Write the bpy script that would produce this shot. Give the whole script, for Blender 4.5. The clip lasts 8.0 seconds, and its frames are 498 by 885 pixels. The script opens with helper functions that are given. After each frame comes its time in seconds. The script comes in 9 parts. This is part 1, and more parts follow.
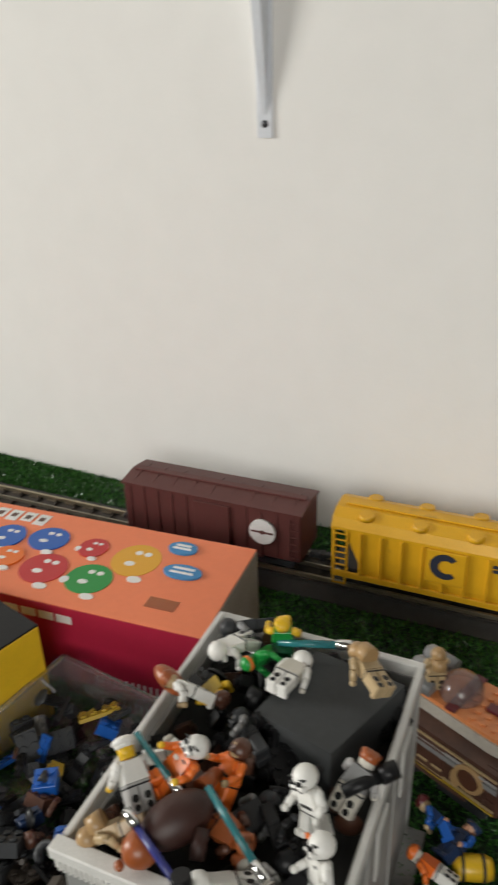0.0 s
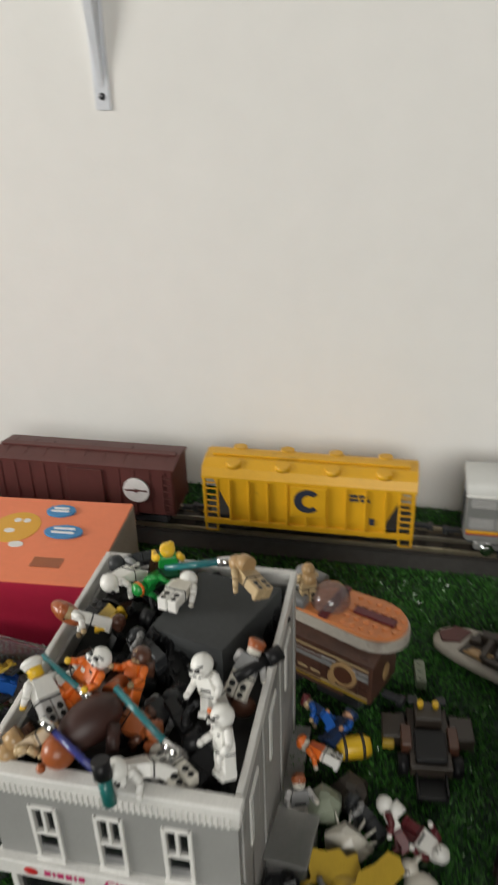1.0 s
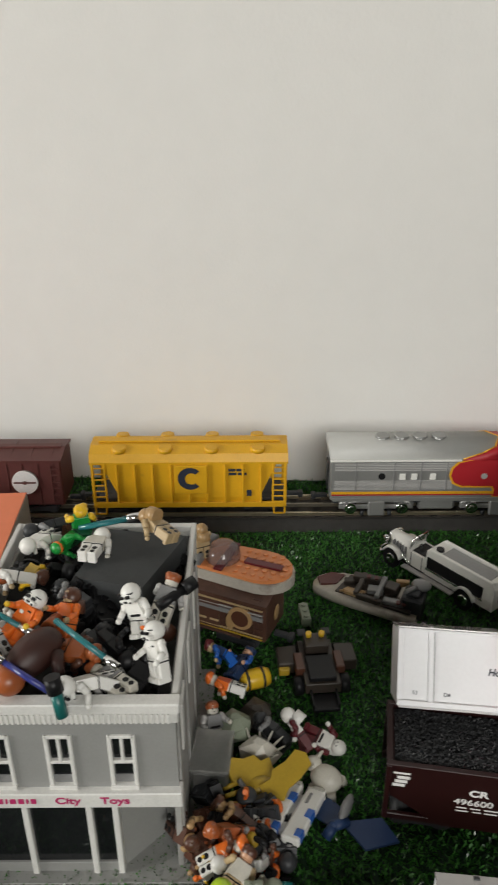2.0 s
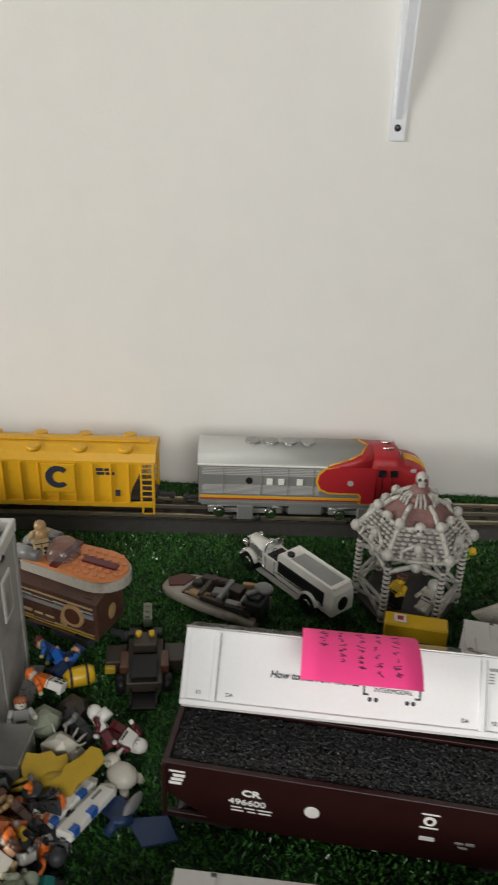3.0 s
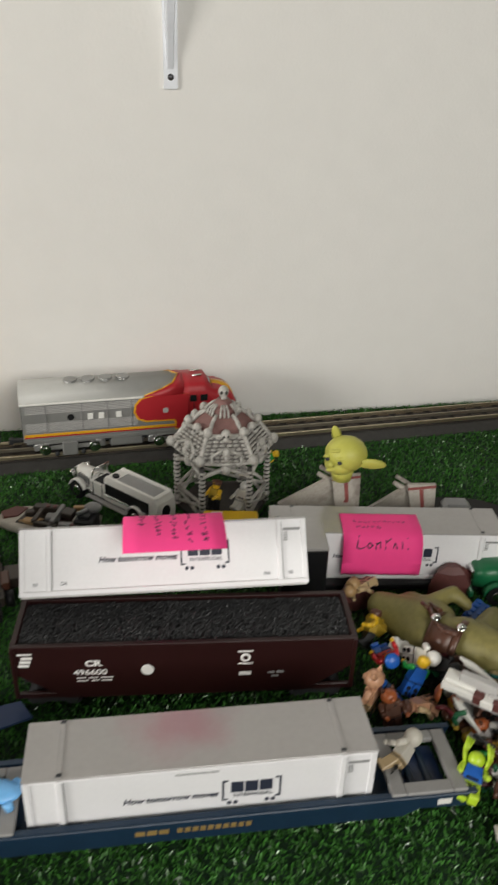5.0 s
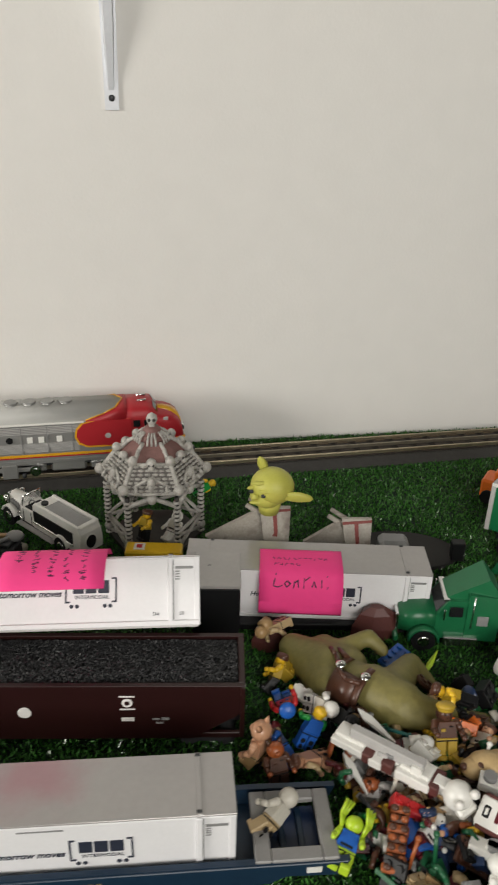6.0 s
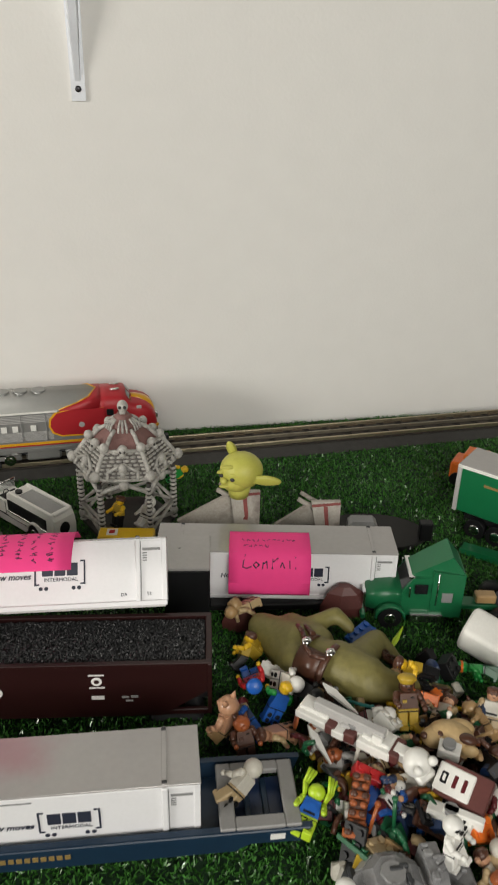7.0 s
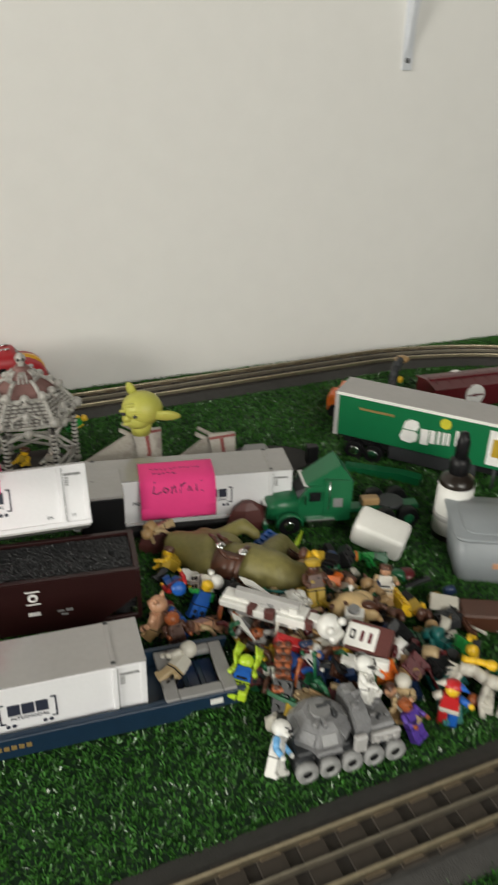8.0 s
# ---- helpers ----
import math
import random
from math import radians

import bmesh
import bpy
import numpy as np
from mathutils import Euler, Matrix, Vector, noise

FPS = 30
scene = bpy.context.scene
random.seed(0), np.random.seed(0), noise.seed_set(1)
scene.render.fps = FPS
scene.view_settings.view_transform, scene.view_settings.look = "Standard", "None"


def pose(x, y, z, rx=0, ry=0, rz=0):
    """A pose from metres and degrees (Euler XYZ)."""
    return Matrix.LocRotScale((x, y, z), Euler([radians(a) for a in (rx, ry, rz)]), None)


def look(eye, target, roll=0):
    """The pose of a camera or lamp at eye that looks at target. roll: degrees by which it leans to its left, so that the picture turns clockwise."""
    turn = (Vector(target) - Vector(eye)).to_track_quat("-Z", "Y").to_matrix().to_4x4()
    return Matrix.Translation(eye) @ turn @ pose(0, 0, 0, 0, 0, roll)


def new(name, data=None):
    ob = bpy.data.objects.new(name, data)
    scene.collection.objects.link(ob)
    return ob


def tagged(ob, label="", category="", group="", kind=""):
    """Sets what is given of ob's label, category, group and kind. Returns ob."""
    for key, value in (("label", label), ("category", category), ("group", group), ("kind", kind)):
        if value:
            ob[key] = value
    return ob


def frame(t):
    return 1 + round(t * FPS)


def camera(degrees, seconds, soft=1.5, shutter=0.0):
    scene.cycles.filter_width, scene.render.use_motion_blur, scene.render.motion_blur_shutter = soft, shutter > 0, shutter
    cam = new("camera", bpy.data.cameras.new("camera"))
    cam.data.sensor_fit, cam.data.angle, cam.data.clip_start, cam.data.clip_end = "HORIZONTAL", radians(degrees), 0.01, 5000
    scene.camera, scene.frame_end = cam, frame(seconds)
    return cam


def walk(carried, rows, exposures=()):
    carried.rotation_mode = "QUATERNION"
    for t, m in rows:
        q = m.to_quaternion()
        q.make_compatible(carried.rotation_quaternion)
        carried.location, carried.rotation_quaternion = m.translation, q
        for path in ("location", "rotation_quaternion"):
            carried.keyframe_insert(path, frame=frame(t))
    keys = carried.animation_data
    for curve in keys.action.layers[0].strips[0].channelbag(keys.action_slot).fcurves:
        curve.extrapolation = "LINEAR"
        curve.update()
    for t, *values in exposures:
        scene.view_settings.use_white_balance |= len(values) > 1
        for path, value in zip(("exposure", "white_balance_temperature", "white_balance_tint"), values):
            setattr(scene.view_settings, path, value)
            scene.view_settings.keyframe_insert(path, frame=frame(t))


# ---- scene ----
cam = camera(36.0, 8.0, soft=1.9, shutter=0.5)
PATH = [
    (0, (0.1415, -0.7035, 0.4779), (-0.9211, 1.4391, -0.7089), -1.8),
    (0.5, (0.1682, -0.7102, 0.4819), (-0.7009, 1.5232, -0.6969), -2.1),
    (1, (0.1535, -0.7556, 0.4686), (-0.4459, 1.5339, -0.7676), -1.8),
    (1.2, (0.1255, -0.7876, 0.4606), (-0.2803, 1.5553, -0.7556), -2),
    (2.3, (0.1509, -0.8410, 0.4726), (0.1081, 1.5526, -0.7076), 0.8),
    (2.5, (0.1869, -0.8384, 0.4806), (0.1509, 1.5566, -0.6982), 1.9),
    (3, (0.2630, -0.8424, 0.4659), (0.2216, 1.5619, -0.6969), 2.2),
    (3.5, (0.2830, -0.8811, 0.4753), (0.3444, 1.5232, -0.6862), 0.5),
    (4, (0.2296, -0.9252, 0.4632), (0.4833, 1.4431, -0.7423), -0.1),
    (4.5, (0.2363, -0.9452, 0.4459), (0.6982, 1.3737, -0.7943), 1.3),
    (5, (0.2817, -0.9332, 0.4579), (0.7957, 1.3751, -0.7810), 2),
    (5.2, (0.2990, -0.9265, 0.4659), (0.8103, 1.3831, -0.7716), 2.4),
    (6.3, (0.4138, -0.9225, 0.4592), (0.7997, 1.4405, -0.7222), 1.4),
    (6.5, (0.4192, -0.9265, 0.4619), (0.8130, 1.4284, -0.7329), 1.3),
    (7, (0.4058, -0.9398, 0.4592), (0.8504, 1.3977, -0.7529), 1.2),
    (7.5, (0.3831, -0.9745, 0.4526), (0.9745, 1.3230, -0.7756), 1.1),
    (8, (0.3578, -1.0093, 0.4379), (1.2349, 1.1868, -0.8010), 1.3),
]
EXPOSURES = [(0, -0.74, 6500, 10), (1.2, -0.73, 6500, 10), (2.5, -0.75, 6500, 10), (4.5, -0.71, 6550, 10), (5.2, -0.66, 6650, 10.5), (6.3, -0.65, 6700, 11), (7, -0.65, 6700, 10), (8, -0.64, 6700, 8)]
walk(cam, [(t, look(eye, target, roll)) for t, eye, target, roll in PATH], EXPOSURES)

U = 1.335  # metres in one layout unit: every size and place below is in layout units

# ---- light ----
world = bpy.data.worlds.new("room_world")
scene.world = world
world.use_nodes = True
wt = world.node_tree
sky = wt.nodes.new("ShaderNodeTexSky")
sky.sky_type, sky.sun_disc, sky.sun_elevation, sky.sun_rotation = "NISHITA", False, radians(35), radians(120)
wt.links.new(sky.outputs[0], wt.nodes["Background"].inputs[0])
wt.nodes["Background"].inputs[1].default_value = 0.1


def area_lamp(name, m, wide, high, watts, colour):
    data = bpy.data.lights.new(name, "AREA")
    data.shape, data.size, data.size_y, data.energy, data.color = "RECTANGLE", wide, high, watts, colour
    ob = new(name, data)
    ob.matrix_world = m
    return ob


# key light from the left, its window unseen; an added fill behind the camera
area_lamp("unseen_light", look((-2.86, -1.45, 0.90), (0.3, -0.1, 0.25)), 1.0, 0.8, 128, (1.0, 0.985, 0.925))
area_lamp("unseen_light", look((0.62, -2.38, 1.0), (0.75, -0.2, 0.42)), 1.3, 0.9, 47, (1.0, 0.985, 0.925))


# ---- materials ----
def material(name, colour, rough=0.5, metal=0.0, vary=0.12, scale=60.0, bump=0.0, bump_scale=300.0, spec=0.5, alpha=1.0,
             trans=0.0, coat=0.0, stain=None):
    """A surface with colour that wanders at two scales and a fine relief."""
    m = bpy.data.materials.new(name)
    m.use_nodes = True
    t = m.node_tree
    p = t.nodes["Principled BSDF"]
    c = t.nodes.new("ShaderNodeTexCoord")
    n1, n2 = t.nodes.new("ShaderNodeTexNoise"), t.nodes.new("ShaderNodeTexNoise")
    n1.inputs["Scale"].default_value, n2.inputs["Scale"].default_value = scale, scale * 9
    n1.inputs["Detail"].default_value = n2.inputs["Detail"].default_value = 3
    add = t.nodes.new("ShaderNodeMath")
    add.operation = "ADD"
    ramp = t.nodes.new("ShaderNodeMapRange")
    ramp.inputs[1].default_value, ramp.inputs[2].default_value = 0.6, 1.4
    ramp.inputs[3].default_value, ramp.inputs[4].default_value = 1 - vary, 1 + vary
    mul = t.nodes.new("ShaderNodeMix")
    mul.data_type, mul.blend_type = "RGBA", "MULTIPLY"
    mul.inputs[0].default_value = 1
    mul.inputs[6].default_value = (*colour, 1)
    for n in (n1, n2):
        t.links.new(c.outputs["Object"], n.inputs["Vector"])
    t.links.new(n1.outputs[0], add.inputs[0])
    t.links.new(n2.outputs[0], add.inputs[1])
    t.links.new(add.outputs[0], ramp.inputs[0])
    t.links.new(ramp.outputs[0], mul.inputs[7])
    out = mul.outputs[2]
    if stain:
        n3 = t.nodes.new("ShaderNodeTexNoise")
        n3.inputs["Scale"].default_value, n3.inputs["Detail"].default_value = stain[1], 6
        t.links.new(c.outputs["Object"], n3.inputs["Vector"])
        r3 = t.nodes.new("ShaderNodeMapRange")
        r3.inputs[1].default_value, r3.inputs[2].default_value = stain[2], stain[2] + 0.12
        t.links.new(n3.outputs[0], r3.inputs[0])
        mx = t.nodes.new("ShaderNodeMix")
        mx.data_type = "RGBA"
        mx.inputs[7].default_value = (*stain[0], 1)
        t.links.new(r3.outputs[0], mx.inputs[0])
        t.links.new(out, mx.inputs[6])
        out = mx.outputs[2]
    t.links.new(out, p.inputs["Base Color"])
    p.inputs["Roughness"].default_value, p.inputs["Metallic"].default_value = rough, metal
    p.inputs["Specular IOR Level"].default_value = spec
    p.inputs["Transmission Weight"].default_value = trans
    p.inputs["Coat Weight"].default_value = coat
    p.inputs["Alpha"].default_value = alpha
    if bump:
        b = t.nodes.new("ShaderNodeBump")
        b.inputs["Strength"].default_value, b.inputs["Distance"].default_value = bump, 0.002
        n4 = t.nodes.new("ShaderNodeTexNoise")
        n4.inputs["Scale"].default_value, n4.inputs["Detail"].default_value = bump_scale, 4
        t.links.new(c.outputs["Object"], n4.inputs["Vector"])
        t.links.new(n4.outputs[0], b.inputs["Height"])
        t.links.new(b.outputs[0], p.inputs["Normal"])
    return m


WALL = material("wall_paint", (0.78, 0.765, 0.735), 0.85, vary=0.025, scale=3, bump=0.12, bump_scale=220)
# unseen walls and ceiling: dark colour holds down the bounced light
ROOM = material("low_bounce_paint", (0.12, 0.115, 0.108), 0.9, vary=0.03, scale=2)
FLOOR = material("room_floor", (0.10, 0.075, 0.053), 0.6, vary=0.2, scale=4)
BOARD = material("grass_backing", (0.005, 0.028, 0.008), 0.9, vary=0.3, scale=200, bump=0.4, bump_scale=500)
WOOD = material("table_wood", (0.3, 0.2, 0.11), 0.5, vary=0.2, scale=20)
BALLAST = material("grey_roadbed", (0.043, 0.041, 0.038), 0.8, vary=0.25, scale=120, bump=0.35, bump_scale=900)
TIE = material("brown_tie", (0.036, 0.028, 0.021), 0.7, vary=0.3, scale=150)
HULL = material("pale_tan_hull", (0.40, 0.37, 0.32), 0.5, vary=0.15, scale=50, stain=((0.24, 0.2, 0.17), 40, 0.6))
TIETOP = material("tan_tie", (0.085, 0.062, 0.036), 0.7, vary=0.3, scale=150)
RAIL = material("worn_rail", (0.42, 0.36, 0.25), 0.34, metal=0.9, vary=0.2, scale=90)
RAILD = material("dark_rail", (0.29, 0.26, 0.20), 0.4, metal=0.85, vary=0.2, scale=90)
STEEL = material("white_steel", (0.66, 0.68, 0.72), 0.42, metal=0.15, vary=0.05, scale=30)
SCREW = material("screw", (0.06, 0.06, 0.065), 0.4, metal=0.8)


def plastic(name, colour, rough=0.34, vary=0.1):
    return material(name, colour, rough, vary=vary, scale=70, bump=0.04, bump_scale=500)


WHITE = plastic("white_plastic", (0.76, 0.75, 0.71), 0.36, 0.05)
OFFWHITE = plastic("offwhite_plastic", (0.58, 0.55, 0.48), 0.4)
GREY = plastic("grey_plastic", (0.22, 0.22, 0.22))
LGREY = plastic("light_grey_plastic", (0.42, 0.41, 0.40))
PANELGREY = plastic("satin_grey_panel", (0.29, 0.29, 0.285), 0.5)
BONE = material("bone_plastic", (0.40, 0.385, 0.355), 0.38, vary=0.45, scale=150, bump=0.2, bump_scale=700)
# pavilion's dark inside, gaps and hollows: shade put into the colour
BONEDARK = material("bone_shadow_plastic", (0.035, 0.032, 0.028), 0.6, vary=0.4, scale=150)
# skirt panel toned down for the shade between its knobs
BONEMID = material("bone_groove_shade", (0.115, 0.105, 0.095), 0.6, vary=0.4, scale=150, bump=0.4, bump_scale=600)
BONEROOF = material("maroon_tiles", (0.19, 0.095, 0.085), 0.6, vary=0.25, scale=150, bump=0.3, bump_scale=500)
TANKGREY = plastic("mid_grey_plastic", (0.20, 0.20, 0.205), 0.4, 0.25)
DECK = plastic("orange_deck", (0.60, 0.215, 0.075), 0.4)
SHEETBLUE = plastic("deep_blue_sheet", (0.016, 0.042, 0.12), 0.5)
FROST = material("frosted_clear_plastic", (0.36, 0.355, 0.34), 0.3, vary=0.2, scale=30, trans=0.6, alpha=0.42)
BILLBOARD = material("weathered_brown_boxcar", (0.080, 0.037, 0.025), 0.42, vary=0.3, scale=30, stain=((0.06, 0.028, 0.02), 45, 0.5))
TIEGAP = material("dark_track_bed", (0.027, 0.022, 0.018), 0.8, vary=0.25, scale=120)
UMBER = plastic("umber_plastic", (0.038, 0.029, 0.022), 0.45)
CHAR = material("charcoal_plastic", (0.036, 0.038, 0.041), 0.45, vary=0.1, scale=70, bump=0.04, bump_scale=500, spec=0.3)
BLACK = material("black_plastic", (0.010, 0.010, 0.011), 0.4, vary=0.1, scale=70, bump=0.04, bump_scale=500, spec=0.25)
SLAB = material("dark_slab", (0.043, 0.046, 0.047), 0.75, vary=0.12, scale=30, bump=0.1)
RED = plastic("red_plastic", (0.5, 0.022, 0.025))
DKRED = plastic("dark_red_plastic", (0.10, 0.010, 0.014))
ORANGE = plastic("orange_plastic", (0.75, 0.16, 0.02))
RUST = plastic("rust_plastic", (0.32, 0.085, 0.025))
BEAST = plastic("maroon_brown_plastic", (0.042, 0.015, 0.011), 0.5)
BROWN = plastic("brown_plastic", (0.085, 0.034, 0.02))
TAN = plastic("tan_plastic", (0.45, 0.33, 0.18))
SAND = plastic("sand_plastic", (0.38, 0.24, 0.11))
PINK = plastic("skin_tan_plastic", (0.50, 0.27, 0.16))
YELLOW = plastic("yellow_plastic", (0.74, 0.46, 0.02))
GOLD = plastic("dull_yellow_plastic", (0.44, 0.29, 0.025), 0.42)
LIME = plastic("lime_plastic", (0.42, 0.60, 0.03))
PALE = plastic("pale_green_plastic", (0.24, 0.27, 0.20), 0.45)
GREEN = plastic("green_plastic", (0.012, 0.26, 0.045))
DKGREEN = plastic("dark_green_plastic", (0.01, 0.10, 0.04))
TEAL = plastic("teal_plastic", (0.012, 0.13, 0.12))
BLUE = plastic("blue_plastic", (0.012, 0.10, 0.42))
NAVY = plastic("navy_plastic", (0.012, 0.03, 0.085))
SKYBLUE = plastic("sky_blue_plastic", (0.16, 0.42, 0.75))
PURPLE = plastic("purple_plastic", (0.10, 0.05, 0.34))
DOGTAN = material("beige_rubber", (0.50, 0.35, 0.17), 0.55, vary=0.12, scale=40, bump=0.2, bump_scale=300)
OLIVE = material("olive_rubber", (0.20, 0.175, 0.055), 0.55, vary=0.22, scale=22, bump=0.45, bump_scale=110)
HEADGREEN = material("yellow_green_rubber", (0.46, 0.45, 0.085), 0.5, vary=0.08, scale=60, bump=0.1, bump_scale=300)
SABER = material("teal_blade", (0.05, 0.3, 0.33), 0.2, vary=0.05, trans=0.5)
BLUEBLADE = material("violet_blade", (0.06, 0.07, 0.32), 0.2, vary=0.05, trans=0.4)
CLEAR = material("clear_plastic", (0.8, 0.83, 0.84), 0.12, vary=0.02, trans=0.92, alpha=0.7)
SMOKE = material("smoked_canopy", (0.32, 0.25, 0.24), 0.12, vary=0.05, trans=0.6, alpha=0.75)
BINBLUE = material("frosted_blue_plastic", (0.30, 0.325, 0.345), 0.45, vary=0.06, trans=0.25)
GLASS = material("dark_window_glass", (0.012, 0.013, 0.014), 0.08, vary=0.1)
CHROME = material("chrome", (0.75, 0.75, 0.74), 0.18, metal=1.0, vary=0.05)
SILVER = material("silver_paint", (0.33, 0.33, 0.32), 0.36, metal=0.5, vary=0.05, scale=60)
SILVERROOF = material("silver_roof", (0.47, 0.47, 0.45), 0.62, metal=0.1, vary=0.04, scale=60)
LOCORED = plastic("loco_red", (0.40, 0.014, 0.022), 0.46, 0.03)
LOCOYEL = plastic("loco_yellow", (0.72, 0.36, 0.02), 0.3)
HOPYEL = material("hopper_yellow", (0.70, 0.37, 0.012), 0.42, vary=0.08, scale=60, stain=((0.42, 0.22, 0.02), 30, 0.62))
BOXBROWN = material("boxcar_brown", (0.10, 0.030, 0.026), 0.5, vary=0.15, scale=60)
MAROON = material("maroon_car", (0.019, 0.0036, 0.0034), 0.42, vary=0.12, scale=60)
COAL = material("coal", (0.020, 0.0205, 0.022), 0.46, vary=0.3, scale=300, spec=0.5)
WELLBLUE = material("well_car_blue", (0.008, 0.026, 0.054), 0.4, vary=0.15, scale=60)
BOXGREY = material("container_roof_grey", (0.335, 0.32, 0.31), 0.2, vary=0.05, scale=25, spec=0.8, coat=0.6)
PLATGREY = material("platform_grey", (0.235, 0.23, 0.225), 0.45, vary=0.08, scale=60)
PINKROOF = material("pink_patched_roof", (0.335, 0.32, 0.31), 0.2, vary=0.05, scale=25, spec=0.8, coat=0.6)
BOXWHITE = material("container_white", (0.79, 0.785, 0.80), 0.4, vary=0.03, scale=40)
INK = material("dark_ink", (0.02, 0.025, 0.045), 0.6, vary=0.1)
WHITEINK = material("white_ink", (0.75, 0.74, 0.72), 0.6, vary=0.1)
YELLOWINK = material("yellow_ink", (0.55, 0.50, 0.03), 0.6, vary=0.1)
GOLDINK = material("gold_ink", (0.24, 0.16, 0.05), 0.6, vary=0.1)
MAGENTAINK = material("magenta_ink", (0.45, 0.02, 0.12), 0.6, vary=0.1)
PENINK = material("pen_ink", (0.10, 0.010, 0.05), 0.6, vary=0.1)
NOTE = material("pink_note", (0.97, 0.06, 0.28), 0.75, vary=0.03, scale=20)
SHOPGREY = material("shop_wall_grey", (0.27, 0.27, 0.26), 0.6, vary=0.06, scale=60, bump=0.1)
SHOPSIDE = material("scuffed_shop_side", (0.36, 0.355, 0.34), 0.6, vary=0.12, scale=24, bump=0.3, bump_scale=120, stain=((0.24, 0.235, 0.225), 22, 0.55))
SHOPWHITE = plastic("shop_trim_white", (0.68, 0.67, 0.64), 0.45)
ROOFDARK = material("roof_dark", (0.016, 0.015, 0.014), 0.8, vary=0.2)
CARDORANGE = material("orange_cardboard", (0.82, 0.22, 0.095), 0.5, vary=0.04, scale=20)
PRINTBLUE = material("printed_blue", (0.05, 0.24, 0.50), 0.5, vary=0.05, scale=40)
CARDRED = material("crimson_cardboard", (0.40, 0.012, 0.045), 0.5, vary=0.06, scale=20)
CARDGREY = material("raw_cardboard", (0.26, 0.23, 0.20), 0.8, vary=0.15, scale=40)
TRUCKGREEN = plastic("truck_green", (0.009, 0.125, 0.048), 0.34, 0.08)
TRAILGREEN = plastic("trailer_green", (0.006, 0.14, 0.05), 0.3, 0.08)
FIGHTER = material("weathered_light_grey", (0.36, 0.33, 0.29), 0.6, vary=0.2, scale=50, stain=((0.17, 0.14, 0.12), 40, 0.5))
MARKRED = material("faded_dark_red", (0.20, 0.035, 0.03), 0.6, vary=0.2)
LABELW = material("paper_label", (0.72, 0.71, 0.68), 0.7, vary=0.05)
AMBER = material("dark_bottle_glass", (0.016, 0.011, 0.008), 0.3, vary=0.1)
GRASSA = material("grass_blade", (0.0115, 0.093, 0.028), 0.27, vary=0.35, scale=60, spec=0.6)


def pink_patch(m, centre, size, colour):
    """A soft patch of colour, with an uneven edge, round one place of an object."""
    t = m.node_tree
    p = t.nodes["Principled BSDF"]
    c, mp, n, d = t.nodes.new("ShaderNodeTexCoord"), t.nodes.new("ShaderNodeMapping"), t.nodes.new("ShaderNodeTexNoise"), t.nodes.new("ShaderNodeVectorMath")
    mp.inputs["Location"].default_value = [-a / b for a, b in zip(centre, size)]
    mp.inputs["Scale"].default_value = [1 / b for b in size]
    n.inputs["Scale"].default_value, n.inputs["Detail"].default_value = 45, 5
    d.operation = "LENGTH"
    add, r, mx = t.nodes.new("ShaderNodeMath"), t.nodes.new("ShaderNodeMapRange"), t.nodes.new("ShaderNodeMix")
    add.operation = "ADD"
    r.interpolation_type = "SMOOTHSTEP"
    for k, v in ((1, 0.55), (2, 1.75), (3, 0.50), (4, 0.0)):
        r.inputs[k].default_value = v
    mx.data_type = "RGBA"
    mx.inputs[7].default_value = (*colour, 1)
    base = p.inputs["Base Color"].links[0].from_socket
    t.links.new(c.outputs["Object"], mp.inputs["Vector"])
    t.links.new(c.outputs["Object"], n.inputs["Vector"])
    t.links.new(mp.outputs[0], d.inputs[0])
    t.links.new(d.outputs["Value"], add.inputs[0])
    t.links.new(n.outputs[0], add.inputs[1])
    t.links.new(add.outputs[0], r.inputs[0])
    t.links.new(r.outputs[0], mx.inputs[0])
    t.links.new(base, mx.inputs[6])
    t.links.new(mx.outputs[2], p.inputs["Base Color"])


pink_patch(PINKROOF, (0.095, 0.036, 0.05), (0.038, 0.034, 0.2), (0.36, 0.075, 0.13))


# ---- building helpers ----
def xf(x=0, y=0, z=0, rx=0, ry=0, rz=0):
    return pose(x, y, z, rx, ry, rz)


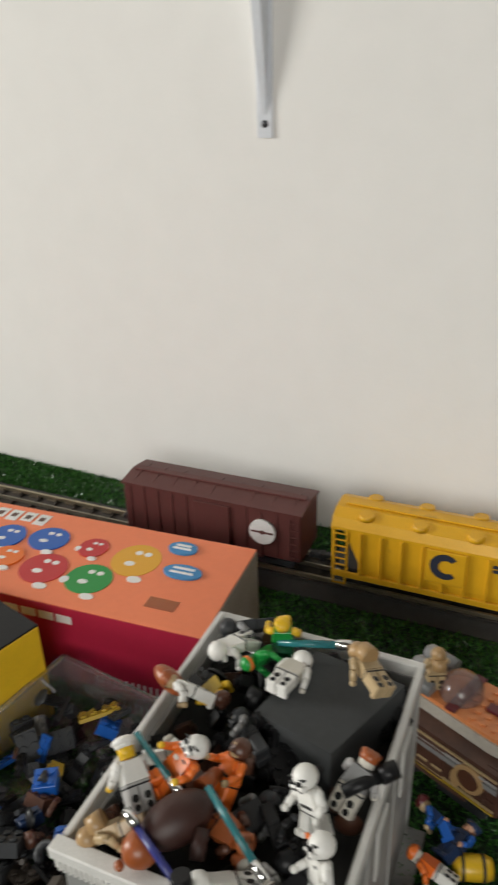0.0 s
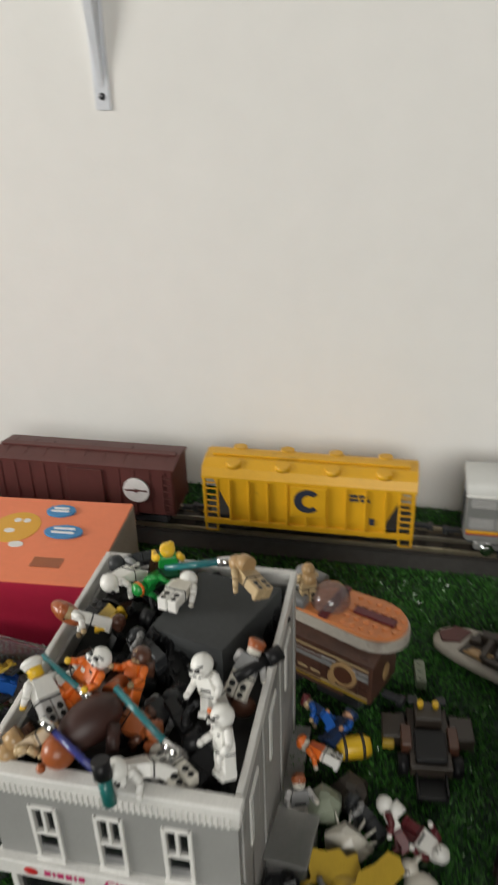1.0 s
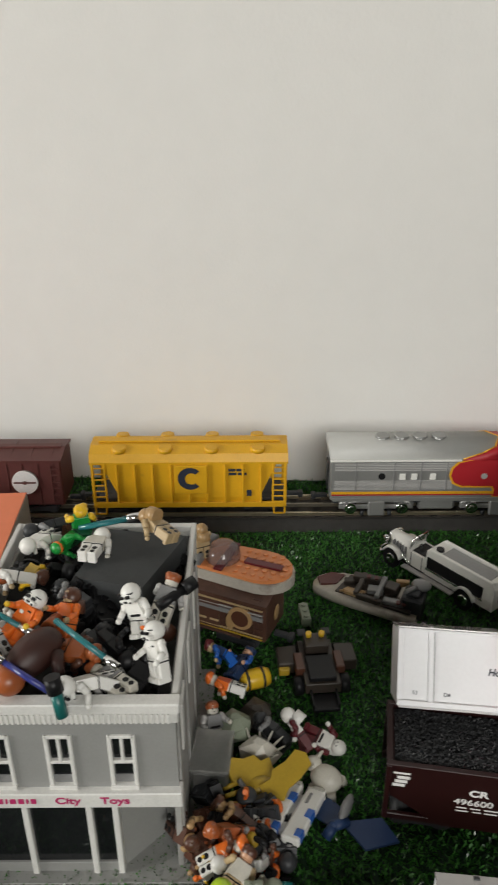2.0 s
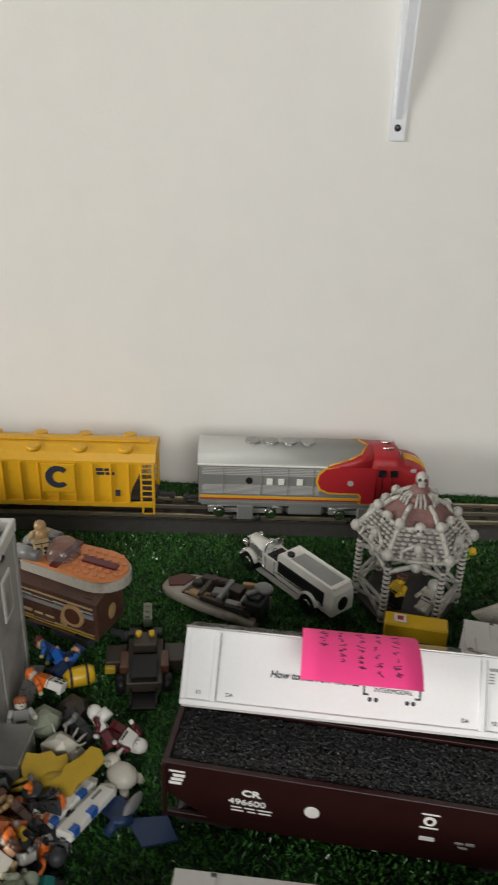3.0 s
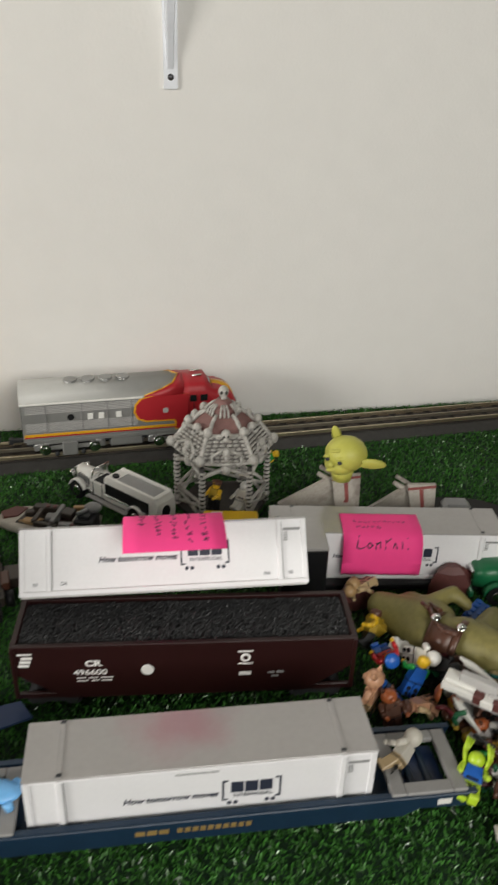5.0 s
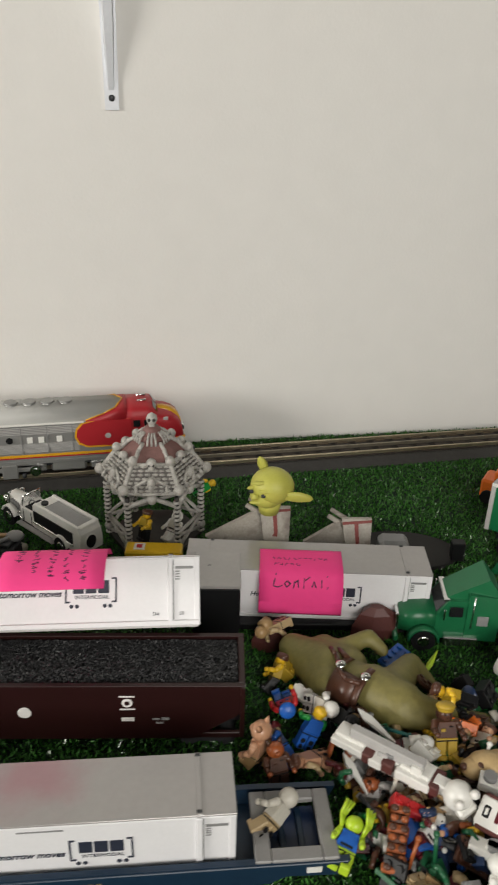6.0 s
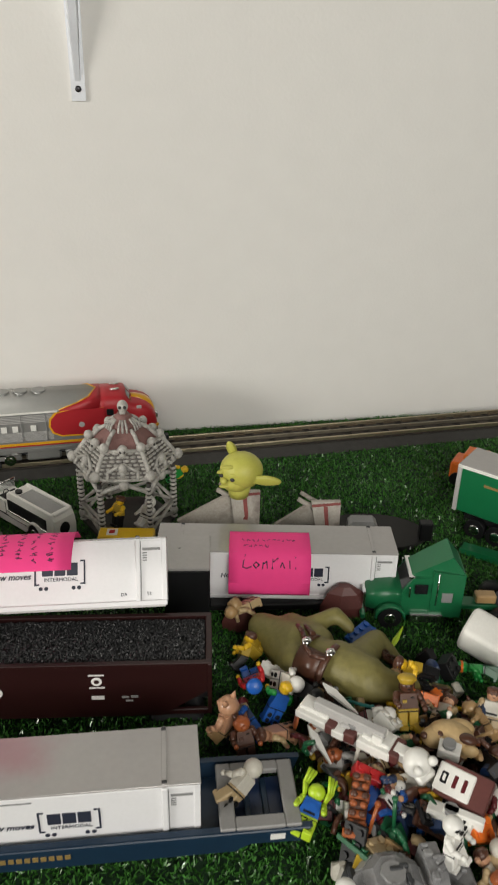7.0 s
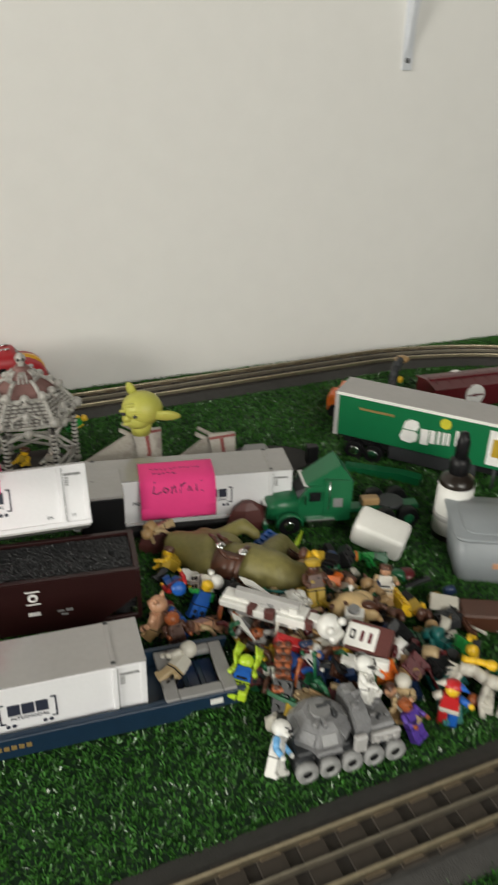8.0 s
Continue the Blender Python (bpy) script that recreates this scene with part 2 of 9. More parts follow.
class Shape:
    """Collects vertices and faces of one mesh."""

    def __init__(self):
        self.v, self.f, self.m, self.s = [], [], [], []

    def add(self, verts, faces, mi=0, at=None, smooth=False):
        k = len(self.v)
        self.v += [(at @ Vector(p)) if at else Vector(p) for p in verts]
        self.f += [tuple(i + k for i in f) for f in faces]
        self.m += [mi] * len(faces)
        self.s += [smooth] * len(faces)
        return self

    def box(self, x0, y0, z0, x1, y1, z1, mi=0, at=None, b=0.0006):
        c, h = ((x0 + x1) / 2, (y0 + y1) / 2, (z0 + z1) / 2), (abs(x1 - x0) / 2, abs(y1 - y0) / 2, abs(z1 - z0) / 2)
        b = min(b, min(h) * 0.45)
        idx, vs, fs = {}, [], []
        corners = [(i, j, k) for i in (-1, 1) for j in (-1, 1) for k in (-1, 1)]
        for cn in corners:
            for a in range(3):
                idx[cn, a] = len(vs)
                vs.append([c[q] + cn[q] * (h[q] - (0 if q == a else b)) for q in range(3)])
        for a in range(3):
            p, q = [e for e in range(3) if e != a]
            for s in (-1, 1):
                ring = []
                for u, w in ((-1, -1), (1, -1), (1, 1), (-1, 1)):
                    cn = [0, 0, 0]
                    cn[a], cn[p], cn[q] = s, u, w
                    ring.append(idx[tuple(cn), a])
                fs.append(ring)
            for u in (-1, 1):
                for w in (-1, 1):
                    c1, c2 = [0, 0, 0], [0, 0, 0]
                    c1[a], c2[a] = -1, 1
                    c1[p] = c2[p] = u
                    c1[q] = c2[q] = w
                    c1, c2 = tuple(c1), tuple(c2)
                    fs.append([idx[c1, p], idx[c2, p], idx[c2, q], idx[c1, q]])
        for cn in corners:
            fs.append([idx[cn, 0], idx[cn, 1], idx[cn, 2]])
        return self.add(vs, fs, mi, at)

    def cyl(self, p0, p1, r0, r1=None, seg=12, mi=0, at=None, smooth=True):
        r1 = r0 if r1 is None else r1
        p0, p1 = Vector(p0), Vector(p1)
        d = (p1 - p0).normalized()
        u = d.orthogonal().normalized()
        w = d.cross(u)
        vs = []
        for p, r in ((p0, r0), (p1, r1)):
            vs += [p + (u * math.cos(a) + w * math.sin(a)) * r for a in (math.tau * i / seg for i in range(seg))]
        fs = [(i, (i + 1) % seg, seg + (i + 1) % seg, seg + i) for i in range(seg)]
        self.add(vs, fs, mi, at, smooth)
        k = len(self.v) - 2 * seg
        self.f += [tuple(k + seg - 1 - i for i in range(seg)), tuple(k + seg + i for i in range(seg))]
        self.m += [mi, mi]
        self.s += [False, False]
        return self

    def ball(self, c, r, mi=0, at=None, seg=14, rings=8, lo=-90, hi=90):
        r = (r, r, r) if isinstance(r, (int, float)) else r
        vs, fs = [], []
        for j in range(rings + 1):
            a = radians(lo + (hi - lo) * j / rings)
            vs += [(c[0] + r[0] * math.cos(a) * math.cos(math.tau * i / seg), c[1] + r[1] * math.cos(a) * math.sin(math.tau * i / seg),
                    c[2] + r[2] * math.sin(a)) for i in range(seg)]
        fs = [(j * seg + i, j * seg + (i + 1) % seg, (j + 1) * seg + (i + 1) % seg, (j + 1) * seg + i) for j in range(rings) for i in range(seg)]
        return self.add(vs, fs, mi, at, True)

    def prism(self, pts, y0, y1, mi=0, at=None, axis="y"):
        """A polygon in x and z, pulled out along y (axis y); or one in x and y, pulled up along z (axis z)."""
        n = len(pts)
        if axis == "y":
            vs = [(p[0], y0, p[1]) for p in pts] + [(p[0], y1, p[1]) for p in pts]
        else:
            vs = [(p[0], p[1], y0) for p in pts] + [(p[0], p[1], y1) for p in pts]
        fs = [tuple(range(n)), tuple(range(2 * n - 1, n - 1, -1))] + [(i, n + i, n + (i + 1) % n, (i + 1) % n) for i in range(n)]
        return self.add(vs, fs, mi, at)

    def loft(self, sections, mi=0, at=None, smooth=True, caps=True):
        n = len(sections[0])
        vs = [p for s in sections for p in s]
        fs = [(j * n + i, j * n + (i + 1) % n, (j + 1) * n + (i + 1) % n, (j + 1) * n + i) for j in range(len(sections) - 1) for i in range(n)]
        if caps:
            fs += [tuple(range(n - 1, -1, -1)), tuple((len(sections) - 1) * n + i for i in range(n))]
        return self.add(vs, fs, mi, at, smooth)

    def pierced(self, xs, zs, y0, y1, solid, mi=0, at=None):
        """One connected wall over a grid of x and z lines, open where solid(i, j) is false."""
        k, nx, nz = len(self.v), len(xs), len(zs)
        vs = [(x, y, z) for y in (y0, y1) for z in zs for x in xs]
        fs = []

        def at_grid(s, i, j):
            return s * nx * nz + j * nx + i

        full = {(i, j) for i in range(nx - 1) for j in range(nz - 1) if solid(i, j)}
        for i, j in full:
            ring = ((i, j), (i + 1, j), (i + 1, j + 1), (i, j + 1))
            fs += [tuple(at_grid(0, *c) for c in ring), tuple(at_grid(1, *c) for c in reversed(ring))]
            for (di, dj), (a, b) in (((0, -1), (0, 1)), ((1, 0), (1, 2)), ((0, 1), (2, 3)), ((-1, 0), (3, 0))):
                if (i + di, j + dj) not in full:
                    fs.append((at_grid(0, *ring[a]), at_grid(1, *ring[a]), at_grid(1, *ring[b]), at_grid(0, *ring[b])))
        return self.add(vs, fs, mi, at)

    def tube(self, pts, r, seg=8, mi=0, at=None):
        for a, b in zip(pts, pts[1:]):
            self.cyl(a, b, r, seg=seg, mi=mi, at=at)
        for p in pts[1:-1]:
            self.ball(p, r, mi, at, seg, 4)
        return self

    def mesh(self, name, mats):
        me = bpy.data.meshes.new(name)
        me.from_pydata([tuple(p * U) for p in self.v], [], self.f)
        for m in mats:
            me.materials.append(m)
        me.polygons.foreach_set("material_index", self.m)
        me.polygons.foreach_set("use_smooth", self.s)
        bm = bmesh.new()
        bm.from_mesh(me)
        bmesh.ops.recalc_face_normals(bm, faces=bm.faces)
        bm.to_mesh(me)
        bm.free()
        return me


def grown(m):
    m = m.copy()
    m.translation = m.translation * U
    return m


def thing(name, m, label, category, group="", kind=""):
    ob = new(name)
    ob.empty_display_size = 0.01
    ob.matrix_world = grown(m)
    return tagged(ob, label, category, group, kind)


def part(name, shape, mats, parent, label="", m=None):
    mats = mats if isinstance(mats, (list, tuple)) else [mats]
    ob = new(name, shape.mesh(name, mats))
    ob.parent = parent
    if m is not None:
        ob.matrix_basis = grown(m)
    if label:
        ob["label"] = label
    return ob


def again(ob, parent, m):
    """One more part on the same mesh."""
    o = new(ob.name.split(".")[0], ob.data)
    o.parent = parent
    o.matrix_basis = grown(m)
    return o


def solo(name, shape, mats, m, label, category, group="", kind=""):
    mats = mats if isinstance(mats, (list, tuple)) else [mats]
    ob = new(name, shape.mesh(name, mats))
    ob.matrix_world = grown(m)
    return tagged(ob, label, category, group, kind)


def lettering(name, text, size, m, mat, parent, align="LEFT", shear=0.0, widen=1.0, bold=0.0):
    """Flat built-in-font lettering in the x-z plane of its parent, read from -y."""
    cu = bpy.data.curves.new(name, "FONT")
    cu.body, cu.size, cu.align_x, cu.extrude, cu.shear = text, size * U, align, 0.00008 * U, shear
    cu.offset = bold * U
    cu.materials.append(mat)
    ob = new(name, cu)
    ob.parent = parent
    ob.matrix_basis = grown(m @ pose(0, 0, 0, 90, 0, 0)) @ Matrix.Diagonal((widen, 1, 1, 1))
    return ob


# ---- the room ----
def slab(name, x0, y0, z0, x1, y1, z1, mat, label, category="wall"):
    return solo(name, Shape().box(x0, y0, z0, x1, y1, z1, b=0.0005), mat, Matrix(), label, category, kind="structure")


slab("wall_back", -2.2, 0, -0.6, 2.4, 0.08, 1.75, WALL, "off-white painted wall behind the train layout")
# unseen walls and ceiling, kept dark so that gaps on the table stay dark
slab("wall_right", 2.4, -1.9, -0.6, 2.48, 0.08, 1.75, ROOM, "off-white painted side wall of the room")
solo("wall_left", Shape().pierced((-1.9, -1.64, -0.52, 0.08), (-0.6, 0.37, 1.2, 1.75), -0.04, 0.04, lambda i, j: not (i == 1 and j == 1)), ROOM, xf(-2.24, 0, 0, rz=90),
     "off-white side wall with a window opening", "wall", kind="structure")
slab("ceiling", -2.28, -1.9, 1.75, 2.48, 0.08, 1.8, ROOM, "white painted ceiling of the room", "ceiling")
slab("floor", -2.28, -1.9, -0.62, 2.48, 0.08, -0.6, FLOOR, "brown floor of the room under the table", "floor")
# the unseen wall with the opening for the added fill, behind the camera
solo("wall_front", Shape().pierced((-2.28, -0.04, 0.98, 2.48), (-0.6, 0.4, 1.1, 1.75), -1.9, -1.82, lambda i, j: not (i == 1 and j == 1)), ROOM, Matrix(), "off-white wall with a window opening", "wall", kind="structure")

table = thing("table", xf(0, 0, 0), "wooden table carrying the model railway layout", "table", kind="structure")
part("table_top", Shape().box(-1.0, -0.64, -0.024, 1.25, -0.003, -0.004, b=0.002), WOOD, table)
for x in (-0.95, 1.2):
    for y in (-0.6, -0.05):
        part("leg", Shape().box(x - 0.025, y - 0.025, -0.6, x + 0.025, y + 0.025, -0.024, b=0.002), WOOD, table)
solo("ground", Shape().box(-0.99, -0.635, -0.004, 1.24, -0.0025, 0.0, b=0.0004), BOARD, Matrix(), "dark green artificial grass mat on the table", "grass mat", kind="structure")


# ---- artificial grass ----
def back_y(x):
    """The middle of the rear track: straight and a little askew to the wall, then bending to the front."""
    d = max(0.0, x - 0.70)
    return -0.0655 + 0.043 * min(x, 0.70) - (0.42 - math.sqrt(max(0.42 ** 2 - min(d, 0.40) ** 2, 0.0)))


def front_y(x):
    return -0.5690 + (x - 0.42) * 0.032


def grass(count):
    rng = np.random.default_rng(7)
    strip = count // 9
    x = np.concatenate([rng.uniform(-0.62, -0.30, strip), rng.uniform(-0.30, 1.0, count * 2)])
    y = np.concatenate([rng.uniform(-0.14, -0.004, strip), rng.uniform(-0.62, -0.004, count * 2)])
    mid = -0.0655 + 0.043 * np.minimum(x, 0.70) - (0.42 - np.sqrt(0.42 ** 2 - np.minimum(np.maximum(x - 0.70, 0), 0.40) ** 2))
    slope = np.where(x > 0.70, np.minimum((x - 0.70) / 0.42, 0.9), 0)
    wide = 0.0315 / np.sqrt(1 - slope ** 2)
    keep = (np.abs(y - mid) > wide) & (np.abs(y - (-0.5690 + (x - 0.42) * 0.032)) > 0.0275)
    x, y = x[keep][:count], y[keep][:count]
    n = len(x)
    a, lean, h = rng.uniform(0, math.tau, n), rng.uniform(0.15, 1.4, n), rng.uniform(0.0016, 0.0036, n)
    la = rng.uniform(0, math.tau, n)
    w = rng.uniform(0.00030, 0.00072, n)
    ux, uy = np.cos(a) * w, np.sin(a) * w
    tx, ty, tz = x + np.cos(la) * np.sin(lean) * h, y + np.sin(la) * np.sin(lean) * h, np.cos(lean) * h
    v = np.empty((n, 4, 3))
    v[:, 0] = np.stack([x - ux, y - uy, np.zeros(n)], 1)
    v[:, 1] = np.stack([x + ux, y + uy, np.zeros(n)], 1)
    v[:, 2] = np.stack([tx + ux * 0.6, ty + uy * 0.6, tz], 1)
    v[:, 3] = np.stack([tx - ux * 0.6, ty - uy * 0.6, tz], 1)
    me = bpy.data.meshes.new("grass")
    me.vertices.add(n * 4)
    me.vertices.foreach_set("co", (v * U).ravel())
    me.loops.add(n * 4)
    me.loops.foreach_set("vertex_index", np.arange(n * 4))
    me.polygons.add(n)
    me.polygons.foreach_set("loop_start", np.arange(n) * 4)
    me.update(calc_edges=True)
    me.materials.append(GRASSA)
    return tagged(new("grass", me), "short glossy green artificial grass blades", "artificial grass", kind="stuff")


t = GRASSA.node_tree
geo, rr, mixg = t.nodes.new("ShaderNodeNewGeometry"), t.nodes.new("ShaderNodeValToRGB"), t.nodes.new("ShaderNodeMix")
rr.color_ramp.elements[0].color, rr.color_ramp.elements[1].color = (0.014, 0.054, 0.009, 1), (0.070, 0.240, 0.042, 1)
t.links.new(geo.outputs["Random Per Island"], rr.inputs[0])
t.links.new(rr.outputs[0], t.nodes["Principled BSDF"].inputs["Base Color"])
grass(430000)


# ---- tracks ----
def track_pieces(name, label, centre, x0, x1, step=0.0196, gauge=0.0118, half=0.0325):
    """Roadbed with sloping shoulders, ties and three rails along the line y = centre(x)."""
    track = thing(name, xf(0, 0, 0), label, "model railway track", kind="structure")
    n = max(2, int((x1 - x0) / 0.012))
    line = []
    for i in range(n + 1):
        x = x0 + (x1 - x0) * i / n
        y = centre(x)
        s = (centre(x + 0.001) - centre(x - 0.001)) / 0.002
        d = Vector((1, s, 0)).normalized()
        line.append((Vector((x, y, 0)), Vector((-d.y, d.x, 0))))

    def ribbon(profile):
        return [[p + nn * u + Vector((0, 0, z)) for u, z in profile] for p, nn in line]

    bed = Shape().loft(ribbon([(-half, 0.0), (half, 0.0), (half, 0.001), (half - 0.0105, 0.0052), (0.0105 - half, 0.0052), (-half, 0.001)]), smooth=False)
    part("roadbed", bed, BALLAST, track, "dark grey plastic roadbed")
    for u, w, mat in ((-gauge, 0.0013, RAIL), (0.0, 0.0009, RAILD), (gauge, 0.0013, RAIL)):
        part("rail", Shape().loft(ribbon([(u - w, 0.0066), (u + w, 0.0066), (u + w * 0.8, 0.0094), (u + w * 0.7, 0.0098), (u - w * 0.7, 0.0098), (u - w * 0.8, 0.0094)]),
                                  smooth=False), mat, track, "worn metal rail")
    part("tie_bed", Shape().loft(ribbon([(-0.0165, 0.0040), (0.0165, 0.0040), (0.0160, 0.0056), (-0.0160, 0.0056)]), smooth=False), TIEGAP, track, "dark bed between the ties")
    tie = None
    x, k = x0 + 0.004, 0
    while x < x1 - 0.004:
        s = (centre(x + 0.001) - centre(x - 0.001)) / 0.002
        m = xf(x, centre(x), 0.0052, rz=math.degrees(math.atan(s)))
        if tie is None:
            tie = part("tie", Shape().box(-0.0067, -0.0168, 0, 0.0067, 0.0168, 0.0016, b=0.0005)
                       .box(-0.0050, -0.0148, 0.0014, 0.0050, -0.0100, 0.0026, 1, b=0.0005).box(-0.0050, 0.0100, 0.0014, 0.0050, 0.0148, 0.0026, 1, b=0.0005),
                       [TIE, TIETOP], track, "", m)
        else:
            again(tie, track, m)
        x += step / math.sqrt(1 + s * s)
    return track


track_pieces("track_rear", "straight model railway track on grey roadbed along the wall", back_y, -0.62, 0.98, gauge=0.0142, half=0.0305)
track_pieces("track_front", "model railway track on grey roadbed along the table edge", front_y, -0.25, 0.85, gauge=0.0124, half=0.0295)


# ---- wall brackets ----
def bracket(x, z):
    b = thing("shelf_bracket", xf(x, 0, z), "white steel shelf bracket screwed to the wall", "shelf bracket", "shelf brackets on the wall")
    pl = Shape().prism([(-0.0056, -0.009), (0.0056, -0.009), (0.0078, 0.24), (-0.0078, 0.24)], -0.0018, -0.0001)
    part("plate", pl, STEEL, b)
    ridge = [[(-w, -0.0017, zz), (-w * 0.7, -d, zz), (w * 0.7, -d, zz), (w, -0.0017, zz)] for w, d, zz in
             ((0.0026, 0.002, 0.006), (0.0044, 0.0095, 0.05), (0.0054, 0.020, 0.12), (0.0060, 0.036, 0.24))]
    part("ridge", Shape().loft([[Vector(p) for p in s] for s in ridge], smooth=False), STEEL, b)
    part("screw", Shape().ball((0, -0.0018, 0), (0.0026, 0.0013, 0.0026), seg=16), SCREW, b, "dark round screw head")


bracket(-0.1345, 0.319)
bracket(0.2895, 0.3145)
bracket(0.7335, 0.3135)


# ---- train ----
def wheel_truck(parent, x, half):
    """One bogie: side frames, axle boxes and four wheels."""
    for s in (-1, 1):
        f = Shape().box(x - 0.031, s * half - 0.0012, 0.0150, x + 0.031, s * half + 0.0012, 0.0190, b=0.0006)
        f.tube([(x - 0.031, s * half, 0.0195), (x - 0.023, s * half, 0.0222), (x + 0.023, s * half, 0.0222), (x + 0.031, s * half, 0.0195)], 0.0016, 6)
        part("truck_frame", f, SILVER, parent, "silver wheel truck side frame")
        for k in (-0.0215, 0.0215):
            part("axle_box", Shape().cyl((x + k, s * (half - 0.001), 0.0162), (x + k, s * (half + 0.0032), 0.0162), 0.0056, 0.0050, seg=14).cyl((x + k, s * (half + 0.003), 0.0162), (x + k, s * (half + 0.0042), 0.0162), 0.0026, seg=10), CHROME, parent, "bright round axle box")
        part("spring_box", Shape().box(x - 0.0068, s * (half + 0.001) - 0.002, 0.0092, x + 0.0068, s * (half + 0.001) + 0.002, 0.0228, b=0.0008), SILVER, parent)
        for k in (-0.0115, 0.0115):
            part("spring", Shape().cyl((x + k, s * (half + 0.0008), 0.0095), (x + k, s * (half + 0.0008), 0.0135), 0.0019, seg=8), CHAR, parent)
    for k in (-0.0215, 0.0215):
        part("wheel", Shape().cyl((x + k, -0.0135, 0.0155), (x + k, -0.011, 0.0155), 0.0062, seg=20).cyl((x + k, 0.011, 0.0155), (x + k, 0.0135, 0.0155), 0.0062, seg=20)
             .cyl((x + k, -0.0125, 0.0155), (x + k, 0.0125, 0.0155), 0.0012), CHAR, parent, "dark metal wheel pair")


def coupler(parent, x, s):
    part("coupler", Shape().box(min(x, x + s * 0.014), -0.0022, 0.0165, max(x, x + s * 0.014), 0.0022, 0.0195, b=0.0005)
         .box(x + s * 0.012 - 0.002, -0.004, 0.0155, x + s * 0.012 + 0.002, 0.003, 0.0205, b=0.0008), CHAR, parent)


def locomotive(x):
    loco = thing("toy_locomotive", xf(x, back_y(x), 0, rz=2.46), "silver and red toy diesel locomotive with yellow pinstripes", "toy locomotive", "toy train on the rear track")

    def sec(px, hw, z0, zs, zr, pinch=1.0):
        return [Vector(p) for p in ((px, -hw, z0), (px, -hw, zs), (px, -hw * 0.93, zs + (zr - zs) * 0.50), (px, -hw * 0.72, zs + (zr - zs) * 0.80), (px, 0, zr),
                                    (px, hw * 0.72, zs + (zr - zs) * 0.80), (px, hw * 0.93, zs + (zr - zs) * 0.50), (px, hw, zs), (px, hw, z0))]

    part("body", Shape().loft([sec(0, 0.0195, 0.0245, 0.0600, 0.0690), sec(0.002, 0.0198, 0.0245, 0.0608, 0.0708), sec(0.142, 0.0198, 0.0245, 0.0608, 0.0708)], smooth=False),
         SILVER, loco, "silver ribbed body side")
    def swept(px, lean):
        return [p + Vector((lean * max(0.0, p.z - 0.0610) / 0.0108, 0, 0.0007)) for p in sec(px, 0.0202, 0.0598, 0.0610, 0.0718)]

    part("roof", Shape().loft([swept(-0.001, 0), swept(0.1060, 0.033)], smooth=True), SILVERROOF, loco, "light silver curved roof")
    part("red_roof", Shape().loft([swept(0.1067, 0.033), swept(0.1215, 0.020), swept(0.141, 0.002)], smooth=True), LOCORED, loco, "red roof over the cab")
    line = swept(0.1063, 0.033)
    part("roof_pinstripe", Shape().tube([p + Vector((0, 0, 0.0002)) for p in line[1:-1]], 0.0006, 6), LOCOYEL, loco, "yellow roof pinstripe")
    # highlight along each eave, put in as a thin white strip
    for s in (-1, 1):
        part("eave_rail", Shape().box(-0.001, s * 0.0198, 0.0600, 0.105, s * 0.0212, 0.0616, b=0.0003), WHITE, loco, "bright eave rail")
    part("cab", Shape().loft([sec(0.1395, 0.0199, 0.0225, 0.0605, 0.0722), sec(0.148, 0.0199, 0.0225, 0.0605, 0.0724), sec(0.160, 0.0199, 0.0225, 0.0605, 0.0724), sec(0.1645, 0.0198, 0.0225, 0.0598, 0.0715),
                              sec(0.1695, 0.0197, 0.0225, 0.0565, 0.0640), sec(0.176, 0.0194, 0.0225, 0.0555, 0.0630),
                              sec(0.183, 0.0186, 0.0225, 0.0535, 0.0605), sec(0.1880, 0.0172, 0.0225, 0.0500, 0.0565), sec(0.1912, 0.0150, 0.0225, 0.0450, 0.0500), sec(0.1930, 0.0115, 0.0225, 0.0350, 0.0390)], smooth=True),
         LOCORED, loco, "glossy red cab and rounded nose")
    for s in (-1, 1):
        part("number_board", Shape().box(0.1740, s * 0.0165, 0.0570, 0.1785, s * 0.0190, 0.0597, b=0.0004), LGREY, loco)
        part("grab_iron", Shape().tube([(0.1795, s * 0.0192, 0.0270), (0.1798, s * 0.0198, 0.0285), (0.1790, s * 0.0198, 0.0445), (0.1787, s * 0.0190, 0.0460)], 0.0004, 5), CHROME, loco)
    # red sweep with its yellow edge on both sides
    sweep = [(0.1195, 0.0595), (0.150, 0.0655), (0.150, 0.0235), (0.139, 0.0235), (0.1395, 0.0300), (0.1375, 0.0330), (0.112, 0.0335), (0.1055, 0.0365), (0.1025, 0.0425), (0.1035, 0.0490), (0.1085, 0.0545)]
    edge = [(0.1185, 0.0612), (0.150, 0.0672), (0.150, 0.0228), (0.1378, 0.0228), (0.1378, 0.0292), (0.1365, 0.0314), (0.1115, 0.0318), (0.1040, 0.0352), (0.1008, 0.0425), (0.1020, 0.0500), (0.1075, 0.0560)]
    for s in (-1, 1):
        part("pinstripe", Shape().prism([p if p[1] < 0.0570 else (p[0], 0.0570) for p in edge], s * 0.0199, s * 0.0203), LOCOYEL, loco, "yellow pinstripe edge", m=xf(-0.0045, 0, 0.0040))
        part("red_sweep", Shape().prism([p if p[1] < 0.0570 else (p[0], 0.0570) for p in sweep], s * 0.0202, s * 0.0206), LOCORED, loco, "red sweeping side panel", m=xf(-0.0045, 0, 0.0040))
        part("waist_stripe", Shape().box(0.001, s * 0.0199, 0.0258, 0.137, s * 0.0203, 0.0282, b=0.0001), LOCOYEL, loco, "yellow waist stripe", m=xf(0, 0, 0.0040))
